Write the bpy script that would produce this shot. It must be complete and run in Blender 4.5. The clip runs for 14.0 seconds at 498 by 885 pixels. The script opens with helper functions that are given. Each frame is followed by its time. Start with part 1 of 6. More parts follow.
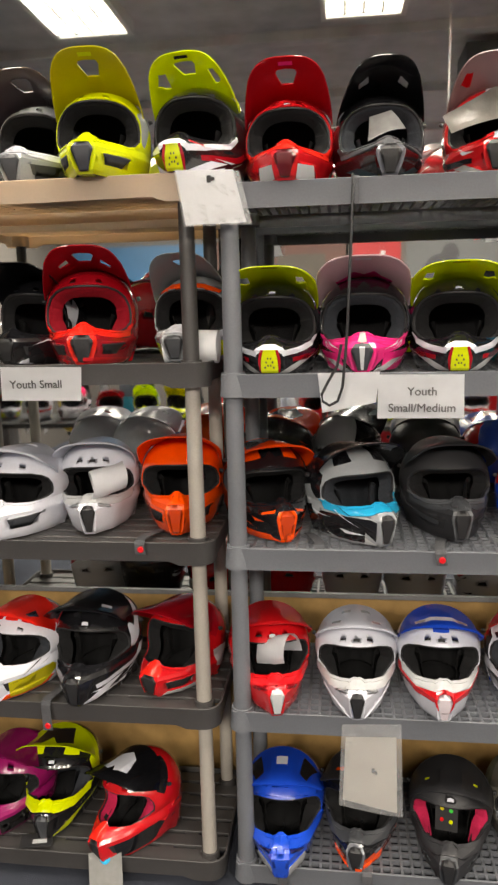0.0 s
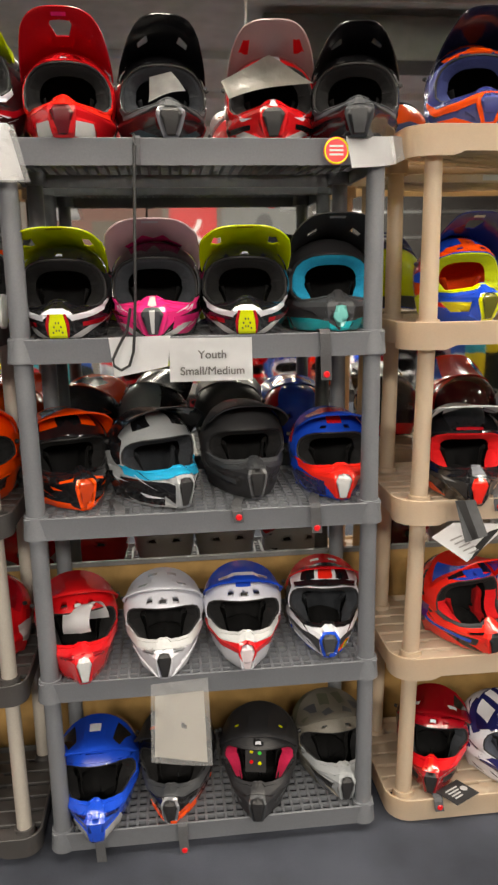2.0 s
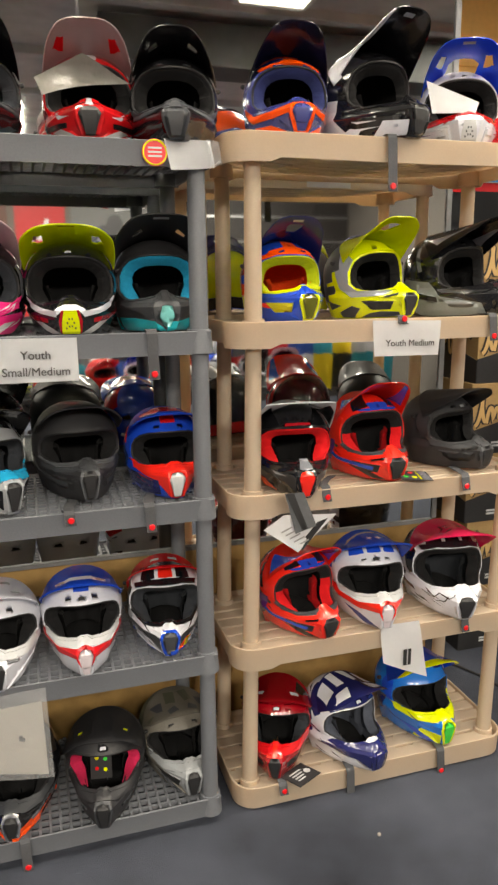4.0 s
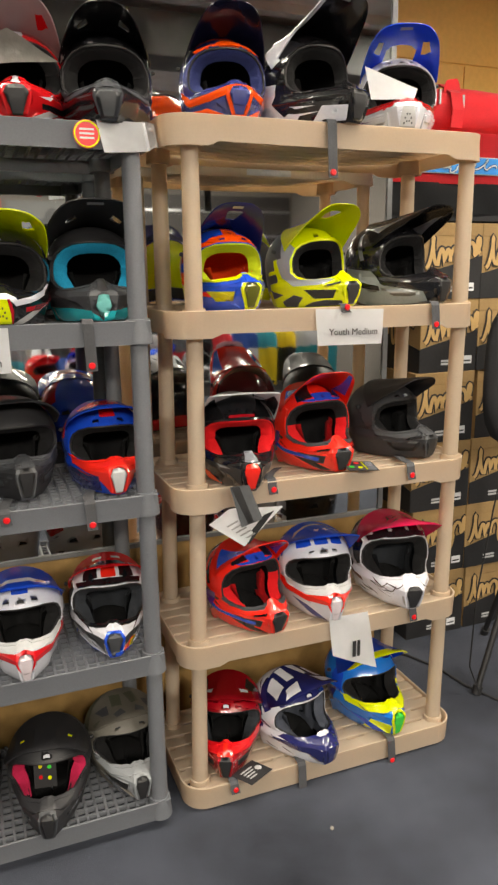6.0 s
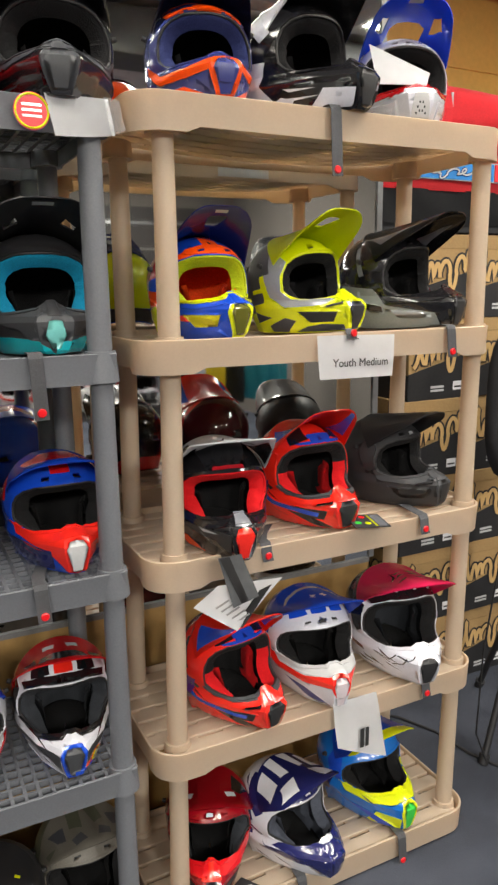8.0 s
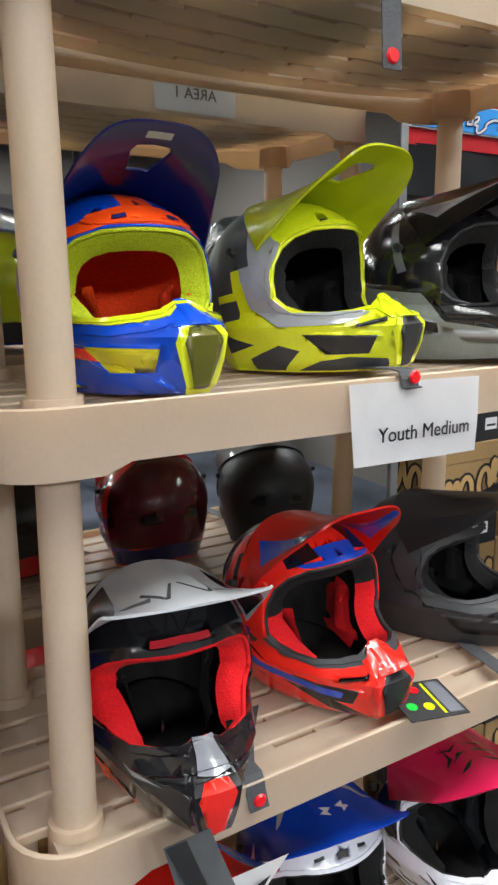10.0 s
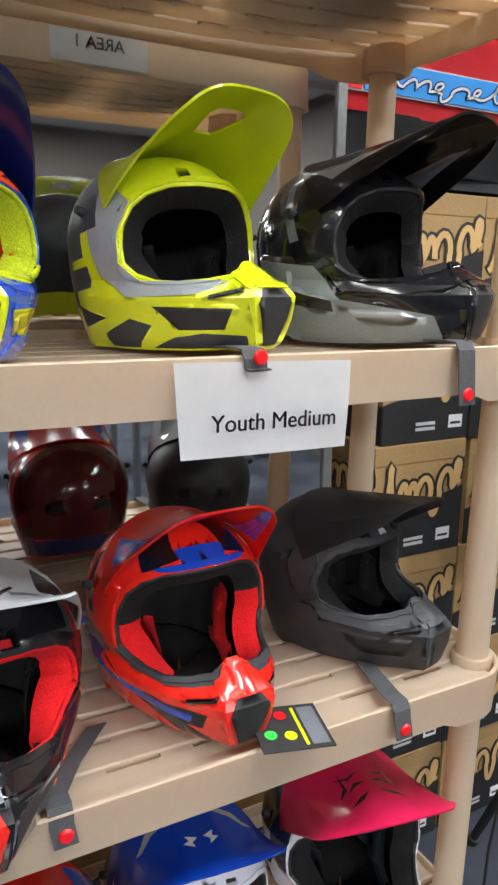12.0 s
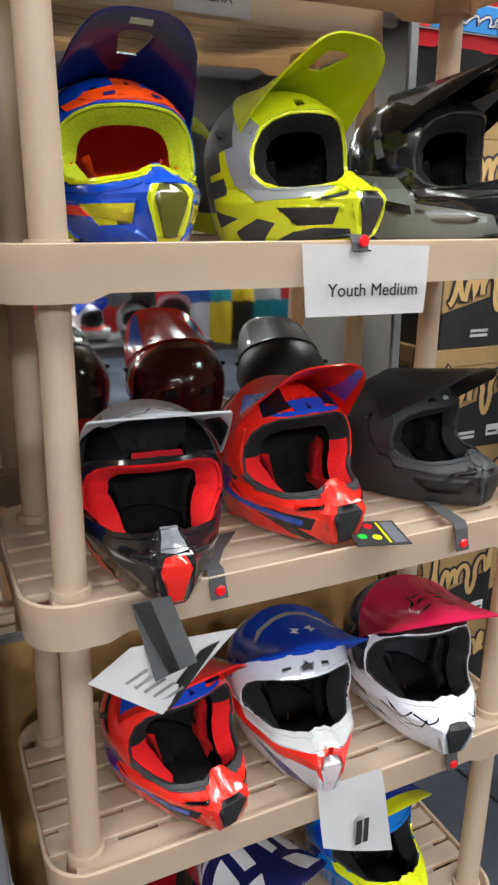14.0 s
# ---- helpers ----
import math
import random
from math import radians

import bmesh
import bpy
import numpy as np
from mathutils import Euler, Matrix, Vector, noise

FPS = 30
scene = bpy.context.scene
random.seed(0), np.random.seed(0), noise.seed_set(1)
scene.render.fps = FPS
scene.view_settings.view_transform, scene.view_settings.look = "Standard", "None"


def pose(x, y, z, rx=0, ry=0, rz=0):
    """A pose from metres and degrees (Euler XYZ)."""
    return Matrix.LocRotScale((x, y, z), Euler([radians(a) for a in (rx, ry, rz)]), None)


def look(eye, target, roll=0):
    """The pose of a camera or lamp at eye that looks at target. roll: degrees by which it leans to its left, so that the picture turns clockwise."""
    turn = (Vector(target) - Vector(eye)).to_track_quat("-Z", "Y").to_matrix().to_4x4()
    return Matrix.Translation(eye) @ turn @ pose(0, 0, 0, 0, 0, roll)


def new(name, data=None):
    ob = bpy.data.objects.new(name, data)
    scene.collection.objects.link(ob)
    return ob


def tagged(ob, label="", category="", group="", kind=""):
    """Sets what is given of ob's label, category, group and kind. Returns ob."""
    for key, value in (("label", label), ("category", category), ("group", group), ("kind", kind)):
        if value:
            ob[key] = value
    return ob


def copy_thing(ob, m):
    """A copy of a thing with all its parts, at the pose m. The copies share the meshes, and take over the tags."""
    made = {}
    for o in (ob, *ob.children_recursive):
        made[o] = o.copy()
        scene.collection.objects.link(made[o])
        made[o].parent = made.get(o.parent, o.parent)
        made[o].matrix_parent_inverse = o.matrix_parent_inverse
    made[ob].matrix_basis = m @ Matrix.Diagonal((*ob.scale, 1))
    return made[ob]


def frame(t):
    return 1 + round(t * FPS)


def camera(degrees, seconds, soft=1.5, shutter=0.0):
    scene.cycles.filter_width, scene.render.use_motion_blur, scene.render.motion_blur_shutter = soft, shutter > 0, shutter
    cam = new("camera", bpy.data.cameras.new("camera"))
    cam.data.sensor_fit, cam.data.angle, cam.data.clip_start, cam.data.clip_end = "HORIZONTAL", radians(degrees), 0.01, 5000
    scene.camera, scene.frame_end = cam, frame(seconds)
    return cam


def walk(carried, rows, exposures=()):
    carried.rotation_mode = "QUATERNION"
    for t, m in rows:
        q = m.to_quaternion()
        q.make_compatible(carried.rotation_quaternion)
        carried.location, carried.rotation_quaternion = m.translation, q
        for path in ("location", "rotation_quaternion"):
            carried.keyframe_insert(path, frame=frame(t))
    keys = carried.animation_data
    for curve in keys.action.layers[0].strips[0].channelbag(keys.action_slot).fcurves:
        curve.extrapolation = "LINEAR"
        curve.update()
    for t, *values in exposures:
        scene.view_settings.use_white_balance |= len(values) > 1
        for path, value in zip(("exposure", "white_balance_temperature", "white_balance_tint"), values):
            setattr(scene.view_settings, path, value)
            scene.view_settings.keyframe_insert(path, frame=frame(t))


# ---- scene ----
cam = camera(38.1, 14.0, soft=2.5)
PATH = [
    (0, (0.286, 0.265, 1.579), (0.036, 2.217, 1.222), -1.4),
    (0.5, (0.312, 0.256, 1.575), (0.171, 2.215, 1.2), -1.3),
    (1, (0.324, 0.257, 1.575), (0.31, 2.216, 1.169), -1.2),
    (1.5, (0.351, 0.253, 1.566), (0.457, 2.204, 1.138), -1.1),
    (2, (0.374, 0.253, 1.562), (0.584, 2.192, 1.118), -1.0),
    (2.5, (0.388, 0.251, 1.558), (0.698, 2.175, 1.108), -0.9),
    (3, (0.412, 0.245, 1.558), (0.81, 2.152, 1.106), -0.8),
    (3.5, (0.43, 0.237, 1.558), (0.927, 2.122, 1.111), -0.6),
    (4, (0.455, 0.22, 1.555), (1.028, 2.085, 1.114), -0.5),
    (6.5, (0.482, 0.29, 1.533), (1.223, 2.092, 1.082), -0.6),
    (7, (0.489, 0.386, 1.542), (1.274, 2.172, 1.098), -0.5),
    (7.5, (0.492, 0.516, 1.551), (1.327, 2.282, 1.121), -0.7),
    (8, (0.511, 0.651, 1.548), (1.386, 2.4, 1.129), -0.7),
    (10.3, (0.871, 1.428, 1.553), (1.921, 3.077, 1.133), 0.0),
    (10.5, (0.885, 1.45, 1.548), (1.965, 3.08, 1.128), 0.6),
    (11, (0.955, 1.444, 1.55), (2.029, 3.078, 1.129), 0.6),
    (11.5, (1.048, 1.399, 1.551), (2.066, 3.066, 1.121), 0.8),
    (12, (1.087, 1.35, 1.525), (2.013, 3.067, 1.082), 1.0),
    (12.5, (1.089, 1.302, 1.502), (1.943, 3.047, 1.027), 0.8),
    (13, (1.044, 1.244, 1.493), (1.854, 3.001, 0.985), 0.3),
    (13.5, (0.946, 1.187, 1.482), (1.745, 2.936, 0.933), 0.1),
    (14, (0.871, 1.128, 1.471), (1.678, 2.863, 0.889), 0.1),
]
walk(cam, [(t, look(eye, target, roll)) for t, eye, target, roll in PATH],
     [(0, 0.21, 7000, 10), (4, 0.11, 7200, 8), (8, 0.07, 6600, 8), (10.3, 0.05, 5880, 6), (14, 0.07, 5980, 6)])


# ---- light: fluorescent troffers in the ceiling, three seen and six added ----
CEIL = 3.0
world = bpy.data.worlds.new("world")
world.use_nodes = True
world.node_tree.nodes["Background"].inputs[0].default_value = (0.9, 0.95, 1.0, 1)
world.node_tree.nodes["Background"].inputs[1].default_value = 0.02
scene.world = world
scene.view_settings.exposure = 0.0
# Past the first three, lamps are added out of view to light the shelves.
SEEN_AND_ADDED_TROFFERS = [(-0.92, 1.55, 44), (0.40, 1.55, 44), (1.80, 1.42, 66), (3.2, 1.33, 52), (-2.2, -2.35, 104), (-0.92, -2.35, 104), (0.40, -2.35, 104), (1.80, -2.35, 104), (3.2, -2.35, 104)]
for lx, ly, watts in SEEN_AND_ADDED_TROFFERS:
    lamp = bpy.data.lights.new("troffer_light", "AREA")
    lamp.shape, lamp.size, lamp.size_y, lamp.energy = "RECTANGLE", 0.34, 1.16, watts
    lamp.color = (1.0, 0.945, 0.865)
    new("troffer_light", lamp).matrix_world = pose(lx, ly, CEIL - (0.0205 if ly > 0 and lx < 3 else 0.062))


# ---- materials ----
def col(r, g, b):
    """Linear colour from the usual 0 to 255 values."""
    return tuple(((c / 255 + 0.055) / 1.055) ** 2.4 if c > 10 else c / 255 / 12.92 for c in (r, g, b))


MATS = {}


def surface(name, rgb, rough=0.4, metal=0.0, coat=0.0, grain=60.0, vary=0.12, bump=0.05, wear=4.0, sheen=0.0, spec=0.5, bump_dist=0.002, random_each=0.0):
    """A painted, moulded or woven surface: base colour varied at two scales, fine relief and uneven gloss."""
    if name in MATS:
        return MATS[name]
    m = bpy.data.materials.new(name)
    m.use_nodes = True
    nt, n, link = m.node_tree, m.node_tree.nodes, m.node_tree.links.new
    m.diffuse_color = (*rgb, 1)
    b = n["Principled BSDF"]
    b.inputs["Metallic"].default_value = metal
    b.inputs["Coat Weight"].default_value = coat
    b.inputs["Coat Roughness"].default_value = 0.06
    b.inputs["Sheen Weight"].default_value = sheen
    b.inputs["Specular IOR Level"].default_value = spec
    tc = n.new("ShaderNodeTexCoord")
    fine, broad = n.new("ShaderNodeTexNoise"), n.new("ShaderNodeTexNoise")
    fine.inputs["Scale"].default_value, fine.inputs["Detail"].default_value = grain, 4
    broad.inputs["Scale"].default_value, broad.inputs["Detail"].default_value = wear, 5
    for t in (fine, broad):
        link(tc.outputs["Object"], t.inputs["Vector"])
    both = n.new("ShaderNodeMath")
    both.operation = "MULTIPLY_ADD"
    both.inputs[1].default_value = 0.45
    link(fine.outputs["Fac"], both.inputs[0])
    half = n.new("ShaderNodeMath")
    half.operation = "MULTIPLY"
    half.inputs[1].default_value = 0.55
    link(broad.outputs["Fac"], half.inputs[0])
    link(half.outputs[0], both.inputs[2])
    ramp = n.new("ShaderNodeValToRGB")
    lo = tuple(max(0.0, c * (1 - vary * 1.6)) for c in rgb)
    hi = tuple(min(1.0, c * (1 + vary)) for c in rgb)
    ramp.color_ramp.elements[0].position, ramp.color_ramp.elements[1].position = 0.32, 0.66
    ramp.color_ramp.elements[0].color, ramp.color_ramp.elements[1].color = (*lo, 1), (*hi, 1)
    link(both.outputs[0], ramp.inputs[0])
    out = ramp.outputs["Color"]
    if random_each:
        info, hsv = n.new("ShaderNodeObjectInfo"), n.new("ShaderNodeHueSaturation")
        span = n.new("ShaderNodeMapRange")
        span.inputs["To Min"].default_value, span.inputs["To Max"].default_value = 1 - random_each, 1 + random_each
        link(info.outputs["Random"], span.inputs["Value"])
        link(span.outputs[0], hsv.inputs["Value"])
        link(out, hsv.inputs["Color"])
        out = hsv.outputs["Color"]
    link(out, b.inputs["Base Color"])
    gloss = n.new("ShaderNodeMapRange")
    gloss.inputs["To Min"].default_value, gloss.inputs["To Max"].default_value = max(0.02, rough * 0.8), min(1, rough * 1.25)
    link(broad.outputs["Fac"], gloss.inputs["Value"])
    link(gloss.outputs[0], b.inputs["Roughness"])
    if bump:
        bp = n.new("ShaderNodeBump")
        bp.inputs["Strength"].default_value, bp.inputs["Distance"].default_value = bump, bump_dist
        link(fine.outputs["Fac"], bp.inputs["Height"])
        link(bp.outputs[0], b.inputs["Normal"])
    MATS[name] = m
    return m


def woven(name, rgb, scale=420.0):
    """Mesh fabric: a fine weave in colour and relief."""
    if name in MATS:
        return MATS[name]
    m = surface(name, rgb, 0.9, grain=300, vary=0.2, bump=0.0, sheen=0.02, spec=0.1)
    n, link = m.node_tree.nodes, m.node_tree.links.new
    w = n.new("ShaderNodeTexVoronoi")
    w.inputs["Scale"].default_value = scale
    link(n["Texture Coordinate"].outputs["Object"], w.inputs["Vector"])
    bp = n.new("ShaderNodeBump")
    bp.inputs["Strength"].default_value, bp.inputs["Distance"].default_value = 0.5, 0.002
    link(w.outputs["Distance"], bp.inputs["Height"])
    link(bp.outputs[0], n["Principled BSDF"].inputs["Normal"])
    return m


def gloss(name, *rgb):
    return surface("gloss_" + name, col(*rgb), 0.22, coat=0.85, grain=180, vary=0.05, bump=0.015, wear=9)


def matt(name, *rgb):
    return surface("matt_" + name, col(*rgb), 0.48, grain=260, vary=0.12, bump=0.06, wear=9, bump_dist=0.001)


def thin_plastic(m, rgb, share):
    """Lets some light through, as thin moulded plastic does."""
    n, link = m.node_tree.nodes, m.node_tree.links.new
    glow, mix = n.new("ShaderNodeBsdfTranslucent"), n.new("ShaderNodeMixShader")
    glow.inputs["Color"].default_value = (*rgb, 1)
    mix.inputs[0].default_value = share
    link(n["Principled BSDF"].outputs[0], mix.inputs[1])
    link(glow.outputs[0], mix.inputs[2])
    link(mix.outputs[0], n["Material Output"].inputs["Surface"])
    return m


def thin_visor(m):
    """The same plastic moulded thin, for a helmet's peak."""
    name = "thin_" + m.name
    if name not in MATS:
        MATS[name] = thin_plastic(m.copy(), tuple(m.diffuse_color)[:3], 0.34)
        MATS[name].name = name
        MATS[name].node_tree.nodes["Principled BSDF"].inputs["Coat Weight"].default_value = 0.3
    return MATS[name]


INK = surface("black_ink", (0.02, 0.02, 0.022), 0.6, vary=0.1, bump=0)
PAPER = surface("white_paper", (0.78, 0.79, 0.82), 0.75, grain=40, vary=0.03, bump=0.04, wear=7)
RUBBER = surface("black_rubber", (0.018, 0.018, 0.02), 0.55, grain=200, vary=0.2, bump=0.05)
STRAP = surface("strap_webbing", (0.07, 0.072, 0.08), 0.8, grain=500, vary=0.35, bump=0.3)
SNAP = surface("red_snap", col(225, 25, 35), 0.3, vary=0.08, bump=0.02)
TAN = thin_plastic(surface("tan_plastic", col(217, 203, 184), 0.38, grain=220, vary=0.06, bump=0.05, wear=3.5), (0.82, 0.63, 0.42), 0.48)
GREY = surface("grey_plastic", col(104, 107, 113), 0.45, grain=240, vary=0.09, bump=0.07, wear=4)
DARK = surface("charcoal_plastic", col(66, 64, 64), 0.45, grain=240, vary=0.12, bump=0.07, wear=4)
PALE = surface("pale_grey_plastic", col(164, 158, 150), 0.45, grain=240, vary=0.08, bump=0.06, wear=4)
KRAFT = surface("kraft_board", col(162, 132, 88), 0.8, grain=160, vary=0.12, bump=0.08, wear=5, random_each=0.08)
BLACKBOARD = surface("black_board", (0.022, 0.022, 0.024), 0.55, grain=140, vary=0.2, bump=0.05, wear=5)
CREAM = surface("cream_print", col(200, 164, 108), 0.7, grain=120, vary=0.06, bump=0.0)
YELLOWWALL = surface("yellow_wall_paint", col(222, 178, 88), 0.55, grain=45, vary=0.06, bump=0.22, wear=1.3, bump_dist=0.004)
PANEL = surface("brown_yellow_panel", col(164, 130, 78), 0.6, grain=20, vary=0.2, bump=0.08, wear=2)
CEILPAINT = surface("dark_ceiling_paint", col(210, 211, 212), 0.8, grain=8, vary=0.18, bump=0.1, wear=0.7)
BACKPAINT = surface("pale_wall_paint", col(92, 87, 83), 0.8, grain=30, vary=0.1, bump=0.08, wear=0.9)
METAL = surface("brushed_metal", (0.45, 0.46, 0.48), 0.3, metal=1.0, grain=200, vary=0.1, bump=0.02)
REDCLOTH = surface("red_cloth", col(222, 32, 44), 0.85, grain=260, vary=0.14, bump=0.25, wear=6, sheen=0.2)
BLACKCLOTH = surface("black_cloth", (0.018, 0.019, 0.022), 0.8, grain=260, vary=0.25, bump=0.25, wear=6)
BLUEPRINT = surface("blue_print", col(30, 128, 205), 0.6, vary=0.06, bump=0.05)
DARKFOAM = woven("black_mesh_fabric", (0.015, 0.015, 0.016))
GREYFOAM = woven("grey_mesh_fabric", (0.038, 0.042, 0.05))


def carpet():
    m = surface("carpet", col(77, 81, 92), 0.95, grain=420, vary=0.5, bump=1.0, wear=2.2, spec=0.1, bump_dist=0.006)
    return m


def clear_film():
    m = bpy.data.materials.new("clear_film")
    m.use_nodes = True
    n, link = m.node_tree.nodes, m.node_tree.links.new
    b = n["Principled BSDF"]
    b.inputs["Roughness"].default_value = 0.12
    b.inputs["Base Color"].default_value = (0.85, 0.86, 0.88, 1)
    b.inputs["Alpha"].default_value = 0.22
    tc, no, bp = n.new("ShaderNodeTexCoord"), n.new("ShaderNodeTexNoise"), n.new("ShaderNodeBump")
    no.inputs["Scale"].default_value = 14
    bp.inputs["Strength"].default_value, bp.inputs["Distance"].default_value = 0.6, 0.02
    link(tc.outputs["Object"], no.inputs["Vector"])
    link(no.outputs["Fac"], bp.inputs["Height"])
    link(bp.outputs[0], b.inputs["Normal"])
    return m


def mirror_glass():
    m = bpy.data.materials.new("mirror_glass")
    m.use_nodes = True
    n, link = m.node_tree.nodes, m.node_tree.links.new
    b = n["Principled BSDF"]
    b.inputs["Base Color"].default_value = (0.74, 0.76, 0.75, 1)
    b.inputs["Metallic"].default_value = 1.0
    tc, no, mr = n.new("ShaderNodeTexCoord"), n.new("ShaderNodeTexNoise"), n.new("ShaderNodeMapRange")
    no.inputs["Scale"].default_value, no.inputs["Detail"].default_value = 1.5, 5
    mr.inputs["To Min"].default_value, mr.inputs["To Max"].default_value = 0.012, 0.05
    link(tc.outputs["Object"], no.inputs["Vector"])
    link(no.outputs["Fac"], mr.inputs["Value"])
    link(mr.outputs[0], b.inputs["Roughness"])
    return m


def glow(name, rgb, strength):
    m = bpy.data.materials.new(name)
    m.use_nodes = True
    b = m.node_tree.nodes["Principled BSDF"]
    b.inputs["Base Color"].default_value = (0.8, 0.8, 0.8, 1)
    b.inputs["Emission Color"].default_value = (*rgb, 1)
    b.inputs["Emission Strength"].default_value = strength
    return m


FILM = clear_film()
MIRROR = mirror_glass()
LIT = glow("lit_diffuser", (1.0, 0.97, 0.88), 1.25)


# ---- mesh helpers ----
def part(name, bm, material, parent=None, label="", smooth=0.0, kind=""):
    """Links a bmesh as one mesh object, under a thing or a part. material: one or a list. smooth: degrees past which an edge stays sharp."""
    me = bpy.data.meshes.new(name)
    bm.to_mesh(me)
    bm.free()
    for m in material if isinstance(material, (list, tuple)) else [material]:
        me.materials.append(m)
    if smooth:
        for p in me.polygons:
            p.use_smooth = True
        me.set_sharp_from_angle(angle=radians(smooth))
    ob = new(name, me)
    ob.parent = parent
    return tagged(ob, label, kind=kind)


def thing(name, m, label, category, group="", kind=""):
    ob = new(name)
    ob.empty_display_size = 0.05
    ob.matrix_basis = m
    return tagged(ob, label, category, group, kind)


def add_box(bm, x0, x1, y0, y1, z0, z1, mat=0, bevel=0.0):
    r = bmesh.ops.create_cube(bm, size=1, matrix=Matrix.LocRotScale(((x0 + x1) / 2, (y0 + y1) / 2, (z0 + z1) / 2), None, (x1 - x0, y1 - y0, z1 - z0)))
    faces = {f for v in r["verts"] for f in v.link_faces}
    for f in faces:
        f.material_index = mat
    if bevel:
        edges = list({e for f in faces for e in f.edges})
        g = bmesh.ops.bevel(bm, geom=edges, offset=bevel, segments=2, affect="EDGES", profile=0.6)
        for f in g["faces"]:
            f.material_index = mat
    return bm


def box(x0, x1, y0, y1, z0, z1, bevel=0.0):
    return add_box(bmesh.new(), x0, x1, y0, y1, z0, z1, 0, bevel)


def add_rod(bm, p, q, r0, r1=None, sides=16, mat=0):
    """A round bar from p to q, closed at both ends."""
    p, q = Vector(p), Vector(q)
    m = Matrix.Translation((p + q) / 2) @ (q - p).to_track_quat("Z", "Y").to_matrix().to_4x4()
    r = bmesh.ops.create_cone(bm, cap_ends=True, segments=sides, radius1=r0, radius2=r0 if r1 is None else r1, depth=(q - p).length, matrix=m)
    for f in {f for v in r["verts"] for f in v.link_faces}:
        f.material_index = mat
    return bm


def tube(points, radius, sides=8, closed=False):
    """A bent round tube through the points."""
    bm, rings, n = bmesh.new(), [], len(points)
    pts = [Vector(p) for p in points]
    for i, p in enumerate(pts):
        a, b = (pts[(i - 1) % n], pts[(i + 1) % n]) if closed else (pts[max(i - 1, 0)], pts[min(i + 1, n - 1)])
        way = (b - a).normalized()
        side = way.cross(Vector((0.13, 0.21, 0.97))).normalized()
        up = side.cross(way)
        rings.append([bm.verts.new(p + radius * (math.cos(k * math.tau / sides) * side + math.sin(k * math.tau / sides) * up)) for k in range(sides)])
    for i in range(n if closed else n - 1):
        r, s = rings[i], rings[(i + 1) % n]
        for k in range(sides):
            bm.faces.new((r[k], r[(k + 1) % sides], s[(k + 1) % sides], s[k]))
    if not closed:
        bm.faces.new(rings[0][::-1])
        bm.faces.new(rings[-1])
    return bm


def ribbon(points, width, thick=0.0016, across=(1, 0, 0)):
    """A flat band through the points, with thickness."""
    bm, rows = bmesh.new(), []
    pts, ax = [Vector(p) for p in points], Vector(across).normalized()
    for i, p in enumerate(pts):
        way = (pts[min(i + 1, len(pts) - 1)] - pts[max(i - 1, 0)]).normalized()
        nor = ax.cross(way).normalized()
        rows.append([bm.verts.new(p + ax * sx * width / 2 + nor * sn * thick / 2) for sx, sn in ((-1, -1), (1, -1), (1, 1), (-1, 1))])
    for r, s in zip(rows, rows[1:]):
        for k in range(4):
            bm.faces.new((r[k], r[(k + 1) % 4], s[(k + 1) % 4], s[k]))
    bm.faces.new(rows[0][::-1])
    bm.faces.new(rows[-1])
    bmesh.ops.recalc_face_normals(bm, faces=bm.faces)
    return bm


def lettering(text, size, spacing=1.0, bold=0.00035):
    """The words as a flat mesh in the xz plane, facing -y, centred on the origin."""
    cu = bpy.data.curves.new("words", "FONT")
    cu.body, cu.size, cu.align_x, cu.align_y, cu.space_line = text, size, "CENTER", "CENTER", 1.15 * spacing
    ob = bpy.data.objects.new("words", cu)
    scene.collection.objects.link(ob)
    bpy.context.view_layer.update()
    me = bpy.data.meshes.new_from_object(ob)
    bm = bmesh.new()
    bm.from_mesh(me)
    bpy.data.objects.remove(ob)
    bpy.data.meshes.remove(me)
    bpy.data.curves.remove(cu)
    for dx, dy in ((bold, 0), (-bold, 0), (0, bold)) if bold else ():
        r = bmesh.ops.duplicate(bm, geom=[f for f in bm.faces if not f.tag])
        for g in r["geom"]:
            if isinstance(g, bmesh.types.BMVert):
                g.co += Vector((dx, dy, 0.00002))
            elif isinstance(g, bmesh.types.BMFace):
                g.tag = True
    bmesh.ops.rotate(bm, verts=bm.verts, matrix=Matrix.Rotation(radians(90), 3, "X"))
    return bm


def inside(x, y, poly):
    hit, n = False, len(poly)
    for i in range(n):
        (x0, y0), (x1, y1) = poly[i], poly[i - 1]
        if (y0 > y) != (y1 > y) and x < (x1 - x0) * (y - y0) / (y1 - y0) + x0:
            hit = not hit
    return hit


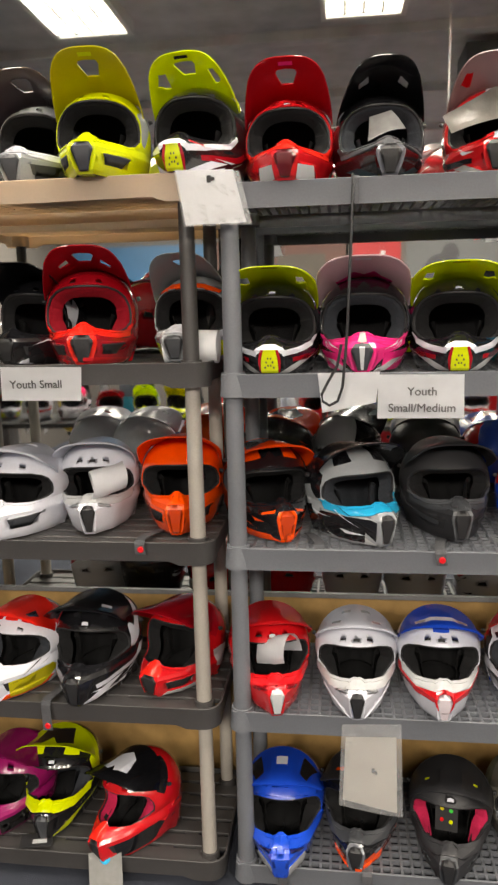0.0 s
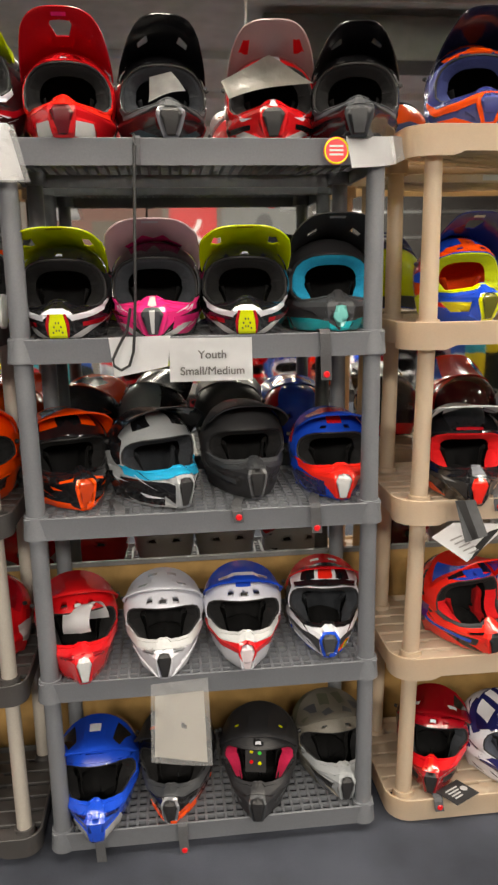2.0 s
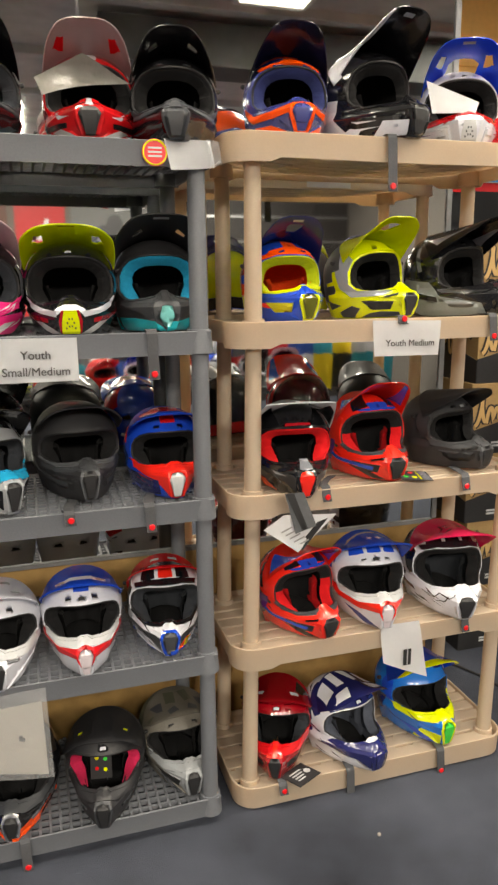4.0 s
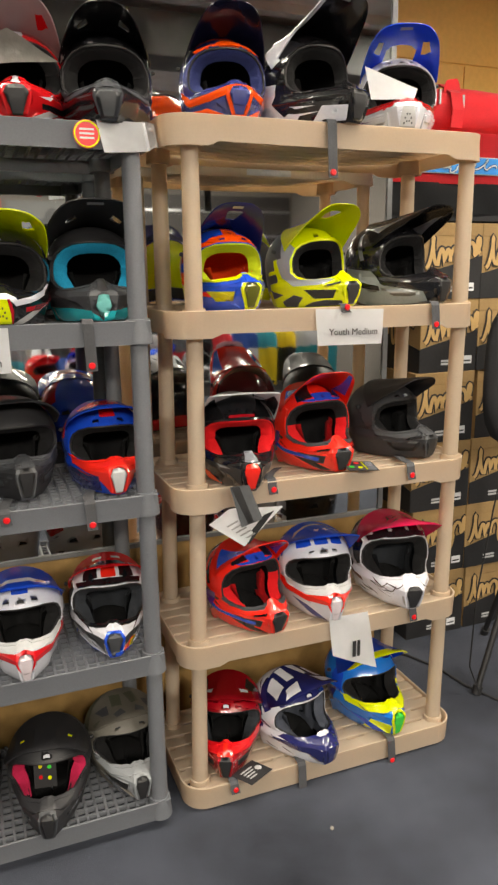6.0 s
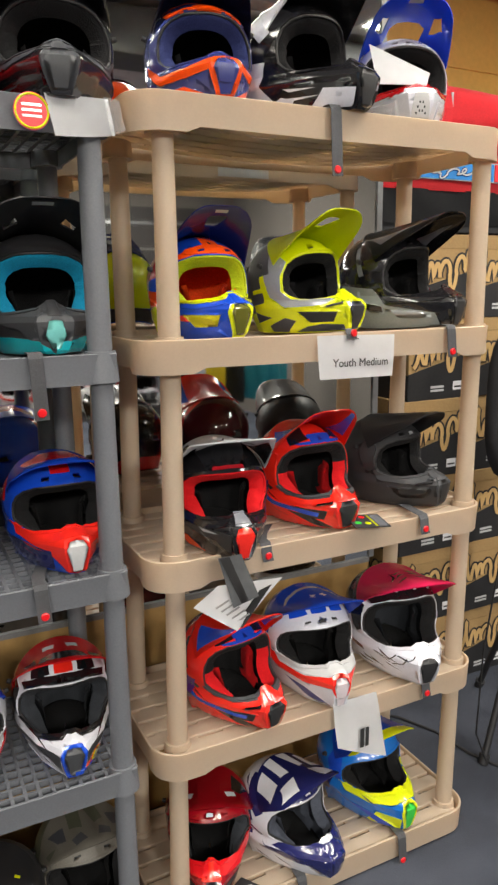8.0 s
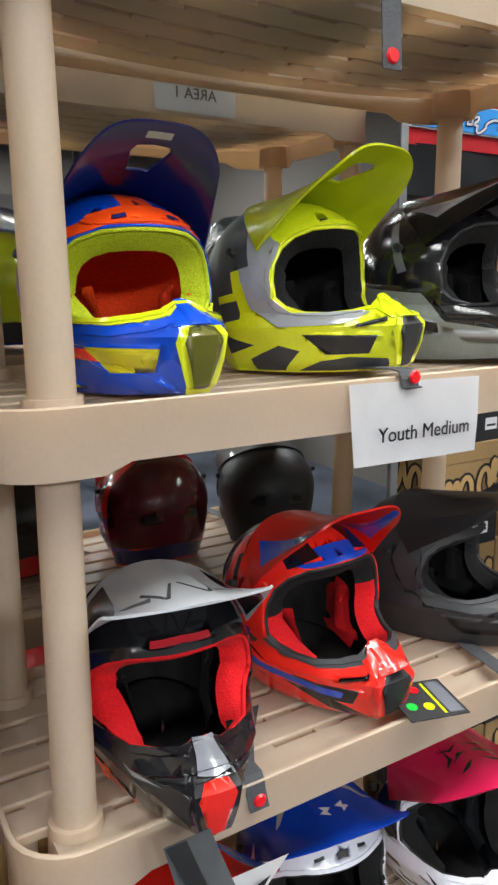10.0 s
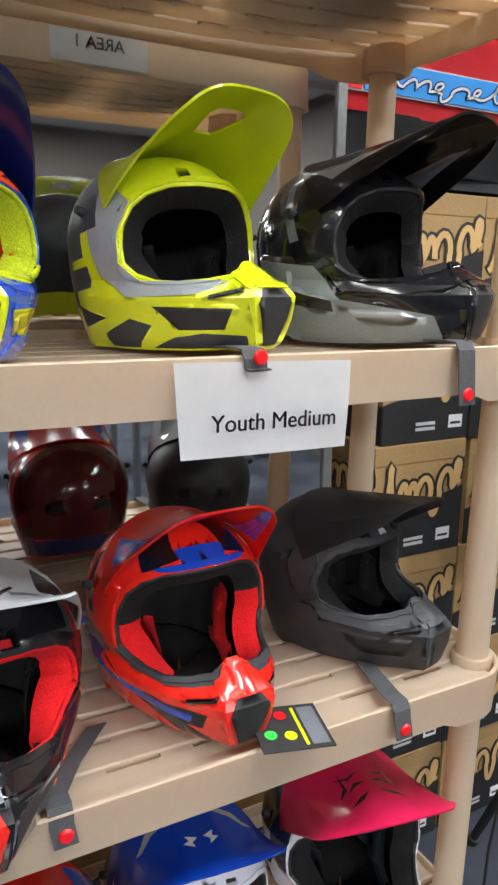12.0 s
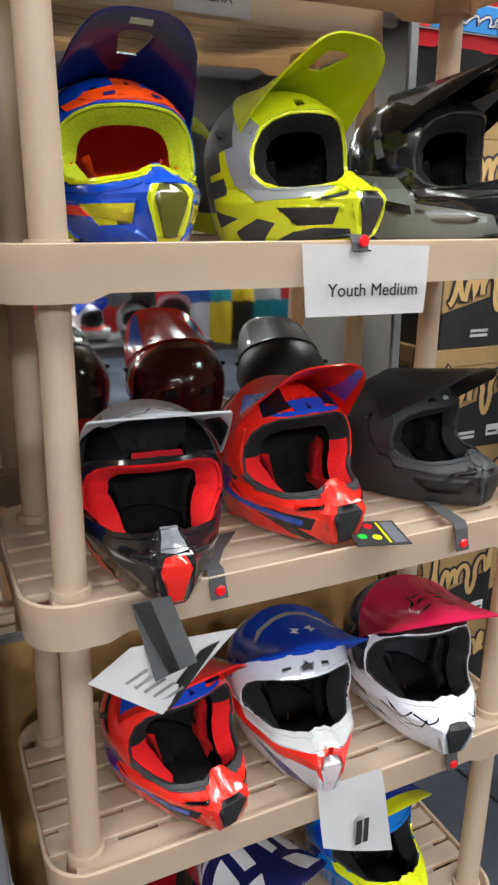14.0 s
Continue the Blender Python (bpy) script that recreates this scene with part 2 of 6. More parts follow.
def cut_sheet(us, vs, features, holes):
    """A flat sheet over us x vs in the plane, cut sharply along outlines. features: (outline, material index, height), holes: outlines taken out."""
    bm = bmesh.new()
    grid = [[bm.verts.new((u, v, 0)) for u in us] for v in vs]
    for r, s in zip(grid, grid[1:]):
        for k in range(len(us) - 1):
            bm.faces.new((r[k], r[k + 1], s[k + 1], s[k]))

    du, dv = max(b - a for a, b in zip(us, us[1:])) + 1e-4, max(b - a for a, b in zip(vs, vs[1:])) + 1e-4

    def carve(poly):
        """Cuts the faces round the outline along its edges, and gives the faces near it."""
        xs, ys = [p[0] for p in poly], [p[1] for p in poly]
        x0, x1, y0, y1 = min(xs) - du, max(xs) + du, min(ys) - dv, max(ys) + dv
        pool = {f for f in bm.faces if x0 <= f.verts[0].co.x <= x1 and y0 <= f.verts[0].co.y <= y1}
        for i in range(len(poly)):
            (x0, y0), (x1, y1) = poly[i - 1], poly[i]
            lo = (min(x0, x1) - 1e-4, min(y0, y1) - 1e-4)
            hi = (max(x0, x1) + 1e-4, max(y0, y1) + 1e-4)
            near = []
            for f in pool:
                c = f.verts[0].co
                if lo[0] - du <= c.x <= hi[0] + du and lo[1] - dv <= c.y <= hi[1] + dv:
                    near.append(f)
            geom = list({e for f in near for e in f.edges} | {v for f in near for v in f.verts}) + near
            r = bmesh.ops.bisect_plane(bm, geom=geom, dist=1e-5, plane_co=(x0, y0, 0), plane_no=(y1 - y0, x0 - x1, 0))
            pool = {f for f in pool if f.is_valid} | {f for f in r["geom"] if isinstance(f, bmesh.types.BMFace)}
            near = []
        return [f for f in pool if f.is_valid and inside(*f.calc_center_median().xy, poly)]

    for poly in holes:
        bmesh.ops.delete(bm, geom=carve(poly), context="FACES")
    for poly, mat, height in features:
        faces = carve(poly)
        for f in faces:
            f.material_index = mat
        if height and faces:
            r = bmesh.ops.extrude_face_region(bm, geom=faces)
            for g in r["geom"]:
                if isinstance(g, bmesh.types.BMVert):
                    g.co.z += height
    return bm


def both_sides(poly):
    """The outline and its mirror image across u = 0."""
    return [poly, [(-u, v) for u, v in poly][::-1]]


def closed_over(half):
    """A symmetric outline from its right half, listed from the middle line round to the middle line."""
    return half + [(-u, v) for u, v in half[::-1] if abs(u) > 1e-6]


def mesh_of(bm, mat):
    me = bpy.data.meshes.new("piece")
    bm.to_mesh(me)
    bm.free()
    me.materials.append(mat)
    return me


def piece(name, me, parent, place):
    ob = new(name, me)
    ob.parent, ob.location = parent, place
    return ob


# ---- the room ----
MIRROR_Y, MIRROR_END, MIRROR_FOOT = 2.49, 1.885, 0.675
WEST, EAST, SOUTH, NORTH = -3.2, 4.6, -4.2, 3.35

floor = part("floor", box(WEST, EAST, SOUTH, NORTH, -0.1, 0.0), carpet(), label="dark blue-grey looped carpet with bits of lint", kind="structure")
tagged(floor, category="floor")
ceiling_bm = box(WEST, EAST, SOUTH, NORTH, CEIL, CEIL + 0.1)
for k in range(7):
    add_box(ceiling_bm, WEST, EAST, -3.6 + k * 1.05, -3.52 + k * 1.05, CEIL - 0.05, CEIL + 0.01)
ceiling = part("ceiling", ceiling_bm, CEILPAINT, label="dark grey painted ceiling with shallow beams", kind="structure")
tagged(ceiling, category="ceiling")
part("wall_south", box(WEST, EAST, SOUTH - 0.12, SOUTH, 0, CEIL), BACKPAINT, label="pale painted shop wall behind the racks", kind="structure")
part("wall_west", box(WEST - 0.12, WEST, SOUTH, NORTH, 0, CEIL), BACKPAINT, label="pale painted side wall of the shop", kind="structure")
part("wall_east", box(EAST, EAST + 0.12, SOUTH, NORTH, 0, CEIL), BACKPAINT, label="pale painted side wall of the shop", kind="structure")
partition = part("wall_partition", box(WEST, MIRROR_END - 0.01, MIRROR_Y + 0.012, MIRROR_Y + 0.09, 0, CEIL), PANEL, label="brownish yellow partition wall that carries the mirror", kind="structure")
wall_north = tagged(new("wall_north"), "yellow painted concrete block wall with fine joints", "wall", kind="structure")
bm = box(MIRROR_END - 0.2, EAST, NORTH, NORTH + 0.15, 0, CEIL)
part("block_core", bm, YELLOWWALL, wall_north)
block = mesh_of(box(-0.396, 0.396, -0.006, 0.002, -0.196, 0.196, 0.003), YELLOWWALL)
for row in range(8):
    for k in range(4):
        bx, bz = 2.0 + 0.8 * k + 0.4 * (row % 2), 0.09 + 0.4 * row
        if bz < CEIL - 0.2 and bx < EAST - 0.4:
            piece("block", block, wall_north, (bx, NORTH, bz + 0.2))
part("soffit", box(MIRROR_END - 0.01, EAST, NORTH - 0.15, NORTH - 0.002, 2.80, CEIL), surface("brown_soffit", col(96, 66, 48), 0.6, grain=30, vary=0.2), wall_north, "dark brown soffit")

# the mirror with its thin metal edge
mirror = tagged(new("wall_mirror"), "tall wall mirror with a thin metal edge, behind the shelving", "mirror", kind="structure")
part("mirror_glass", box(WEST + 0.02, MIRROR_END - 0.02, MIRROR_Y, MIRROR_Y + 0.008, MIRROR_FOOT, CEIL - 0.01), MIRROR, mirror)
part("edge_strip", box(MIRROR_END - 0.02, MIRROR_END, MIRROR_Y - 0.006, MIRROR_Y + 0.1, MIRROR_FOOT, CEIL - 0.01, 0.002), surface("dull_edge", (0.22, 0.225, 0.235), 0.5, metal=0.4), mirror, "thin brushed metal edge strip")
part("foot_channel", box(WEST + 0.02, MIRROR_END - 0.02, MIRROR_Y - 0.008, MIRROR_Y + 0.008, MIRROR_FOOT - 0.014, MIRROR_FOOT), surface("dull_channel", (0.16, 0.16, 0.165), 0.5, grain=90), mirror, "thin metal channel")


def troffer():
    t = thing("ceiling_light", pose(0, 0, 0), "fluorescent ceiling troffer with a bright louvred diffuser", "ceiling light", "ceiling lights")
    bm = bmesh.new()
    for x0, x1, y0, y1 in ((-0.2, 0.2, -0.62, -0.59), (-0.2, 0.2, 0.59, 0.62), (-0.2, -0.175, -0.59, 0.59), (0.175, 0.2, -0.59, 0.59)):
        add_box(bm, x0, x1, y0, y1, -0.06, 0)
    part("frame", bm, surface("white_enamel", (0.78, 0.78, 0.76), 0.4), t)
    part("diffuser", box(-0.175, 0.175, -0.59, 0.59, -0.018, -0.012), LIT, t, "bright white diffuser")
    bm = bmesh.new()
    for k in range(23):
        add_box(bm, -0.175, 0.175, -0.570 + k * 0.0515, -0.563 + k * 0.0515, -0.052, -0.022)
    for x in (-0.088, 0.0, 0.088):
        add_box(bm, x - 0.004, x + 0.004, -0.588, 0.588, -0.0515, -0.0225)
    part("louvre", bm, surface("pale_louvre", (0.42, 0.42, 0.39), 0.4), t, "pale louvre grid")
    return t


first = troffer()
first.matrix_basis = pose(*SEEN_AND_ADDED_TROFFERS[0][:2], CEIL)
# Six of these copies only house the added, unseen lamps.
for lx, ly, watts in SEEN_AND_ADDED_TROFFERS[1:]:
    copy_thing(first, pose(lx, ly, CEIL))

duct = thing("ventilation_duct", pose(0, 0, 0), "round grey ventilation duct under the ceiling", "duct")
part("pipe", tube([(-1.9, -1.2, 2.82), (-1.75, 0.0, 2.82), (-1.62, 1.0, 2.82), (-1.52, 1.85, 2.82)], 0.12, 20), surface("duct_paint", col(150, 152, 152), 0.5, grain=20), duct, smooth=40)
beam = thing("ceiling_beam", pose(0, 0, 0), "boxed grey beam under the ceiling", "beam")
part("casing", box(0.95, 3.4, 0.2, 0.5, 2.72, CEIL - 0.052, 0.006), surface("beam_paint", col(92, 94, 96), 0.7, grain=15, vary=0.15), beam)
pole = thing("white_pole", pose(0, 0, 0), "thin white hanging pole under the ceiling", "pole")
part("rod", add_rod(bmesh.new(), (0.80, 0.98, 2.42), (0.80, 0.98, CEIL + 0.002), 0.006, sides=10), PAPER, pole)


# ---- shelving ----
def rounded(x0, x1, y0, y1, r, n=6):
    pts = []
    for cx, cy, a0 in ((x1 - r, y1 - r, 0), (x0 + r, y1 - r, 90), (x0 + r, y0 + r, 180), (x1 - r, y0 + r, 270)):
        pts += [(cx + r * math.cos(radians(a0 + 90 * k / n)), cy + r * math.sin(radians(a0 + 90 * k / n))) for k in range(n + 1)]
    return pts


def with_sides(pts, n):
    """The corner arcs of an outline, n points each, with points set in along the straight sides and a mark for how far from a corner each lies."""
    out = []
    for c in range(4):
        arc, nxt = pts[c * n:(c + 1) * n], pts[(c + 1) % 4 * n]
        out += [(x, y, 0.0) for x, y in arc]
        (xa, ya), (xb, yb) = arc[-1], nxt
        out += [(xa + (xb - xa) * q, ya + (yb - ya) * q, m) for q, m in ((0.05, 0.0), (0.085, 1.0), (0.5, 0.8), (0.915, 1.0), (0.95, 0.0))]
    return out


def lip_ring(x0, x1, y0, y1, z0, z1, r, wall=0.007, taper=0.004, notch=0.0):
    """The standing rim of a moulded shelf, slightly narrower below, with a rounded top edge."""
    bm, rings = bmesh.new(), []
    for d, z in ((taper, z0), (0.0006, z1 - 0.004), (0.0, z1 - 0.0015), (0.0015, z1), (wall - 0.0015, z1), (wall, z1 - 0.002), (wall + taper * 0.5, z0)):
        raised = notch if z == z0 else 0.0
        rings.append([bm.verts.new((x, y, z + raised * far)) for x, y, far in with_sides(rounded(x0 + d, x1 - d, y0 + d, y1 - d, max(r - d, 0.004)), 7)])
    n = len(rings[0])
    for i in range(len(rings)):
        a, b = rings[i], rings[(i + 1) % len(rings)]
        for k in range(n):
            bm.faces.new((a[k], a[(k + 1) % n], b[(k + 1) % n], b[k]))
    bmesh.ops.recalc_face_normals(bm, faces=bm.faces)
    return bm


def bent_bar(half, w, y0, y1, top, thick, sag):
    """A moulded slat along x with softened edges, hanging down by sag in the middle."""
    bm, rings, n, c = bmesh.new(), [], 12, 0.002
    low = max(top - thick, 0.002)
    for k in range(n + 1):
        x = half * (2 * k / n - 1)
        dz = -sag * (1 - (x / w) ** 2)
        rings.append([bm.verts.new((x, y, z + dz)) for y, z in ((y0, low), (y1, low), (y1, top - c), (y1 - c, top), (y0 + c, top), (y0, top - c))])
    for r, q in zip(rings, rings[1:]):
        for k in range(6):
            bm.faces.new((r[k], r[(k + 1) % 6], q[(k + 1) % 6], q[k]))
    bm.faces.new(rings[0][::-1])
    bm.faces.new(rings[-1])
    bmesh.ops.recalc_face_normals(bm, faces=bm.faces)
    return bm


def shelf_unit(label, x0, x1, y0, y1, tops, lip, radius, shelf_mats, post_mats, post_r, inset, deck, lean=(0, 0, 0, 0, 0), sag=(0, 0, 0, 0, 0)):
    """A moulded plastic shelving unit. tops: heights of the rims, from the top down. deck: 'slats' or 'grid'."""
    unit = thing("shelving_unit", pose((x0 + x1) / 2, (y0 + y1) / 2, 0), label, "shelving unit", "shelving along the mirror")
    w, d = (x1 - x0) / 2, (y1 - y0) / 2
    for i, top in enumerate(tops):
        mat, z0 = shelf_mats[i], max(top - lip, 0.0)
        shelf = part("shelf", lip_ring(-w, w, -d, d, z0, top, radius, notch=0.011 if deck == "slats" and z0 > 0.02 else 0.0), mat, unit, smooth=35)
        floor_z = top - 0.010
        if deck == "grid":
            nx, ny = 32, 14
            long_bar = mesh_of(box(-w + 0.006, w - 0.006, -0.0034, 0.0034, -0.0135, 0.0005), mat)
            deep_bar = mesh_of(box(-0.0034, 0.0034, -d + 0.006, d - 0.006, -0.014, 0), mat)
            for k in range(nx + 1):
                piece("grid_bar", deep_bar, shelf, (-w + 0.01 + (2 * w - 0.02) * k / nx, 0, floor_z))
            for k in range(ny + 1):
                piece("grid_bar", long_bar, shelf, (0, -d + 0.01 + (2 * d - 0.02) * k / ny, floor_z))
        else:
            rows, gap = 7, 0.011
            pitch = (2 * d - 0.02) / rows
            bm = bmesh.new()
            for k in range(rows):
                y = -d + 0.01 + pitch * k
                past = max(abs(y), abs(y + pitch)) - (d - radius)
                half = w - 0.008 if past <= 0 else w - radius + math.sqrt(max(radius ** 2 - past ** 2, 0)) - 0.009
                part("slat", bent_bar(half, w, y + gap / 2, y + pitch - gap / 2, floor_z, 0.012, sag[i]), mat, shelf)
                for b in range(8 if k else 0):
                    x = -w + 0.075 + (2 * w - 0.17) * b / 7 + (0.022 if k % 2 else -0.022)
                    z = floor_z - sag[i] * (1 - (x / w) ** 2)
                    add_box(bm, x - 0.021, x + 0.021, y - gap / 2 - 0.001, y + gap / 2 + 0.001, max(z - 0.013, 0.002), z - 0.003)
            part("slot_bridge", bm, mat, shelf, kind="stuff")
        for sx in (-1, 1):
            for sy in (-1, 1):
                px, py = sx * (w - inset) + lean[i], sy * (d - inset)
                bm = bmesh.new()
                add_rod(bm, (px, py, z0 + 0.002), (px, py, top + 0.003), post_r + 0.011, post_r + 0.006, 20)
                part("collar", bm, mat, shelf, smooth=40)
    for i, top in enumerate(tops[:-1]):
        for sx in (-1, 1):
            for sy in (-1, 1):
                px, py = sx * (w - inset), sy * (d - inset)
                bm = add_rod(bmesh.new(), (px + lean[i + 1], py, tops[i + 1] + 0.001), (px + lean[i], py, top - lip * 0.6), post_r, post_r * 0.92, 24)
                part("post", bm, post_mats[i], unit, smooth=40)
    return unit


TOPS_L = [1.900, 1.461, 1.005, 0.546, 0.085]
TOPS_G = [1.872, 1.431, 0.993, 0.544, 0.088]
TOPS_T = [1.908, 1.449, 0.985, 0.530, 0.078]
FRONT, BACK = 1.985, 2.405
shelf_unit("dark plastic shelving unit with pale posts and a tan top", -0.955, -0.03, FRONT, BACK, TOPS_L, 0.062, 0.05,
           [TAN, DARK, DARK, DARK, DARK], [DARK, PALE, PALE, PALE], 0.0205, 0.05, "slats")
shelf_unit("mid-grey plastic shelving unit with grid decks, full of helmets", 0.0, 0.905, FRONT, BACK, TOPS_G, 0.058, 0.012,
           [GREY] * 5, [GREY] * 4, 0.0235, 0.028, "grid")
shelf_unit("tan plastic shelving unit with slatted decks, full of helmets", 0.955, 1.89, FRONT + 0.012, BACK, TOPS_T, 0.07, 0.07,
           [TAN] * 5, [TAN] * 4, 0.0235, 0.056, "slats", (0.022, 0.022, 0.016, 0.008, 0.0), (0.024, 0.004, 0.003, 0.002, 0))


# ---- helmets ----
H_TOP, H_MID = 0.246, 0.135
STYLE = {"chin": 0.0}  # 0: a low chin bar; 1: a tall, long one


def shell_at(a, v, h=0.0):
    """A point of the helmet's outer skin: a degrees round from the front, v 0 at the rim, 1 at the widest, 2 at the crown; h metres outwards."""
    def on(a, v):
        s, c, tall = math.sin(radians(a)), math.cos(radians(a)), STYLE["chin"]
        if v <= 1:
            rim = 0.008 + 0.008 * max(0.0, c) ** 3 + 0.018 * max(0.0, -c) ** 2
            z = rim + (H_MID - rim) * (v + 0.13 * tall * np.interp(v, (0, 0.3, 0.65, 1), (0, 0.6, 1, 0)))
            f = 0.013 * tall * np.interp(v, (0, 0.5, 0.6, 0.8), (1, 1, 0.7, 0)) + np.interp(v, (0, 0.08, 0.30, 0.50, 0.58, 0.725, 0.80, 0.90, 1), (0.192, 0.202, 0.209, 0.211, 0.205, 0.160, 0.150, 0.140, 0.131))
            w = np.interp(v, (0, 0.3, 0.7, 1), (0.097, 0.110, 0.119, 0.121))
            b = np.interp(v, (0, 0.4, 1), (0.098, 0.114, 0.124))
        else:
            t = radians(90 * (v - 1))
            z, k = H_MID + (H_TOP - H_MID) * math.sin(t), max(math.cos(t), 0.0) ** 0.92
            f, w, b = 0.131 * k, 0.121 * k, 0.124 * k
        x, y = w * s, -f * c if c > 0 else -b * c
        if c > 0 and v < 1.05:
            nose = (0.84 - 0.22 * tall) * np.interp(v, (0, 0.08, 0.30, 0.50, 0.58, 0.70, 0.86, 1), (0.026, 0.031, 0.040, 0.045, 0.042, 0.030, 0.027, 0.028))
            side = w * np.interp(v, (0, 0.08, 0.30, 0.46, 0.50, 0.64, 0.85), (0.90, 0.96, 0.975, 1.03, 1.03, 0.955, 1.0))
            turn = abs((a + 180) % 360 - 180)
            f += 0.020 * max(0.0, 1 - turn / 20) * np.interp(v, (0.58, 0.70, 0.80, 0.95), (0, 1, 0.8, 0))
            at = (0, 10, 16, 40, 62, 76, 90)
            px = np.interp(turn, at, (0, 0.86 * nose, nose + 0.003, nose + (0.9 * side - nose) * 0.60, 0.9 * side, 0.975 * side, side))
            py = -np.interp(turn, at, (f, f - 0.002, f - 0.013, 0.064 + (f - 0.072) * 0.55, 0.062, 0.030, 0))
            m = min(1.0, max(0.0, (v - 0.78) / 0.27))
            m = m * m * (3 - 2 * m)
            x, y = m * x + (1 - m) * math.copysign(px, s), m * y + (1 - m) * py
        return Vector((x, y, z))

    p = on(a, v)
    if h:
        v0 = min(max(v, 0.02), 1.96)
        n = (on(a + 1.5, v0) - on(a - 1.5, v0)).cross(on(a, v0 + 0.02) - on(a, v0 - 0.02))
        p = p + n.normalized() * h
    return p


PORT = [(0, 0.785), (5, 0.78), (14, 0.70), (25, 0.66), (40, 0.64), (50, 0.645), (57, 0.695), (62, 0.80), (63.5, 0.95), (62.5, 1.11), (58, 1.25), (49, 1.35), (34, 1.42), (16, 1.445), (0, 1.45)]


def port():
    """The outline of the eye port, lower under the brow on a helmet with a tall chin bar."""
    k = 1 - 0.32 * STYLE["chin"]
    return closed_over([(u, 1 + (v - 1) * k if v > 1 else v) for u, v in PORT])


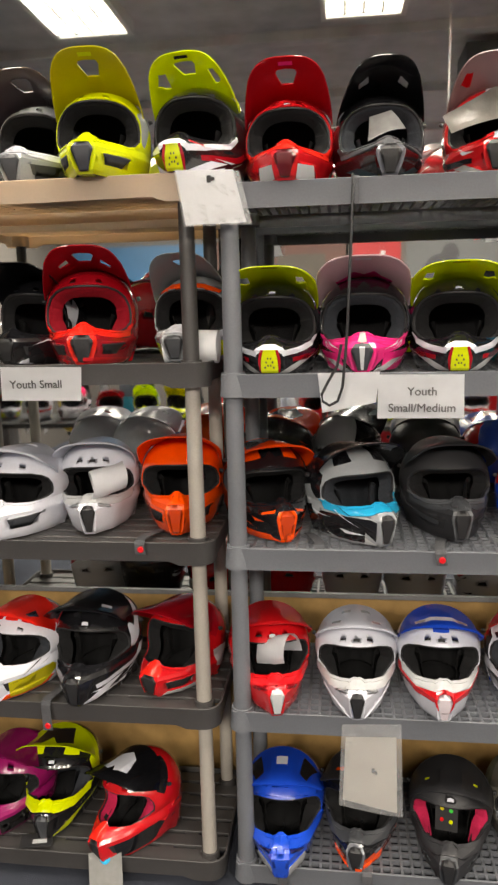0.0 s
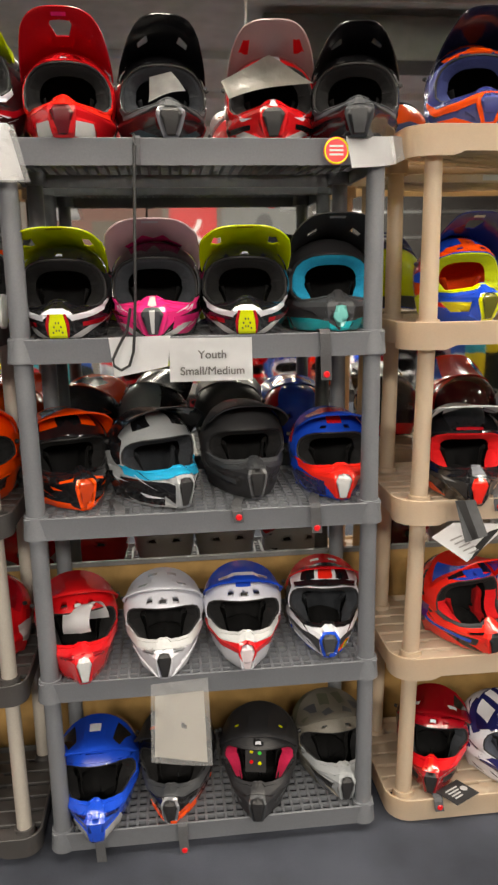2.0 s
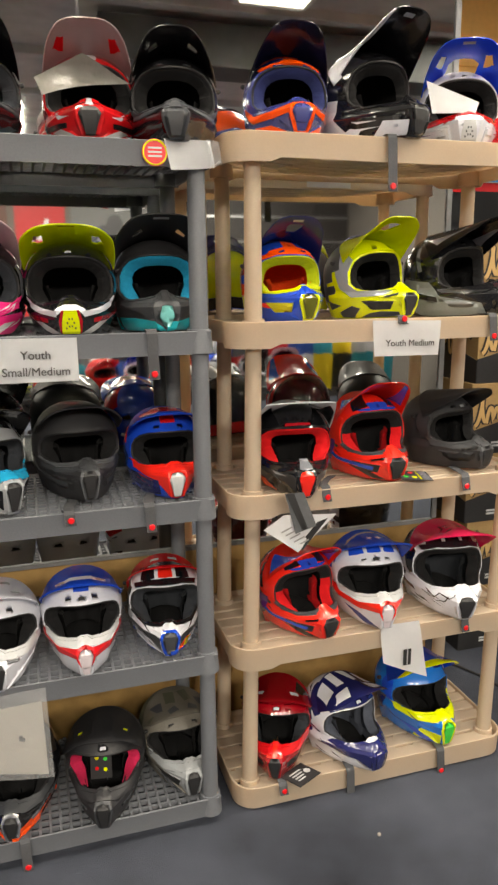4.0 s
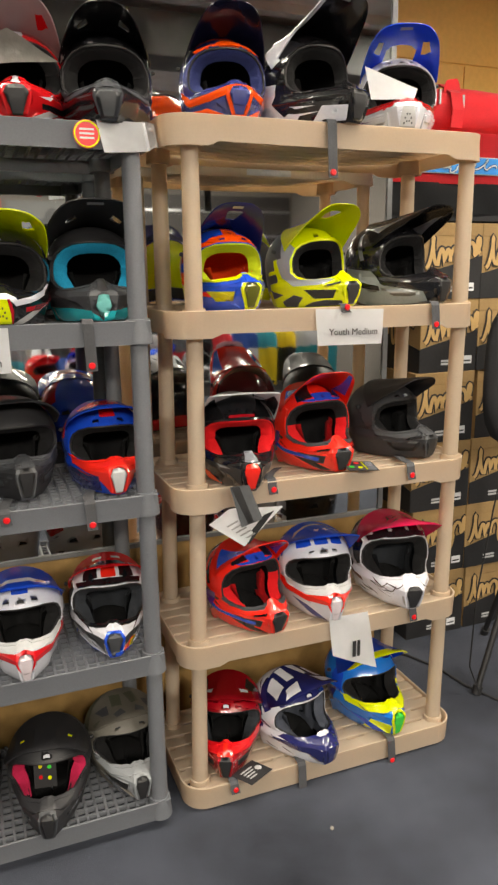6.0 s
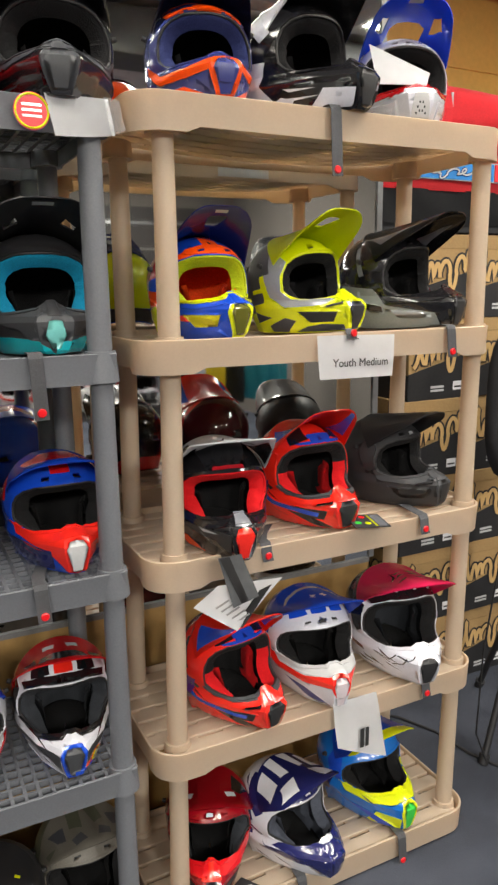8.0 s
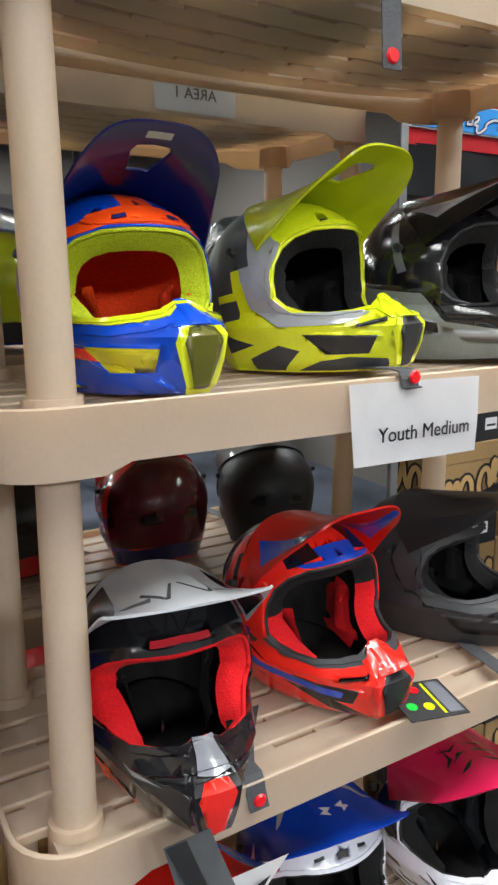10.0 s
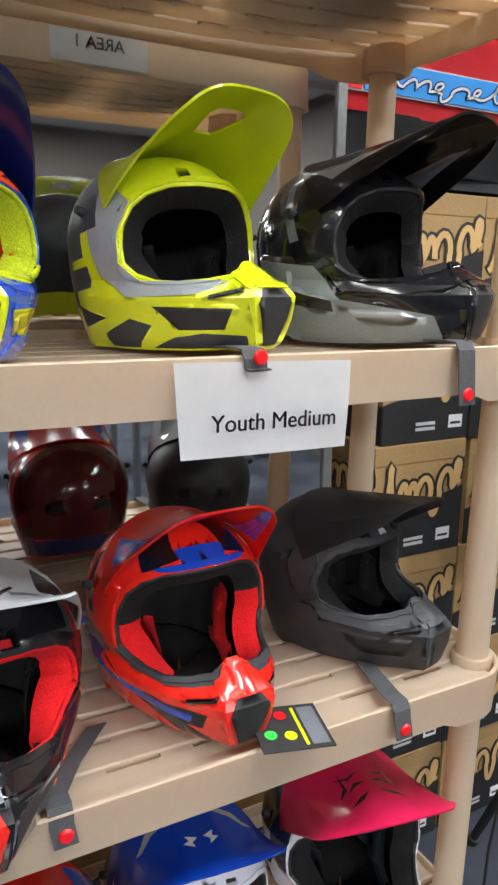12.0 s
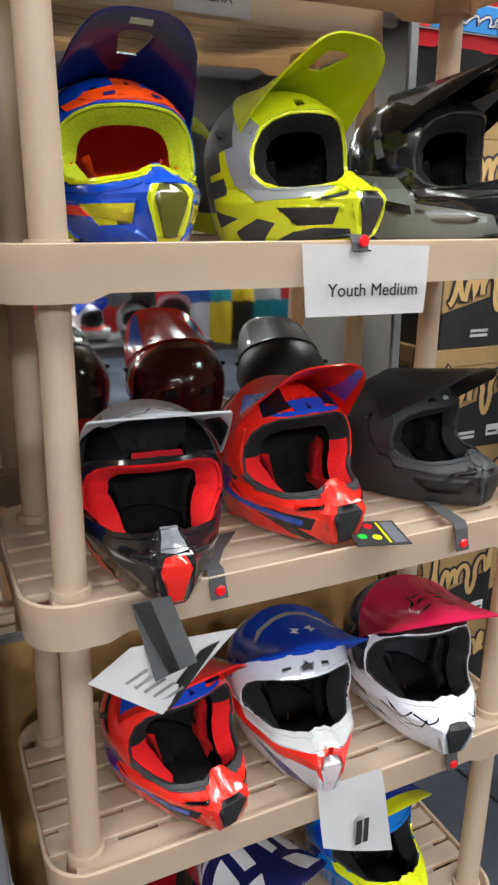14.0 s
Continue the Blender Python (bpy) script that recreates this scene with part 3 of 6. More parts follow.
SHAPES = {
    "portrim": closed_over([(0, 0.76), (5, 0.755), (13, 0.67), (25, 0.63), (40, 0.605), (53, 0.615), (61, 0.68), (65.5, 0.79), (66.5, 1.05), (61, 1.28), (49, 1.41), (32, 1.475), (0, 1.505)]),
    "lipline": closed_over([(0, 0.785), (5, 0.78), (14, 0.70), (25, 0.66), (40, 0.64), (50, 0.645), (61, 0.79), (65, 0.775), (56, 0.61), (40, 0.59), (25, 0.61), (12, 0.655), (5, 0.73), (0, 0.735)]),
    "chinvee": [(13, 0.46), (20, 0.50), (64, 0.50), (70, 0.44), (30, 0.30), (16, 0.10)],
    "noseline": closed_over([(0, 0.765), (2.6, 0.76), (3.6, 0.60), (0, 0.59)]),
    "mouthbar": closed_over([(0, 0.52), (2.0, 0.52), (1.4, 0.07), (0, 0.07)]),
    "mouthgem": closed_over([(0, 0.52), (3.6, 0.51), (6.6, 0.30), (3.0, 0.10), (0, 0.10)]),
    "noseedge": [(4.6, 0.50), (6.6, 0.50), (13.5, 0.03), (10.2, 0.03)],
    "jawflash": [(13, 0.02), (15, 0.24), (27, 0.34), (36, 0.30), (32, 0.02)],
    "jawtip": [(24, 0.02), (27, 0.30), (36, 0.30), (33, 0.02)],
    "lowband": closed_over([(0, 0.02), (0, 0.20), (12, 0.22), (40, 0.28), (94, 0.28), (94, 0.02)]),
    "sweep": [(63.5, 0.82), (55, 0.645), (40, 0.635), (18, 0.645), (36, 0.53), (60, 0.50), (78, 0.70), (87, 1.16), (82, 1.44), (68, 1.36), (58, 1.26), (64, 1.06)],
    "vee": closed_over([(0, 0.64), (10, 0.60), (36, 0.52), (60, 0.55), (84, 0.80), (88, 0.68), (62, 0.42), (36, 0.38), (12, 0.42), (7, 0.24), (0, 0.22)]),
    "crack_a": [(12, 0.62), (20, 0.52), (30, 0.56), (30.8, 0.54), (20.4, 0.495), (12.3, 0.60)],
    "crack_b": [(22, 0.55), (26, 0.42), (37, 0.36), (37.4, 0.34), (25, 0.40), (21, 0.54)],
    "crack_c": [(32, 0.57), (39, 0.44), (52, 0.49), (52.6, 0.47), (39, 0.415), (31, 0.56)],
    "flank": [(20, 0.04), (26, 0.30), (60, 0.46), (74, 0.78), (120, 0.84), (138, 0.30), (90, 0.02), (60, 0.02)],
    "flankbar": [(64, 0.34), (92, 0.42), (92, 0.54), (64, 0.45)],
    "meshvent": [(32, 0.28), (42, 0.36), (60, 0.38), (54, 0.26), (40, 0.22)],
    "cheekfin": [(44, 0.06), (62, 0.04), (80, 0.30), (60, 0.22)],
    "browstrip": closed_over([(0, 1.48), (22, 1.46), (22, 1.51), (0, 1.53)]),
    "bluebrow": closed_over([(0, 1.46), (36, 1.43), (48, 1.46), (45, 1.53), (20, 1.62), (0, 1.635)]),
    "browslot": [(20, 1.49), (36, 1.465), (37, 1.49), (21, 1.525)],
    "jawdark": [(12, 0.02), (14, 0.14), (34, 0.17), (46, 0.13), (56, 0.02)],
    "rearjaw": [(62, 0.02), (54, 0.24), (62, 0.30), (84, 0.14), (82, 0.02)],
    "chinmask": closed_over([(0, 0.715), (22, 0.68), (54, 0.645), (60, 0.55), (30, 0.40), (12, 0.06), (0, 0.02)]),
    "nosestrip": closed_over([(0, 0.78), (6, 0.77), (8, 0.60), (0, 0.59)]),
    "mouth": closed_over([(0, 0.585), (5.5, 0.57), (8.6, 0.45), (5.0, 0.06), (0, 0.05)]),
    "wband": closed_over([(0, 0.60), (5, 0.60), (13, 0.49), (30, 0.53), (54, 0.635), (63, 0.80), (68, 0.75), (58, 0.56), (32, 0.43), (12, 0.37), (6, 0.49), (0, 0.49)]),
    "noselow": closed_over([(0, 0.50), (4.5, 0.50), (10, 0.03), (0, 0.03)]),
    "dot_a": [(0.6, 0.35), (1.8, 0.35), (1.8, 0.31), (0.6, 0.31)],
    "dot_b": [(2.2, 0.27), (3.6, 0.27), (3.6, 0.23), (2.2, 0.23)],
    "dot_c": [(0.6, 0.20), (1.9, 0.20), (1.9, 0.16), (0.6, 0.16)],
    "dot_d": [(3.6, 0.16), (5.2, 0.16), (5.2, 0.12), (3.6, 0.12)],
    "jawbig": [(14, 0.04), (12, 0.30), (36, 0.34), (46, 0.06)],
    "mouthrim": closed_over([(0, 0.625), (8, 0.61), (12.5, 0.45), (8.8, 0.005), (0, 0.005)]),
    "peak": closed_over([(0, 0.785), (5.5, 0.775), (12, 0.66), (8, 0.57), (0, 0.575)]),
    "lip": closed_over([(0, 0.785), (5, 0.78), (14, 0.70), (25, 0.66), (40, 0.64), (52, 0.65), (63, 0.80), (69, 0.77), (60, 0.54), (40, 0.51), (22, 0.55), (11, 0.61), (0, 0.63)]),
    "cheekvent": [(20, 0.40), (52, 0.42), (44, 0.20), (24, 0.20)],
    "cheekslit": [(13, 0.60), (29, 0.525), (30, 0.485), (15, 0.55)],
    "rearvent": [(56, 0.34), (80, 0.26), (72, 0.10), (52, 0.12)],
    "band": closed_over([(0, 0.01), (0, 0.14), (40, 0.13), (92, 0.10), (92, 0.01)]),
    "jaw": [(14, 0.02), (30, 0.02), (58, 0.30), (40, 0.27)],
    "jawlow": [(16, 0.02), (62, 0.02), (76, 0.18), (52, 0.15), (24, 0.13)],
    "cheek": [(25, 0.40), (42, 0.42), (66, 0.47), (82, 0.30), (56, 0.05), (27, 0.05)],
    "fin": [(60, 0.06), (100, 0.04), (118, 0.44), (84, 0.56)],
    "side": [(78, 1.10), (86, 1.52), (124, 1.72), (140, 1.20), (112, 1.00)],
    "sidelow": [(74, 0.84), (112, 0.88), (150, 0.62), (120, 0.16), (86, 0.34)],
    "wedge": [(70, 1.20), (80, 1.10), (124, 1.62), (104, 1.72)],
    "crown": closed_over([(0, 1.53), (15, 1.53), (28, 1.94), (0, 1.94)]),
    "crownside": [(22, 1.52), (50, 1.42), (76, 1.78), (42, 1.90)],
    "brow": closed_over([(0, 1.45), (28, 1.44), (54, 1.34), (63, 1.4), (34, 1.54), (0, 1.58)]),
    "browpatch": closed_over([(0, 1.46), (26, 1.44), (34, 1.51), (26, 1.56), (0, 1.58)]),
    "browvent": [(17, 1.50), (26, 1.475), (26.5, 1.50), (17.5, 1.53)],
    "badge": closed_over([(0, 1.49), (5, 1.48), (5, 1.53), (0, 1.54)]),
    "back": [(128, 0.42), (180.5, 0.42), (180.5, 1.20), (138, 1.08)],
    "rear": [(104, 0.36), (180.5, 0.36), (180.5, 1.88), (130, 1.78), (108, 1.30)],
    "backlow": [(98, 0.03), (180.5, 0.03), (180.5, 0.38), (108, 0.30)],
    "backvent": [(150, 0.86), (166, 0.90), (163, 1.04), (152, 1.00)],
    "temple": [(63.5, 0.82), (73, 0.72), (86, 1.16), (80, 1.36), (64, 1.26), (64, 1.06)],
    "bar_a": [(90, 0.86), (110, 0.80), (114, 1.02), (92, 1.08)],
    "bar_b": [(87, 0.58), (107, 0.52), (110, 0.72), (88, 0.78)],
    "bar_c": [(78, 0.30), (102, 0.18), (104, 0.40)],
    "stripe": [(28, 0.34), (66, 0.44), (98, 0.68), (102, 0.61), (72, 0.35), (30, 0.25)],
    "line_a": [(70, 0.70), (96, 0.98), (99, 0.94), (74, 0.64)],
    "line_b": [(84, 1.02), (98, 1.46), (103, 1.42), (90, 1.00)],
}


def shards(mat, seed, n=7, low=True):
    """Thin painted slivers on the cheeks and flanks, alike on both sides."""
    rnd, out = random.Random(seed), []
    for k in range(n):
        if k % 2 and low or low == 2:
            a, v = rnd.uniform(20, 70), rnd.uniform(0.10, 0.46)
        else:
            a, v = rnd.uniform(84, 118), rnd.uniform(0.45, 1.45)
        la, lv, wide = rnd.uniform(12, 28), rnd.uniform(-0.05, 0.2), rnd.uniform(0.03, 0.085)
        tri = [(a, v), (a + la, v + lv + wide), (a + la * 0.8, v + lv)]
        out += [(tri, mat, 0), ([(-p, q) for p, q in tri][::-1], mat, 0)]
    return out


ONE_SIDED = {"noseedge", "chinvee", "dot_a", "dot_b", "dot_c", "dot_d", "jawdark", "rearjaw", "jawbig", "flank", "flankbar", "meshvent", "cheekfin", "browslot", "sweep", "crack_a", "crack_b", "crack_c", "cheekvent", "cheekslit", "rearvent", "jaw", "jawlow", "cheek", "fin", "side", "sidelow", "wedge", "crownside", "browvent", "back", "backlow", "backvent", "temple", "bar_a", "bar_b", "bar_c", "stripe", "rear", "line_a", "line_b"}


LOWERED = ("browstrip", "bluebrow", "browslot", "brow", "browpatch", "browvent", "badge")


def outlines(shape):
    poly = SHAPES[shape] if isinstance(shape, str) else shape
    if shape == "portrim":
        poly = [(u, 1 + (v - 1) * (1 - 0.32 * STYLE["chin"]) if v > 1 else v) for u, v in poly]
    elif shape in LOWERED:
        poly = [(u, v - 0.10 * STYLE["chin"]) for u, v in poly]
    poly = [(u / 30, v) for u, v in poly]
    return both_sides(poly) if isinstance(shape, str) and shape in ONE_SIDED else [poly]


def mapped(bm, place):
    for v in bm.verts:
        v.co = place(v.co.x, v.co.y, v.co.z)
    bmesh.ops.remove_doubles(bm, verts=bm.verts, dist=2e-4)
    bmesh.ops.recalc_face_normals(bm, faces=bm.faces)
    return bm


def rim_walls(bm, depth, keep):
    """Turns the free edges that keep(u, v) picks inwards, so that the skin shows its thickness."""
    edges = [e for e in bm.edges if len(e.link_faces) == 1 and keep(*((e.verts[0].co + e.verts[1].co) / 2).xy)]
    r = bmesh.ops.extrude_edge_only(bm, edges=edges)
    for g in r["geom"]:
        if isinstance(g, bmesh.types.BMVert):
            g.co.z -= depth
    for f in {f for g in r["geom"] if isinstance(g, bmesh.types.BMEdge) for f in g.link_faces}:
        f.material_index = 0


def make_shell(base, feats):
    mats, items = [base], []
    for shape, mat, height in [("portrim", base, 0.0022), *feats]:
        if mat not in mats:
            mats.append(mat)
        for poly in outlines(shape):
            items.append((poly, mats.index(mat), height))
    half = [5, 10, 16, 22, 28, 34, 40, 46, 51, 56, 62, 69, 76, 83, 90, 99, 108, 117, 126, 135, 144, 153, 162, 171, 180]
    us = [k / 30 for k in [-a for a in half[::-1]] + [0] + half]
    vs = [0, 0.04, 0.08, 0.19, 0.30, 0.38, 0.46, 0.50, 0.58, 0.65, 0.725, 0.80, 0.90] + [1 + k / 10 for k in range(11)]
    bm = cut_sheet(us, vs, items, [[(u / 30, v) for u, v in port()]])
    rim_walls(bm, 0.018, lambda u, v: abs(u) < 2.6 and 0.3 < v < 1.6 or v < 0.02)

    def skin(u, v, h):
        if h < -0.0021 and abs(u) < 0.36 and v < 0.6:
            p = shell_at(u * 30, v)
            return Vector((p.x * (1 + 7 * h), p.y - 2.2 * h, p.z))
        return shell_at(u * 30, v, h)

    mapped(bm, skin)
    return bm, mats


def make_liner():
    small = [(u * 1.01 / 30, 1.0 + (v - 1.0) * 1.01) for u, v in port()]
    us = [-6 + 12 * k / 36 for k in range(37)]
    vs = [0.05 + 0.95 * k / 7 for k in range(7)] + [1 + k / 7 for k in range(8)]
    bm = cut_sheet(us, vs, [], [small])
    rim_walls(bm, 0.012, lambda u, v: abs(u) < 2.6 and 0.3 < v < 1.6)
    return mapped(bm, lambda u, v, h: shell_at(u * 30, v, h - 0.019))


def make_padding(wide, side):
    """The soft band inside the eye port: over the brow (side 0), or low along one cheek (side -1 or 1)."""
    bm, rings, line = bmesh.new(), [], []
    pts = port()
    for (u0, v0), (u1, v1) in zip(pts, pts[1:] + pts[:1]):
        line += [(u0 + (u1 - u0) * k / 3, v0 + (v1 - v0) * k / 3) for k in range(3)]
    for u, v in line:
        cheek = min(1.0, max(0.0, (abs(u) - 18) / 16)) if v < 1.1 else 0.45
        ring = []
        for t, h in ((0, -0.003), (0.15, -0.0015), (0.45, -0.004), (0.8, -0.012), (1.0, -0.024), (0.99, -0.034)):
            k = 1 - t * (0.042 + wide * cheek)
            ring.append(bm.verts.new(shell_at(u * k, 1.0 + (v - 1.0) * k, h - 0.004)))
        rings.append(ring)
    for i, (r, q) in enumerate(zip(rings, rings[1:] + rings[:1])):
        if (line[i][0] * side > 26 and line[i][1] <= 1.02) if side else line[i][1] > 1.02:
            for k in range(len(r) - 1):
                bm.faces.new((r[k], r[k + 1], q[k + 1], q[k]))
    bmesh.ops.delete(bm, geom=[v for v in bm.verts if not v.link_faces], context="VERTS")
    bmesh.ops.recalc_face_normals(bm, faces=bm.faces)
    return bm


def make_neck_roll_and_block():
    """The soft neck roll, closed over the underside by an added disc against light."""
    bm, rings = bmesh.new(), []
    for i in range(36):
        ring = []
        for k, h, lift in ((0.97, -0.006, 0.004), (0.90, 0, 0.016), (0.72, 0, 0.022), (0.40, 0, 0.014), (0.03, 0, 0.008)):
            p = shell_at(10 * i, 0.03, -0.01)
            ring.append(bm.verts.new((p.x * k, (p.y + 0.02) * k - 0.02, p.z + lift)))
        rings.append(ring)
    for r, q in zip(rings, rings[1:] + rings[:1]):
        for k in range(4):
            bm.faces.new((r[k], r[k + 1], q[k + 1], q[k]))
    bmesh.ops.recalc_face_normals(bm, faces=bm.faces)
    return bm


def make_guard():
    """The plate that rises over the middle of the chin bar."""
    outline = [(u / 30, v) for u, v in closed_over([(0, 0.81), (4.5, 0.80), (14, 0.68), (12, 0.575), (0, 0.58)])]
    us, vs = [-0.48 + 0.06 * k for k in range(17)], [0.54 + 0.04 * k for k in range(10)]
    bm = cut_sheet(us, vs, [(outline, 1, 0)], [])
    bmesh.ops.delete(bm, geom=[f for f in bm.faces if f.material_index == 0], context="FACES")
    for f in bm.faces:
        f.material_index = 0
    mapped(bm, lambda u, v, h: shell_at(u * 30, v, 0.0045 if abs(u) < 0.12 else 0.002))
    bmesh.ops.solidify(bm, geom=list(bm.faces), thickness=0.004)
    return bm


def make_pad(side):
    bm = cut_sheet([k / 8 for k in range(9)], [k / 8 for k in range(9)], [], [])

    def place(s, t, h):
        bulge = 0.026 * max(0.0, math.sin(math.pi * s) * math.sin(math.pi * t))
        return shell_at(side * (54 + 38 * s - 4 * t), 0.20 + 0.80 * t, -0.048 - 0.6 * bulge)

    return mapped(bm, place)


def visor_sheet(base, long, rise, tip, feats, holes, drop=0.026, lift=0.0, crest=0.005):
    mats, items, cuts = [base], [], []
    if long < 0.085:
        lift += 0.010
        long, rise = long * 0.88, rise + 4
    for poly, mat in feats:
        if mat not in mats:
            mats.append(mat)
        for p in both_sides(poly) if min(u for u, v in poly) > 0 else [poly]:
            items.append((p, mats.index(mat), 0))
    for poly in holes:
        cuts += both_sides(poly) if min(u for u, v in poly) > 0 else [poly]
    half = [0.12, 0.24, 0.36, 0.48, 0.60, 0.70, 0.78, 0.86, 0.93, 1.0]
    bm = cut_sheet([-a for a in half[::-1]] + [0] + half, [k / 12 for k in range(12)] + [0.97, 1.0], items, cuts)
    c, r = shell_at(0, 1.50), radians(rise)

    def dome(x, y):
        return H_MID + (H_TOP - H_MID) * math.sqrt(max(0.03, 1 - (x / 0.125) ** 2 - (y / 0.136) ** 2))

    def place(s, t, h):
        x, y = 0.119 * math.sin(radians(74 * s)), 0.040 - 0.078 * s * s
        root = Vector((x, y, dome(x, y) + 0.006))
        over = Vector((0.106 * s, -0.082, dome(0.108 * s, -0.060) + 0.021))
        end = Vector((1.10 * tip * math.copysign(abs(s) ** 0.88, s), c.y - long * math.cos(r) * (1 - 0.16 * s ** 8) + 0.018 * s * s, c.z + long * math.sin(r) * (1 - 0.07 * s ** 6) - drop * abs(s) ** 3 + lift))
        q = s ** 4
        over = over * (1 - q) + (root * 0.5 + end * 0.5 + Vector((0.010 * s, 0, 0.008))) * q
        p = root * (1 - t) ** 2 + over * 2 * t * (1 - t) + end * t * t
        bead = crest * math.sin(math.pi * t) * float(np.interp(abs(s), (0, 0.24, 0.36, 0.60, 0.70, 0.86, 1), (1, 1, -0.6, -0.6, 0.9, 0.7, -1)))
        bead -= 0.004 * max(0.0, (t - 0.92) / 0.08)
        p.z += bead * math.cos(r)
        p.y -= bead * math.sin(r)
        return p

    mapped(bm, place)
    bmesh.ops.solidify(bm, geom=list(bm.faces), thickness=0.0032)
    return bm, mats


WINDOW = closed_over([(0, 0.50), (0.12, 0.50), (0.24, 0.72), (0.20, 0.77), (0, 0.78)])
SLOTS = [(0.34, 0.56), (0.56, 0.50), (0.60, 0.60), (0.40, 0.68)]
NOSTRILS = [(0.10, 0.22), (0.30, 0.20), (0.32, 0.30), (0.12, 0.33)]
SIDE_WINDOW = [(0.50, 0.40), (0.76, 0.50), (0.68, 0.72), (0.52, 0.70)]
TIPBADGE = closed_over([(0, 0.84), (0.15, 0.84), (0.15, 0.90), (0, 0.90)])


def helmet(label, x, y, z, yaw, size, base, feats=(), visor=None, liner=None, pads=None, trim=None, grille=None, long=0.12, rise=46, tip=0.1, vfeats=(), vholes=(), pitch=0.0, roll=0.0,
           strap=None, guard=None, padwide=0.06, name="motocross_helmet", drop=0.03, vlift=0.0, cheeks=None, chin=None):
    """One off-road helmet whose chin stands at x, y on a shelf at z; yaw turns the nose towards +x. strap: (x, hang, edge y, edge z) of the chin strap's loose end over the shelf's rim."""
    liner, pads, trim, visor = liner or DARKFOAM, pads or liner or DARKFOAM, trim or RUBBER, visor or base
    STYLE["chin"] = chin if chin is not None else 1.0 if long < 0.085 else 0.0
    ya = radians(yaw)
    lift = 0.03 * abs(math.sin(radians(pitch)))
    m = pose(x - 0.194 * size * math.sin(ya), y + 0.194 * size * math.cos(ya), z + lift, 0, 0, yaw) @ pose(0, 0, 0, pitch, roll, 0) @ Matrix.Scale(size, 4)
    ob = thing(name, m, label, "helmet", "helmets on the shelves")
    bm, mats = make_shell(base, feats)
    part("shell", bm, mats, ob, smooth=26)
    part("liner", make_liner(), liner, ob, "dark padded lining" if liner is DARKFOAM else "coloured padded lining", smooth=50)
    for side in (-1, 1):
        part("cheek_pad", make_pad(side), cheeks or liner, ob, smooth=60)
    ring = []
    for (u0, v0), (u1, v1) in zip(port(), port()[1:] + port()[:1]):
        ring += [shell_at(u0 + (u1 - u0) * k / 3, v0 + (v1 - v0) * k / 3, -0.003) for k in range(3)]
    part("eyeport_trim", tube(ring, 0.0034, 6, True), trim, ob, smooth=60)
    part("brow_padding", make_padding(padwide, 0), pads, ob, smooth=70)
    for side in (-1, 1):
        part("cheek_padding", make_padding(padwide, side), cheeks or pads, ob, smooth=70)
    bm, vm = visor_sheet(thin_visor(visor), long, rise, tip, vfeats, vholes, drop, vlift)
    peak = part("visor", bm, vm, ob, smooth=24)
    for a, v in ((90, 1.20), (-90, 1.20)):
        p, q = shell_at(a, v, 0.003), shell_at(a, v, 0.0125)
        part("visor_screw", add_rod(bmesh.new(), p, q, 0.0065, 0.005, 10), RUBBER, peak)
    # Its added disc keeps light and deck out of the eye port.
    part("neck_roll", make_neck_roll_and_block(), DARKFOAM, ob, smooth=60)
    if guard:
        part("nose_guard", make_guard(), guard, ob, smooth=26)
    if grille:
        bm = bmesh.new()
        for i in range(5):
            v = 0.12 + 0.09 * i
            add_rod(bm, shell_at(-13, v, -0.006), shell_at(13, v, -0.006), 0.0014, sides=6)
        for i in range(5):
            a = -10 + 5 * i
            add_rod(bm, shell_at(a, 0.08, -0.006), shell_at(a, 0.54, -0.006), 0.0014, sides=6)
        part("chin_grille", bm, grille, ob)
    if strap:
        dx, hang, edge_y, edge_z = strap
        inv = m.inverted()
        bx = dx
        pts = [(bx + 0.35 * (x - bx), edge_y + 0.13, z + 0.012), (bx + 0.12 * (x - bx), edge_y + 0.06, edge_z + 0.004), (bx, edge_y + 0.014, edge_z + 0.007)]
        pts += [(bx, edge_y - 0.003, edge_z + 0.006), (bx, edge_y - 0.009, edge_z - 0.003), (bx, edge_y - 0.010, edge_z - 0.012)]
        pts += [(bx + 0.0012 * k, edge_y - 0.010 - 0.001 * k, edge_z - 0.012 - (hang + 0.012) * k / 3) for k in (1, 2, 3)]
        bm = ribbon(pts, 0.026)
        bm.transform(inv)
        band = part("chin_strap", bm, STRAP, ob, "dark webbing chin strap hanging over the shelf")
        tipend = Vector(pts[-1])
        bm = add_rod(bmesh.new(), tipend + Vector((0, -0.0005, 0.013)), tipend + Vector((0, -0.0035, 0.013)), 0.0085, 0.0065, 16)
        bm.transform(inv)
        part("snap", bm, SNAP, band, "round red snap button", smooth=40)
    return ob


# ---- the helmets, shelf by shelf ----
YEL, YELD = gloss("fluo_yellow", 214, 226, 16), gloss("dull_yellow", 190, 180, 20)
RED, CRIM, MAROON = gloss("red", 206, 22, 30), gloss("crimson", 170, 14, 30), gloss("maroon", 92, 12, 24)
SCARLET = gloss("scarlet", 236, 40, 28)
BLK, MBLK, CHAR = gloss("black", 22, 22, 25), matt("black", 46, 46, 49), matt("charcoal", 62, 64, 68)
WHT, OFFW = gloss("white", 218, 220, 230), gloss("off_white", 196, 198, 200)
ORG, BLU, NAVY, CYAN = gloss("orange", 248, 80, 10), gloss("blue", 22, 74, 200), gloss("navy", 34, 38, 98), gloss("cyan", 22, 160, 205)
INDIGO = gloss("indigo", 58, 66, 128)
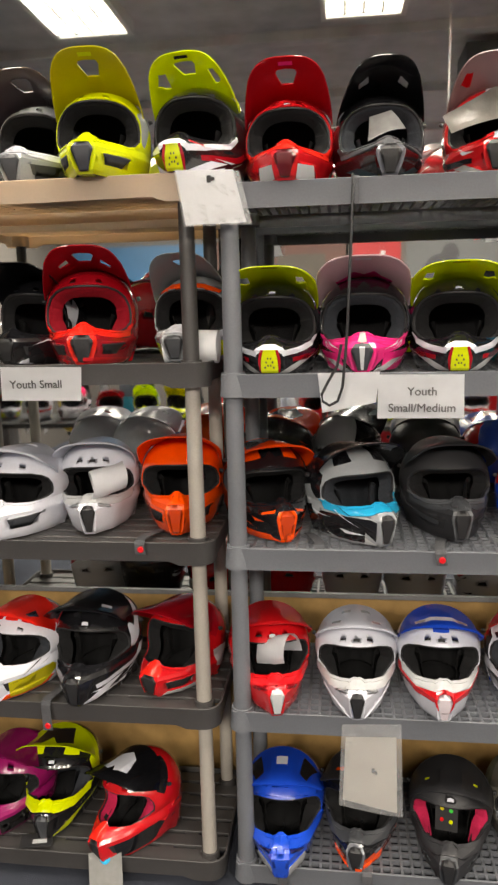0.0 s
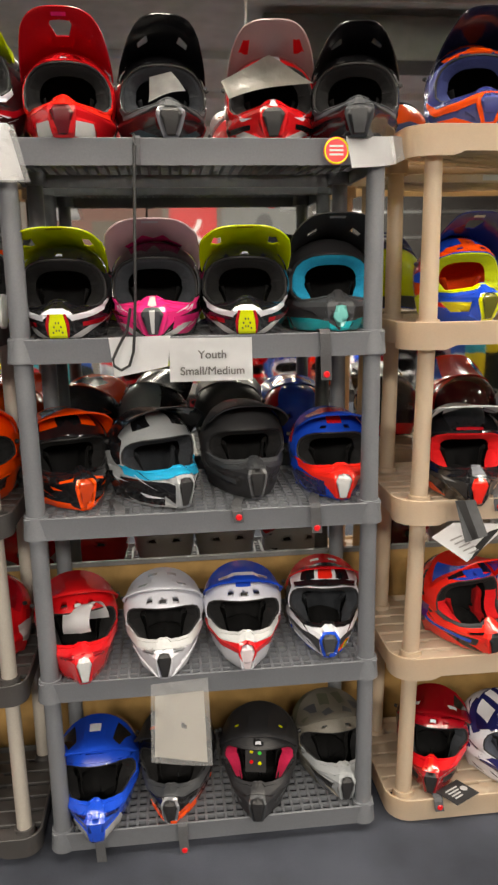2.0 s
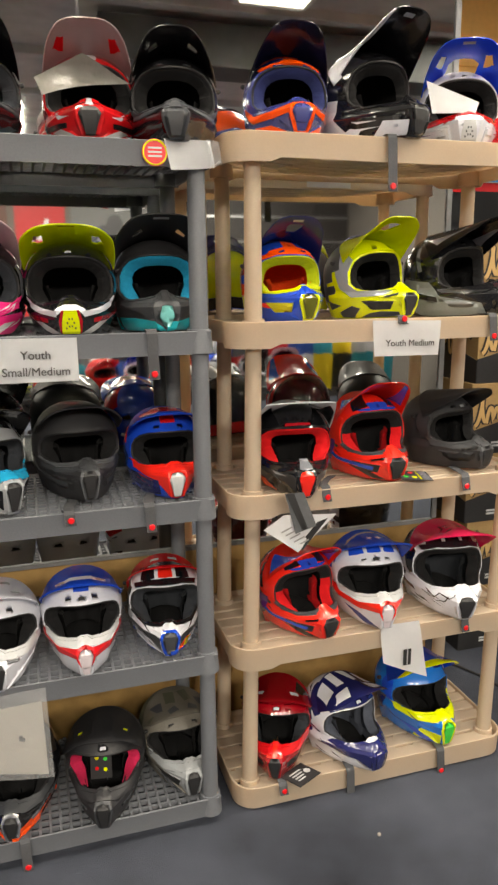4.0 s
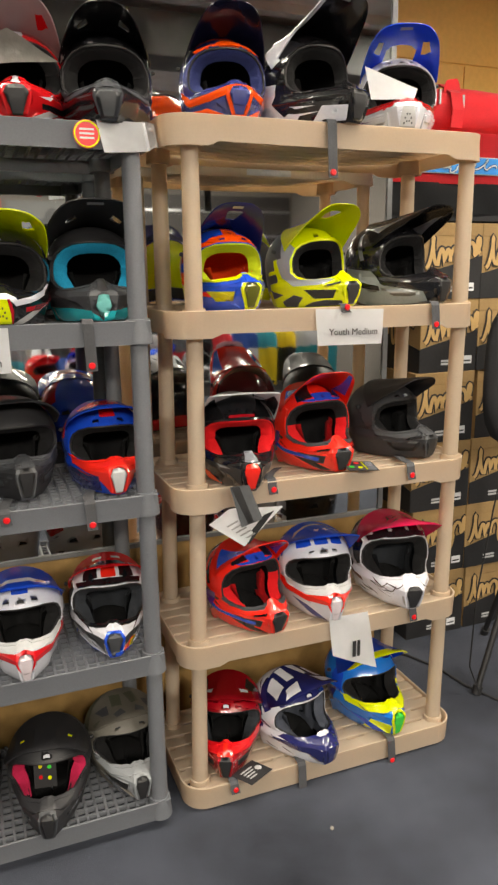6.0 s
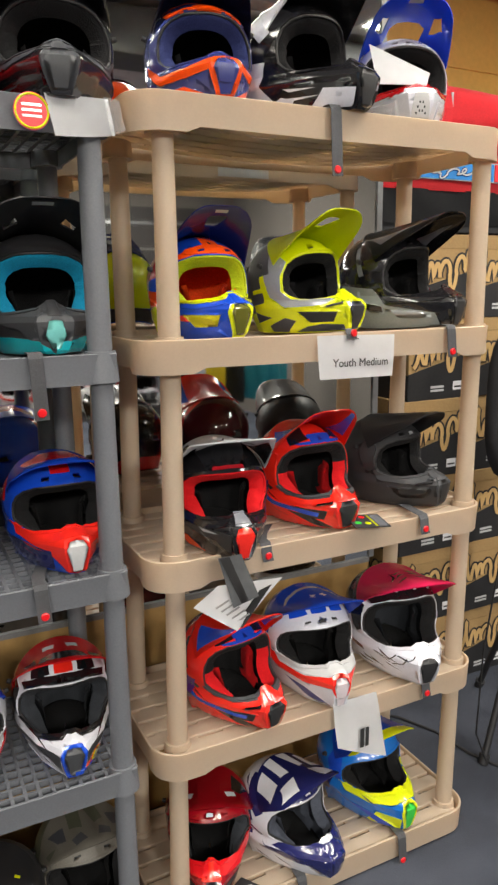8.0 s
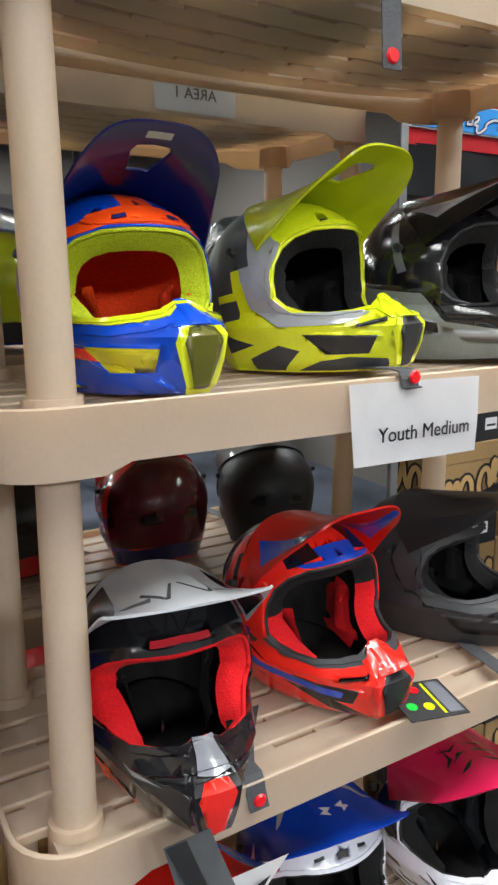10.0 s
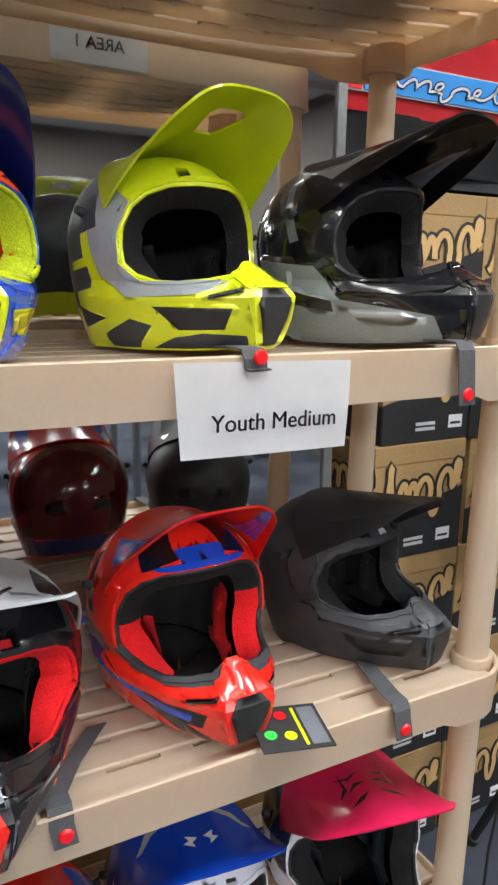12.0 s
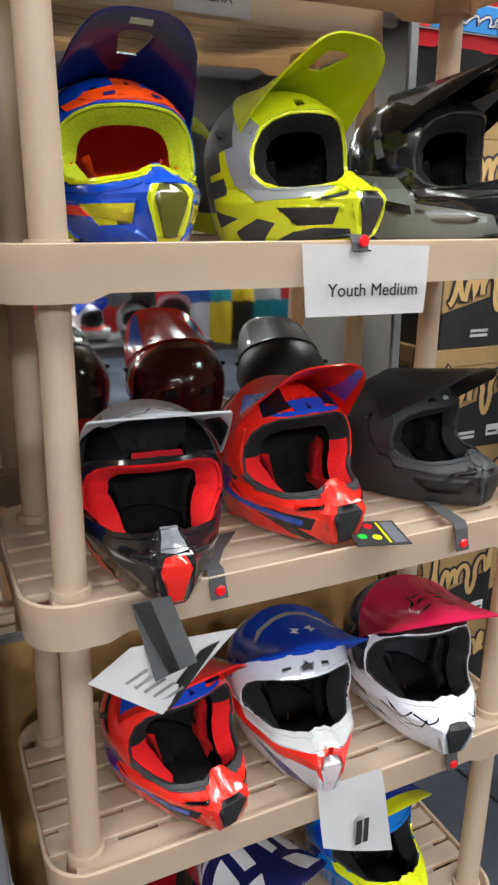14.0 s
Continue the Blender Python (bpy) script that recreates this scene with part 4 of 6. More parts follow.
TEAL, PINK, SILV, GRYG = gloss("teal", 22, 184, 196), gloss("pink", 238, 44, 128), gloss("silver", 156, 160, 164), gloss("grey", 112, 114, 122)
DEEPGREY, GREEN, PURPLE = matt("deep_grey", 52, 54, 60), gloss("green", 60, 200, 70), gloss("purple", 96, 40, 130)
SMOKE = gloss("smoked_visor", 74, 62, 66)
REDPAD, CYANPAD, ORGPAD, YELPAD, NAVYPAD, PINKPAD = woven("red_mesh_fabric", col(214, 30, 36)), woven("cyan_mesh_fabric", col(30, 150, 190)), woven("orange_mesh_fabric", col(235, 72, 26)), woven("yellow_mesh_fabric", col(190, 205, 40)), woven("navy_mesh_fabric", col(56, 64, 112)), woven("rose_mesh_fabric", col(190, 40, 80))
SEAT = 0.016


def vents(dark=None, rim=None, h=-0.010, cheek=True, brow=True):
    """The usual openings: the mouth, the cheeks and the brow."""
    dark = dark or RUBBER
    out = []
    if rim:
        out.append(("mouthrim", rim, 0.0025))
    out.append(("mouth", dark, h - 0.006))
    if cheek:
        out.append(("cheekvent", dark, -0.006))
    if brow:
        out.append(("browvent", dark, -0.004))
    return out


BACKS = [("backvent", RUBBER, -0.006)]

# shelving with the tan top: top shelf
zl = [t - SEAT for t in TOPS_L]
helmet("silver grey motocross helmet with a smoked visor on a tan shelf", -0.5, 2.02, zl[0], -4, 0.95, SILV, vents(CHAR) + [("lip", WHT, 0.002), ("cheek", DEEPGREY, 0), ("side", GRYG, 0)] + BACKS, visor=SMOKE,
       vholes=[WINDOW], long=0.112, rise=56, tip=0.08)
helmet("fluorescent yellow motocross helmet with a tall yellow visor and grey cheeks", -0.293, 1.945, zl[0], 2, 0.96, YEL, vents(DEEPGREY, YEL) + [("peak", YEL, 0.002), ("temple", SILV, 0), ("side", SILV, 0), ("backlow", DEEPGREY, 0)] + BACKS,
       visor=YELD, vholes=[WINDOW], guard=YEL, long=0.12, rise=56, tip=0.082, vfeats=[(TIPBADGE, YEL)])
helmet("black motocross helmet with fluorescent yellow visor and white nose band", -0.089, 1.980, zl[0], -10, 0.98, BLK, [("wband", WHT, 0.002), ("noseedge", CRIM, 0.0006), ("noselow", YEL, 0.001), ("dot_a", INK, 0), ("dot_b", INK, 0), ("dot_c", INK, 0), ("dot_d", INK, 0), ("cheekslit", CRIM, 0), ("jaw", WHT, 0), ("stripe", CRIM, 0), ("backlow", YEL, 0)] + shards(WHT, 1, 6) + BACKS,
       visor=YEL, vholes=[SIDE_WINDOW, WINDOW], long=0.10, rise=56, tip=0.082, vfeats=[(TIPBADGE, BLK)])
# second shelf
helmet("black and white motocross helmet on a dark plastic shelf", -0.565, 2.05, zl[1], -10, 0.95, BLK, vents() + [("jaw", WHT, 0.002), ("temple", WHT, 0), ("cheek", BLK, 0.002)] + shards(WHT, 2, 8) + BACKS, visor=BLK, long=0.11, rise=45)
helmet("deep red motocross helmet with bright red chin bar and slotted visor", -0.340, 1.987, zl[1], 11, 1.02, CRIM, vents(RUBBER, SCARLET) + [("peak", SCARLET, 0.002), ("lip", SCARLET, 0.001), ("band", RED, 0)] + shards(MAROON, 28, 6) + BACKS, pads=woven("crimson_mesh_fabric", col(140, 20, 34)),
       visor=CRIM, vholes=[WINDOW, SLOTS], guard=SCARLET, long=0.112, rise=52, tip=0.082)
helmet("silver and orange motocross helmet with a clear grey visor", -0.125, 2.06, zl[1], -8, 0.95, SILV, vents(CHAR) + [("brow", ORG, 0.002), ("temple", YEL, 0), ("lip", WHT, 0.002), ("jaw", SCARLET, 0), ("cheek", YEL, 0)] + shards(SCARLET, 3, 8) + BACKS, visor=SILV, vholes=[WINDOW], long=0.112, rise=52, tip=0.082)
# third shelf
helmet("white motocross helmet with dark lining on a dark plastic shelf", -0.61, 1.995, zl[2], -6, 0.95, WHT, vents(CHAR) + [("peak", WHT, 0.002)] + BACKS, long=0.0722, rise=30, vholes=[NOSTRILS])
helmet("plain white motocross helmet stuffed with a paper roll", -0.378, 2.060, zl[2], 9, 0.97, WHT, [("mouth", RUBBER, -0.010), ("lip", OFFW, 0.002), ("cheekslit", SILV, -0.004), ("browvent", RUBBER, -0.003), ("badge", RUBBER, 0.001)] + BACKS, long=0.0669, rise=36, vfeats=[(SLOTS, SILV)])
helmet("bright orange motocross helmet beside a pale post", -0.142, 2.063, zl[2], 6, 1.00, ORG, [("mouthrim", ORG, 0.0015), ("mouth", gloss("burnt_orange", 190, 60, 14), -0.008), ("peak", ORG, 0.002), ("cheekvent", RUBBER, -0.005)] + BACKS, guard=ORG, long=0.0722, rise=42, strap=(-0.221, 0.004, FRONT, TOPS_L[2]))
# fourth shelf
helmet("white, red and orange motocross helmet on a dark plastic shelf", -0.655, 1.985, zl[3], -10, 0.95, WHT, vents() + [("jawlow", ORG, 0.001), ("cheek", YELD, 0), ("crown", SCARLET, 0), ("crownside", RED, 0), ("side", RED, 0)] + shards(BLK, 4, 8) + BACKS, visor=SCARLET, long=0.076, rise=32, pads=GREYFOAM,
       vfeats=[(SIDE_WINDOW, BLK)])
helmet("gloss black motocross helmet with white jaw stripes", -0.42, 1.982, zl[3], -2, 1.03, BLK, [("mouth", RUBBER, -0.008), ("jaw", WHT, 0.001), ("stripe", WHT, 0), ("temple", WHT, 0), ("badge", WHT, 0.001), ("wedge", WHT, 0)] + shards(WHT, 5, 10) + BACKS, visor=BLK, long=0.076, rise=30, vfeats=[(SLOTS, WHT)],
       strap=(-0.506, 0.05, FRONT, TOPS_L[3]))
helmet("red and white motocross helmet turned aside on its shelf", -0.228, 2.045, zl[3], -22, 0.94, RED, vents() + [("peak", SCARLET, 0.002), ("jawlow", OFFW, 0.001), ("sidelow", OFFW, 0), ("wedge", CRIM, 0), ("bar_a", CRIM, 0)] + BACKS, visor=CRIM, guard=SCARLET, long=0.0874, rise=34)
# bottom shelf
helmet("magenta motocross helmet at the end of the bottom shelf", -0.74, 2.02, zl[4], -10, 0.95, gloss("magenta", 150, 24, 96), vents() + [("cheek", BLK, 0), ("side", BLK, 0)], long=0.076, rise=36)
helmet("black and fluorescent yellow motocross helmet with grey lining", -0.567, 2.041, zl[4], 3, 0.98, BLK, [("mouth", CHAR, -0.008), ("lip", YEL, 0.002), ("jaw", YEL, 0.001), ("temple", YEL, 0.001), ("brow", BLK, 0.001), ("crownside", YEL, 0), ("wedge", YEL, 0), ("badge", WHT, 0.001)] + shards(YEL, 6, 10), visor=YEL, liner=GREYFOAM, pads=GREYFOAM,
       long=0.0722, rise=44, vlift=0.008, vfeats=[(closed_over([(0, 0.2), (0.3, 0.1), (0.55, 0.6), (0.2, 0.8), (0, 0.5)]), BLK)], tip=0.098)
helmet("tipped red and black motocross helmet with a white visor crest", -0.370, 1.982, zl[4], -29, 0.95, RED, vents() + [("peak", SCARLET, 0.002), ("cheek", BLK, 0), ("fin", CRIM, 0.001), ("crown", BLK, 0), ("wedge", BLK, 0)] + shards(BLK, 7, 8), pads=PINKPAD, visor=BLK, guard=SCARLET, long=0.076, rise=28, roll=-7, pitch=4,
       vfeats=[(closed_over([(0, 0.2), (0.26, 0.3), (0.42, 0.62), (0.1, 0.7), (0, 0.6)]), WHT)])

# grey shelving: top shelf
zg = [t - SEAT for t in TOPS_G]
helmet("glossy red motocross helmet with tall visor and white jaw corners", 0.164, 1.980, zg[0], 0, 0.93, RED, [("mouthrim", RED, 0.0015), ("mouth", MAROON, -0.010), ("peak", SCARLET, 0.002), ("lip", SCARLET, 0.001), ("jawbig", OFFW, 0.001), ("browvent", RUBBER, -0.003), ("badge", OFFW, 0.001)] + BACKS,
       visor=CRIM, vholes=[WINDOW], guard=SCARLET, long=0.118, rise=56, tip=0.084, vfeats=[(TIPBADGE, PINK)])
helmet("black motocross helmet with pale chin vent and a crumpled tag", 0.398, 1.989, zg[0], 6, 0.92, BLK, [("mouthrim", GRYG, 0.0015), ("mouth", RUBBER, -0.010), ("lip", CHAR, 0.003), ("jaw", matt("petrol", 30, 52, 60), 0)] + BACKS, liner=GREYFOAM, pads=GREYFOAM, visor=BLK, guard=CHAR, long=0.112, rise=56, tip=0.074, vfeats=[(SLOTS, SILV)])
helmet("red and white motocross helmet with a bag across its opening", 0.632, 2.0, zg[0], -6, 0.95, RED, [("mouthrim", RED, 0.0015), ("mouth", RUBBER, -0.009), ("noseline", WHT, 0.002), ("jaw", OFFW, 0.001), ("stripe", BLK, 0), ("crown", WHT, 0)] + shards(WHT, 8, 8) + BACKS, visor=gloss("silver_rose", 168, 150, 152), long=0.105, rise=50, tip=0.08, grille=SILV, vfeats=[(SIDE_WINDOW, RED)])
helmet("smoky black motocross helmet with a silver chin grille", 0.821, 1.959, zg[0], -10, 0.93, BLK, [("mouthrim", DEEPGREY, 0.0015), ("mouth", CHAR, -0.006), ("lip", DEEPGREY, 0.003), ("fin", MAROON, 0)] + shards(MAROON, 9, 6) + BACKS, visor=BLK, guard=CHAR, long=0.095, rise=54, tip=0.076, vholes=[SLOTS], grille=RUBBER, drop=0.05)
# second shelf
for hx, hyaw in ((0.12, 0), (0.562, -5)):
    helmet("black motocross helmet with yellow visor, white band and yellow chin", hx, 1.99, zg[1], hyaw, 0.97, BLK, [("wband", WHT, 0.002), ("noseedge", CRIM, 0.0006), ("noselow", YEL, 0.001), ("dot_a", INK, 0), ("dot_b", INK, 0), ("dot_c", INK, 0), ("dot_d", INK, 0), ("jaw", OFFW, 0), ("stripe", CRIM, 0), ("badge", WHT, 0.001), ("backlow", YEL, 0)] + shards(WHT, 10, 6) + BACKS,
           visor=YEL, vholes=[SIDE_WINDOW], long=0.115, rise=36, vfeats=[(TIPBADGE, YELD)], drop=0.03)
helmet("pink, grey and black motocross helmet with a smoked visor", 0.339, 1.994, zg[1], -3, 0.98, BLK, [("lip", PINK, 0.002), ("chinmask", PINK, 0.001), ("cheek", PINK, 0.001), ("jaw", OFFW, 0.001), ("mouthrim", PINK, 0.0015), ("mouth", DEEPGREY, -0.006), ("mouthbar", OFFW, 0), ("noseline", OFFW, 0.002), ("temple", GRYG, 0), ("side", PINK, 0)] + shards(WHT, 11, 10) + BACKS, liner=DARKFOAM, pads=GREYFOAM,
       visor=gloss("rose_smoke", 206, 180, 186), long=0.12, rise=44, vfeats=[(closed_over([(0, 0.12), (0.5, 0.1), (0.6, 0.35), (0.2, 0.45), (0, 0.3)]), PINK), (TIPBADGE, WHT)])
helmet("black motocross helmet with cyan lining and a teal chin band", 0.798, 2.030, zg[1], -3, 1.00, MBLK, [("chinmask", CHAR, 0.002), ("mouthrim", CHAR, 0.0015), ("lowband", TEAL, 0.001), ("mouthgem", gloss("pale_teal", 120, 200, 196), -0.002), ("backlow", TEAL, 0)] + BACKS, liner=DARKFOAM, pads=CYANPAD, trim=RUBBER, padwide=0.075, visor=MBLK, guard=MBLK, long=0.125, rise=46, vholes=[SLOTS],
       vfeats=[(TIPBADGE, SILV)], grille=WHT, drop=0.045, strap=(0.75, 0.09, FRONT, TOPS_G[1]))
# third shelf
helmet("orange and black motocross helmet on the grey grid shelf", 0.144, 2.055, zg[2], 21, 1.00, BLK, [("jawlow", ORG, 0.001), ("mouthrim", ORG, 0.0015), ("mouth", gloss("burnt_orange", 190, 60, 14), -0.008), ("chinvee", BLK, 0.0), ("cheekslit", ORG, 0.002), ("band", ORG, 0.001), ("temple", CHAR, 0), ("crownside", ORG, 0), ("backlow", MAROON, 0), ("back", MAROON, 0)] + shards(ORG, 12, 9) + BACKS, visor=ORG, guard=BLK, long=0.0684, rise=32,
       vfeats=[(closed_over([(0, 0.1), (0.4, 0.05), (0.55, 0.5), (0.2, 0.62), (0, 0.45)]), BLK)], strap=(0.235, 0.006, FRONT + 0.02, TOPS_G[2]))
helmet("grey and black motocross helmet with a bright cyan chin band", 0.392, 2.031, zg[2], 26, 0.99, SILV, [("chinvee", BLK, 0.001), ("lip", CYAN, 0.003), ("mouth", RUBBER, -0.008), ("jaw", OFFW, 0.001), ("cheek", BLK, 0), ("temple", BLK, 0), ("crownside", BLK, 0), ("side", BLK, 0), ("fin", BLK, 0.001)] + shards(BLK, 13, 16) + shards(WHT, 31, 8) + BACKS, liner=GREYFOAM, pads=GREYFOAM, visor=BLK, long=0.0798, rise=40,
       vfeats=[(SIDE_WINDOW, SILV), (closed_over([(0, 0.72), (0.7, 0.72), (0.7, 0.95), (0, 0.95)]), SILV)])
helmet("plain matt black motocross helmet with an angular chin bar", 0.588, 2.079, zg[2], 5, 1.00, MBLK, [("lip", CHAR, 0.002), ("lipline", matt("graphite", 88, 90, 94), 0.001), ("mouthrim", matt("graphite", 88, 90, 94), 0.0015), ("mouth", RUBBER, -0.010), ("peak", CHAR, 0.002), ("cheekvent", RUBBER, -0.004), ("stripe", CHAR, 0.002)] + BACKS, visor=MBLK, guard=CHAR, long=0.076, rise=28, drop=0.04,
       strap=(0.528, 0.006, FRONT, TOPS_G[2]))
helmet("blue motocross helmet with a red chin and a white chin grille", 0.810, 2.032, zg[2], 0, 0.92, BLU, [("lip", SCARLET, 0.002), ("chinmask", SCARLET, 0.002), ("mouth", OFFW, -0.003), ("cheek", NAVY, 0), ("crown", RED, 0), ("side", RED, 0), ("browvent", RUBBER, -0.003)] + shards(RED, 14, 6) + BACKS, visor=BLU, chin=0.6, long=0.0684, rise=28, grille=CHAR,
       vfeats=[(closed_over([(0, 0.3), (0.6, 0.2), (0.66, 0.5), (0.2, 0.8), (0, 0.8)]), CRIM)], strap=(0.728, 0.045, FRONT, TOPS_G[2]))
# fourth shelf
helmet("red motocross helmet with a pale chin vent, stuffed with crumpled paper", 0.121, 1.986, zg[3], 11, 0.96, RED, [("mouth", OFFW, -0.004), ("lip", RED, 0.003), ("cheekslit", CRIM, -0.003), ("browvent", RUBBER, -0.003), ("badge", OFFW, 0.001)] + BACKS, liner=DARKFOAM, visor=RED, long=0.0646, rise=30)
helmet("plain white motocross helmet with a black chin vent", 0.329, 1.984, zg[3], 0, 0.94, WHT, [("mouth", RUBBER, -0.008), ("lip", OFFW, 0.003), ("cheekslit", SILV, -0.004), ("jaw", WHT, 0.003), ("browvent", RUBBER, -0.003), ("badge", RUBBER, 0.001)] + BACKS, visor=WHT, long=0.0646, rise=32, vfeats=[(SLOTS, SILV), (NOSTRILS, SILV)])
helmet("white motocross helmet with a blue visor and a red chin band", 0.547, 1.994, zg[3], -2, 0.95, WHT, [("lip", OFFW, 0.002), ("vee", RED, 0.001), ("mouth", gloss("chalk_rose", 212, 200, 206), -0.003), ("browvent", RUBBER, -0.003), ("badge", RUBBER, 0.001), ("crown", BLU, 0)] + BACKS, visor=BLU, long=0.0646, rise=32, vfeats=[(closed_over([(0, 0.55), (0.6, 0.5), (0.6, 0.66), (0, 0.7)]), WHT), (SLOTS, SILV)])
helmet("white, red and black motocross helmet with an orange and blue jaw", 0.777, 2.027, zg[3], -6, 0.93, WHT, [("brow", BLK, 0.002), ("temple", BLK, 0.001), ("lipline", BLK, 0.001), ("chinvee", CHAR, -0.002), ("jawflash", ORG, 0.001), ("jawtip", YELD, 0.0015), ("mouthrim", BLU, 0.0015), ("mouth", CHAR, -0.007), ("band", BLU, 0.0005), ("crown", SCARLET, 0), ("crownside", BLK, 0), ("side", RED, 0)] + shards(BLK, 15, 10) + BACKS, liner=GREYFOAM, pads=GREYFOAM,
       visor=RED, long=0.0722, rise=40, chin=0.6, vlift=0.006, vfeats=[(SIDE_WINDOW, BLK), (NOSTRILS, WHT), (closed_over([(0, 0.5), (0.4, 0.5), (0.5, 0.75), (0, 0.8)]), BLK)])
# bottom shelf
helmet("bright blue motocross helmet with white jaw corners", 0.128, 1.955, zg[4], 2, 1.00, BLU, [("mouth", BLU, -0.008), ("lip", BLU, 0.003), ("jawbig", OFFW, 0.001), ("peak", BLU, 0.002), ("cheekslit", NAVY, -0.004), ("brow", BLU, 0.002), ("crownside", BLK, 0)] + BACKS, visor=BLU, guard=BLU, long=0.076, rise=28,
       vfeats=[(closed_over([(0, 0.25), (0.12, 0.25), (0.12, 0.45), (0, 0.45)]), WHT), ([(0.45, 0.1), (0.8, 0.15), (0.6, 0.8), (0.42, 0.6)], BLK)], strap=(0.13, 0.09, FRONT, TOPS_G[4]))
helmet("black motocross helmet with an orange jaw behind a bagged paper", 0.328, 2.000, zg[4], -7, 0.97, BLK, [("jawbig", ORG, 0.001), ("mouthrim", GRYG, 0.0015), ("mouth", RUBBER, -0.006), ("jaw", ORG, 0.001), ("band", ORG, 0.001), ("lip", CHAR, 0.003), ("stripe", GRYG, 0), ("crown", SILV, 0)] + shards(ORG, 16, 8) + BACKS, visor=MBLK, long=0.076, rise=28, vfeats=[(SLOTS, ORG)], strap=(0.357, 0.065, FRONT, TOPS_G[4]))
helmet("matt black motocross helmet with rose red cheek pads", 0.568, 1.975, zg[4], -9, 0.97, MBLK, [("mouthrim", CHAR, 0.0015), ("mouth", RUBBER, -0.006), ("lip", MBLK, 0.002), ("stripe", BLK, 0), ("badge", WHT, 0.001)] + BACKS, liner=DARKFOAM, pads=PINKPAD, visor=MBLK, long=0.0798, rise=26, drop=0.045, vfeats=[([(0.5, 0.5), (0.6, 0.5), (0.6, 0.56), (0.5, 0.56)], YEL)])
helmet("grey camouflage motocross helmet with a silver chin bar", 0.827, 2.030, zg[4], 3, 0.95, matt("camouflage_grey", 112, 108, 100), [("lip", SILV, 0.002), ("chinmask", SILV, 0.001)] + vents(RUBBER, SILV) + [("jaw", GRYG, 0.001), ("crownside", DEEPGREY, 0), ("side", matt("olive", 70, 72, 58), 0), ("crown", matt("olive", 70, 72, 58), 0)] + shards(DEEPGREY, 17, 10) + BACKS, visor=matt("camouflage_grey", 112, 108, 100), long=0.076, rise=30,
       vfeats=[([(0.04, 0.18), (0.26, 0.10), (0.34, 0.42), (0.12, 0.52)], matt("olive", 70, 72, 58)), ([(0.42, 0.30), (0.72, 0.18), (0.66, 0.52), (0.50, 0.60)], DEEPGREY), ([(0.18, 0.60), (0.40, 0.66), (0.36, 0.84), (0.10, 0.78)], CHAR), ([(0.74, 0.60), (0.92, 0.50), (0.94, 0.80)], matt("olive", 70, 72, 58))])

# tan shelving: top shelf
zt = [t - SEAT for t in TOPS_T]
TF = FRONT + 0.012
helmet("navy and orange motocross helmet with tall visor and honeycomb chin", 1.145, 2.006, zt[0], -7, 0.93, INDIGO, [("chinmask", INDIGO, 0.001), ("vee", ORG, 0.0012), ("mouthrim", ORG, 0.0015), ("mouth", INDIGO, -0.008), ("jaw", ORG, 0.001), ("brow", ORG, 0.003), ("crown", ORG, 0), ("crownside", NAVY, 0), ("rear", ORG, 0), ("backlow", ORG, 0), ("back", INDIGO, 0), ("side", NAVY, 0)] + shards(ORG, 18, 6), liner=DARKFOAM, pads=NAVYPAD,
       padwide=0.035, visor=gloss("midnight", 26, 26, 44), long=0.112, rise=54, tip=0.072, grille=INDIGO, vfeats=[(closed_over([(0, 0.03), (0.62, 0.03), (0.5, 0.2), (0, 0.22)]), ORG)])
helmet("gloss black motocross helmet with white flanks and tall black visor", 1.452, 1.985, zt[0], 16, 1.05, BLK, vents(RUBBER, BLK) + [("peak", BLK, 0.002), ("jawbig", WHT, 0.001), ("rearjaw", WHT, 0.0005), ("fin", WHT, 0), ("sidelow", WHT, 0), ("wedge", WHT, 0), ("bar_a", BLK, 0)] + shards(WHT, 29, 4) + BACKS, visor=BLK, guard=BLK, long=0.13, rise=48, tip=0.074, vfeats=[(TIPBADGE, SILV), ([(-1.02, -0.02), (-0.50, -0.02), (-0.66, 1.02), (-1.02, 1.02)], WHT)],
       strap=(1.389, 0.11, TF, TOPS_T[0]))
helmet("white and red motocross helmet with a cut-out blue visor", 1.63, 2.02, zt[0], -22, 0.95, WHT, [("lip", RED, 0.002), ("noselow", OFFW, 0.002), ("dot_a", INK, 0), ("dot_b", INK, 0), ("dot_c", INK, 0), ("dot_d", INK, 0), ("cheekslit", RED, 0.003), ("stripe", PURPLE, 0.001), ("browvent", RUBBER, -0.003), ("badge", RUBBER, 0.001), ("cheek", WHT, 0.002)] + shards(PURPLE, 19, 8) + BACKS, visor=BLU, vholes=[closed_over([(0, 0.12), (0.34, 0.12), (0.38, 0.5), (0, 0.52)]), SIDE_WINDOW],
       long=0.112, rise=52, tip=0.085, vfeats=[(TIPBADGE, SILV)])
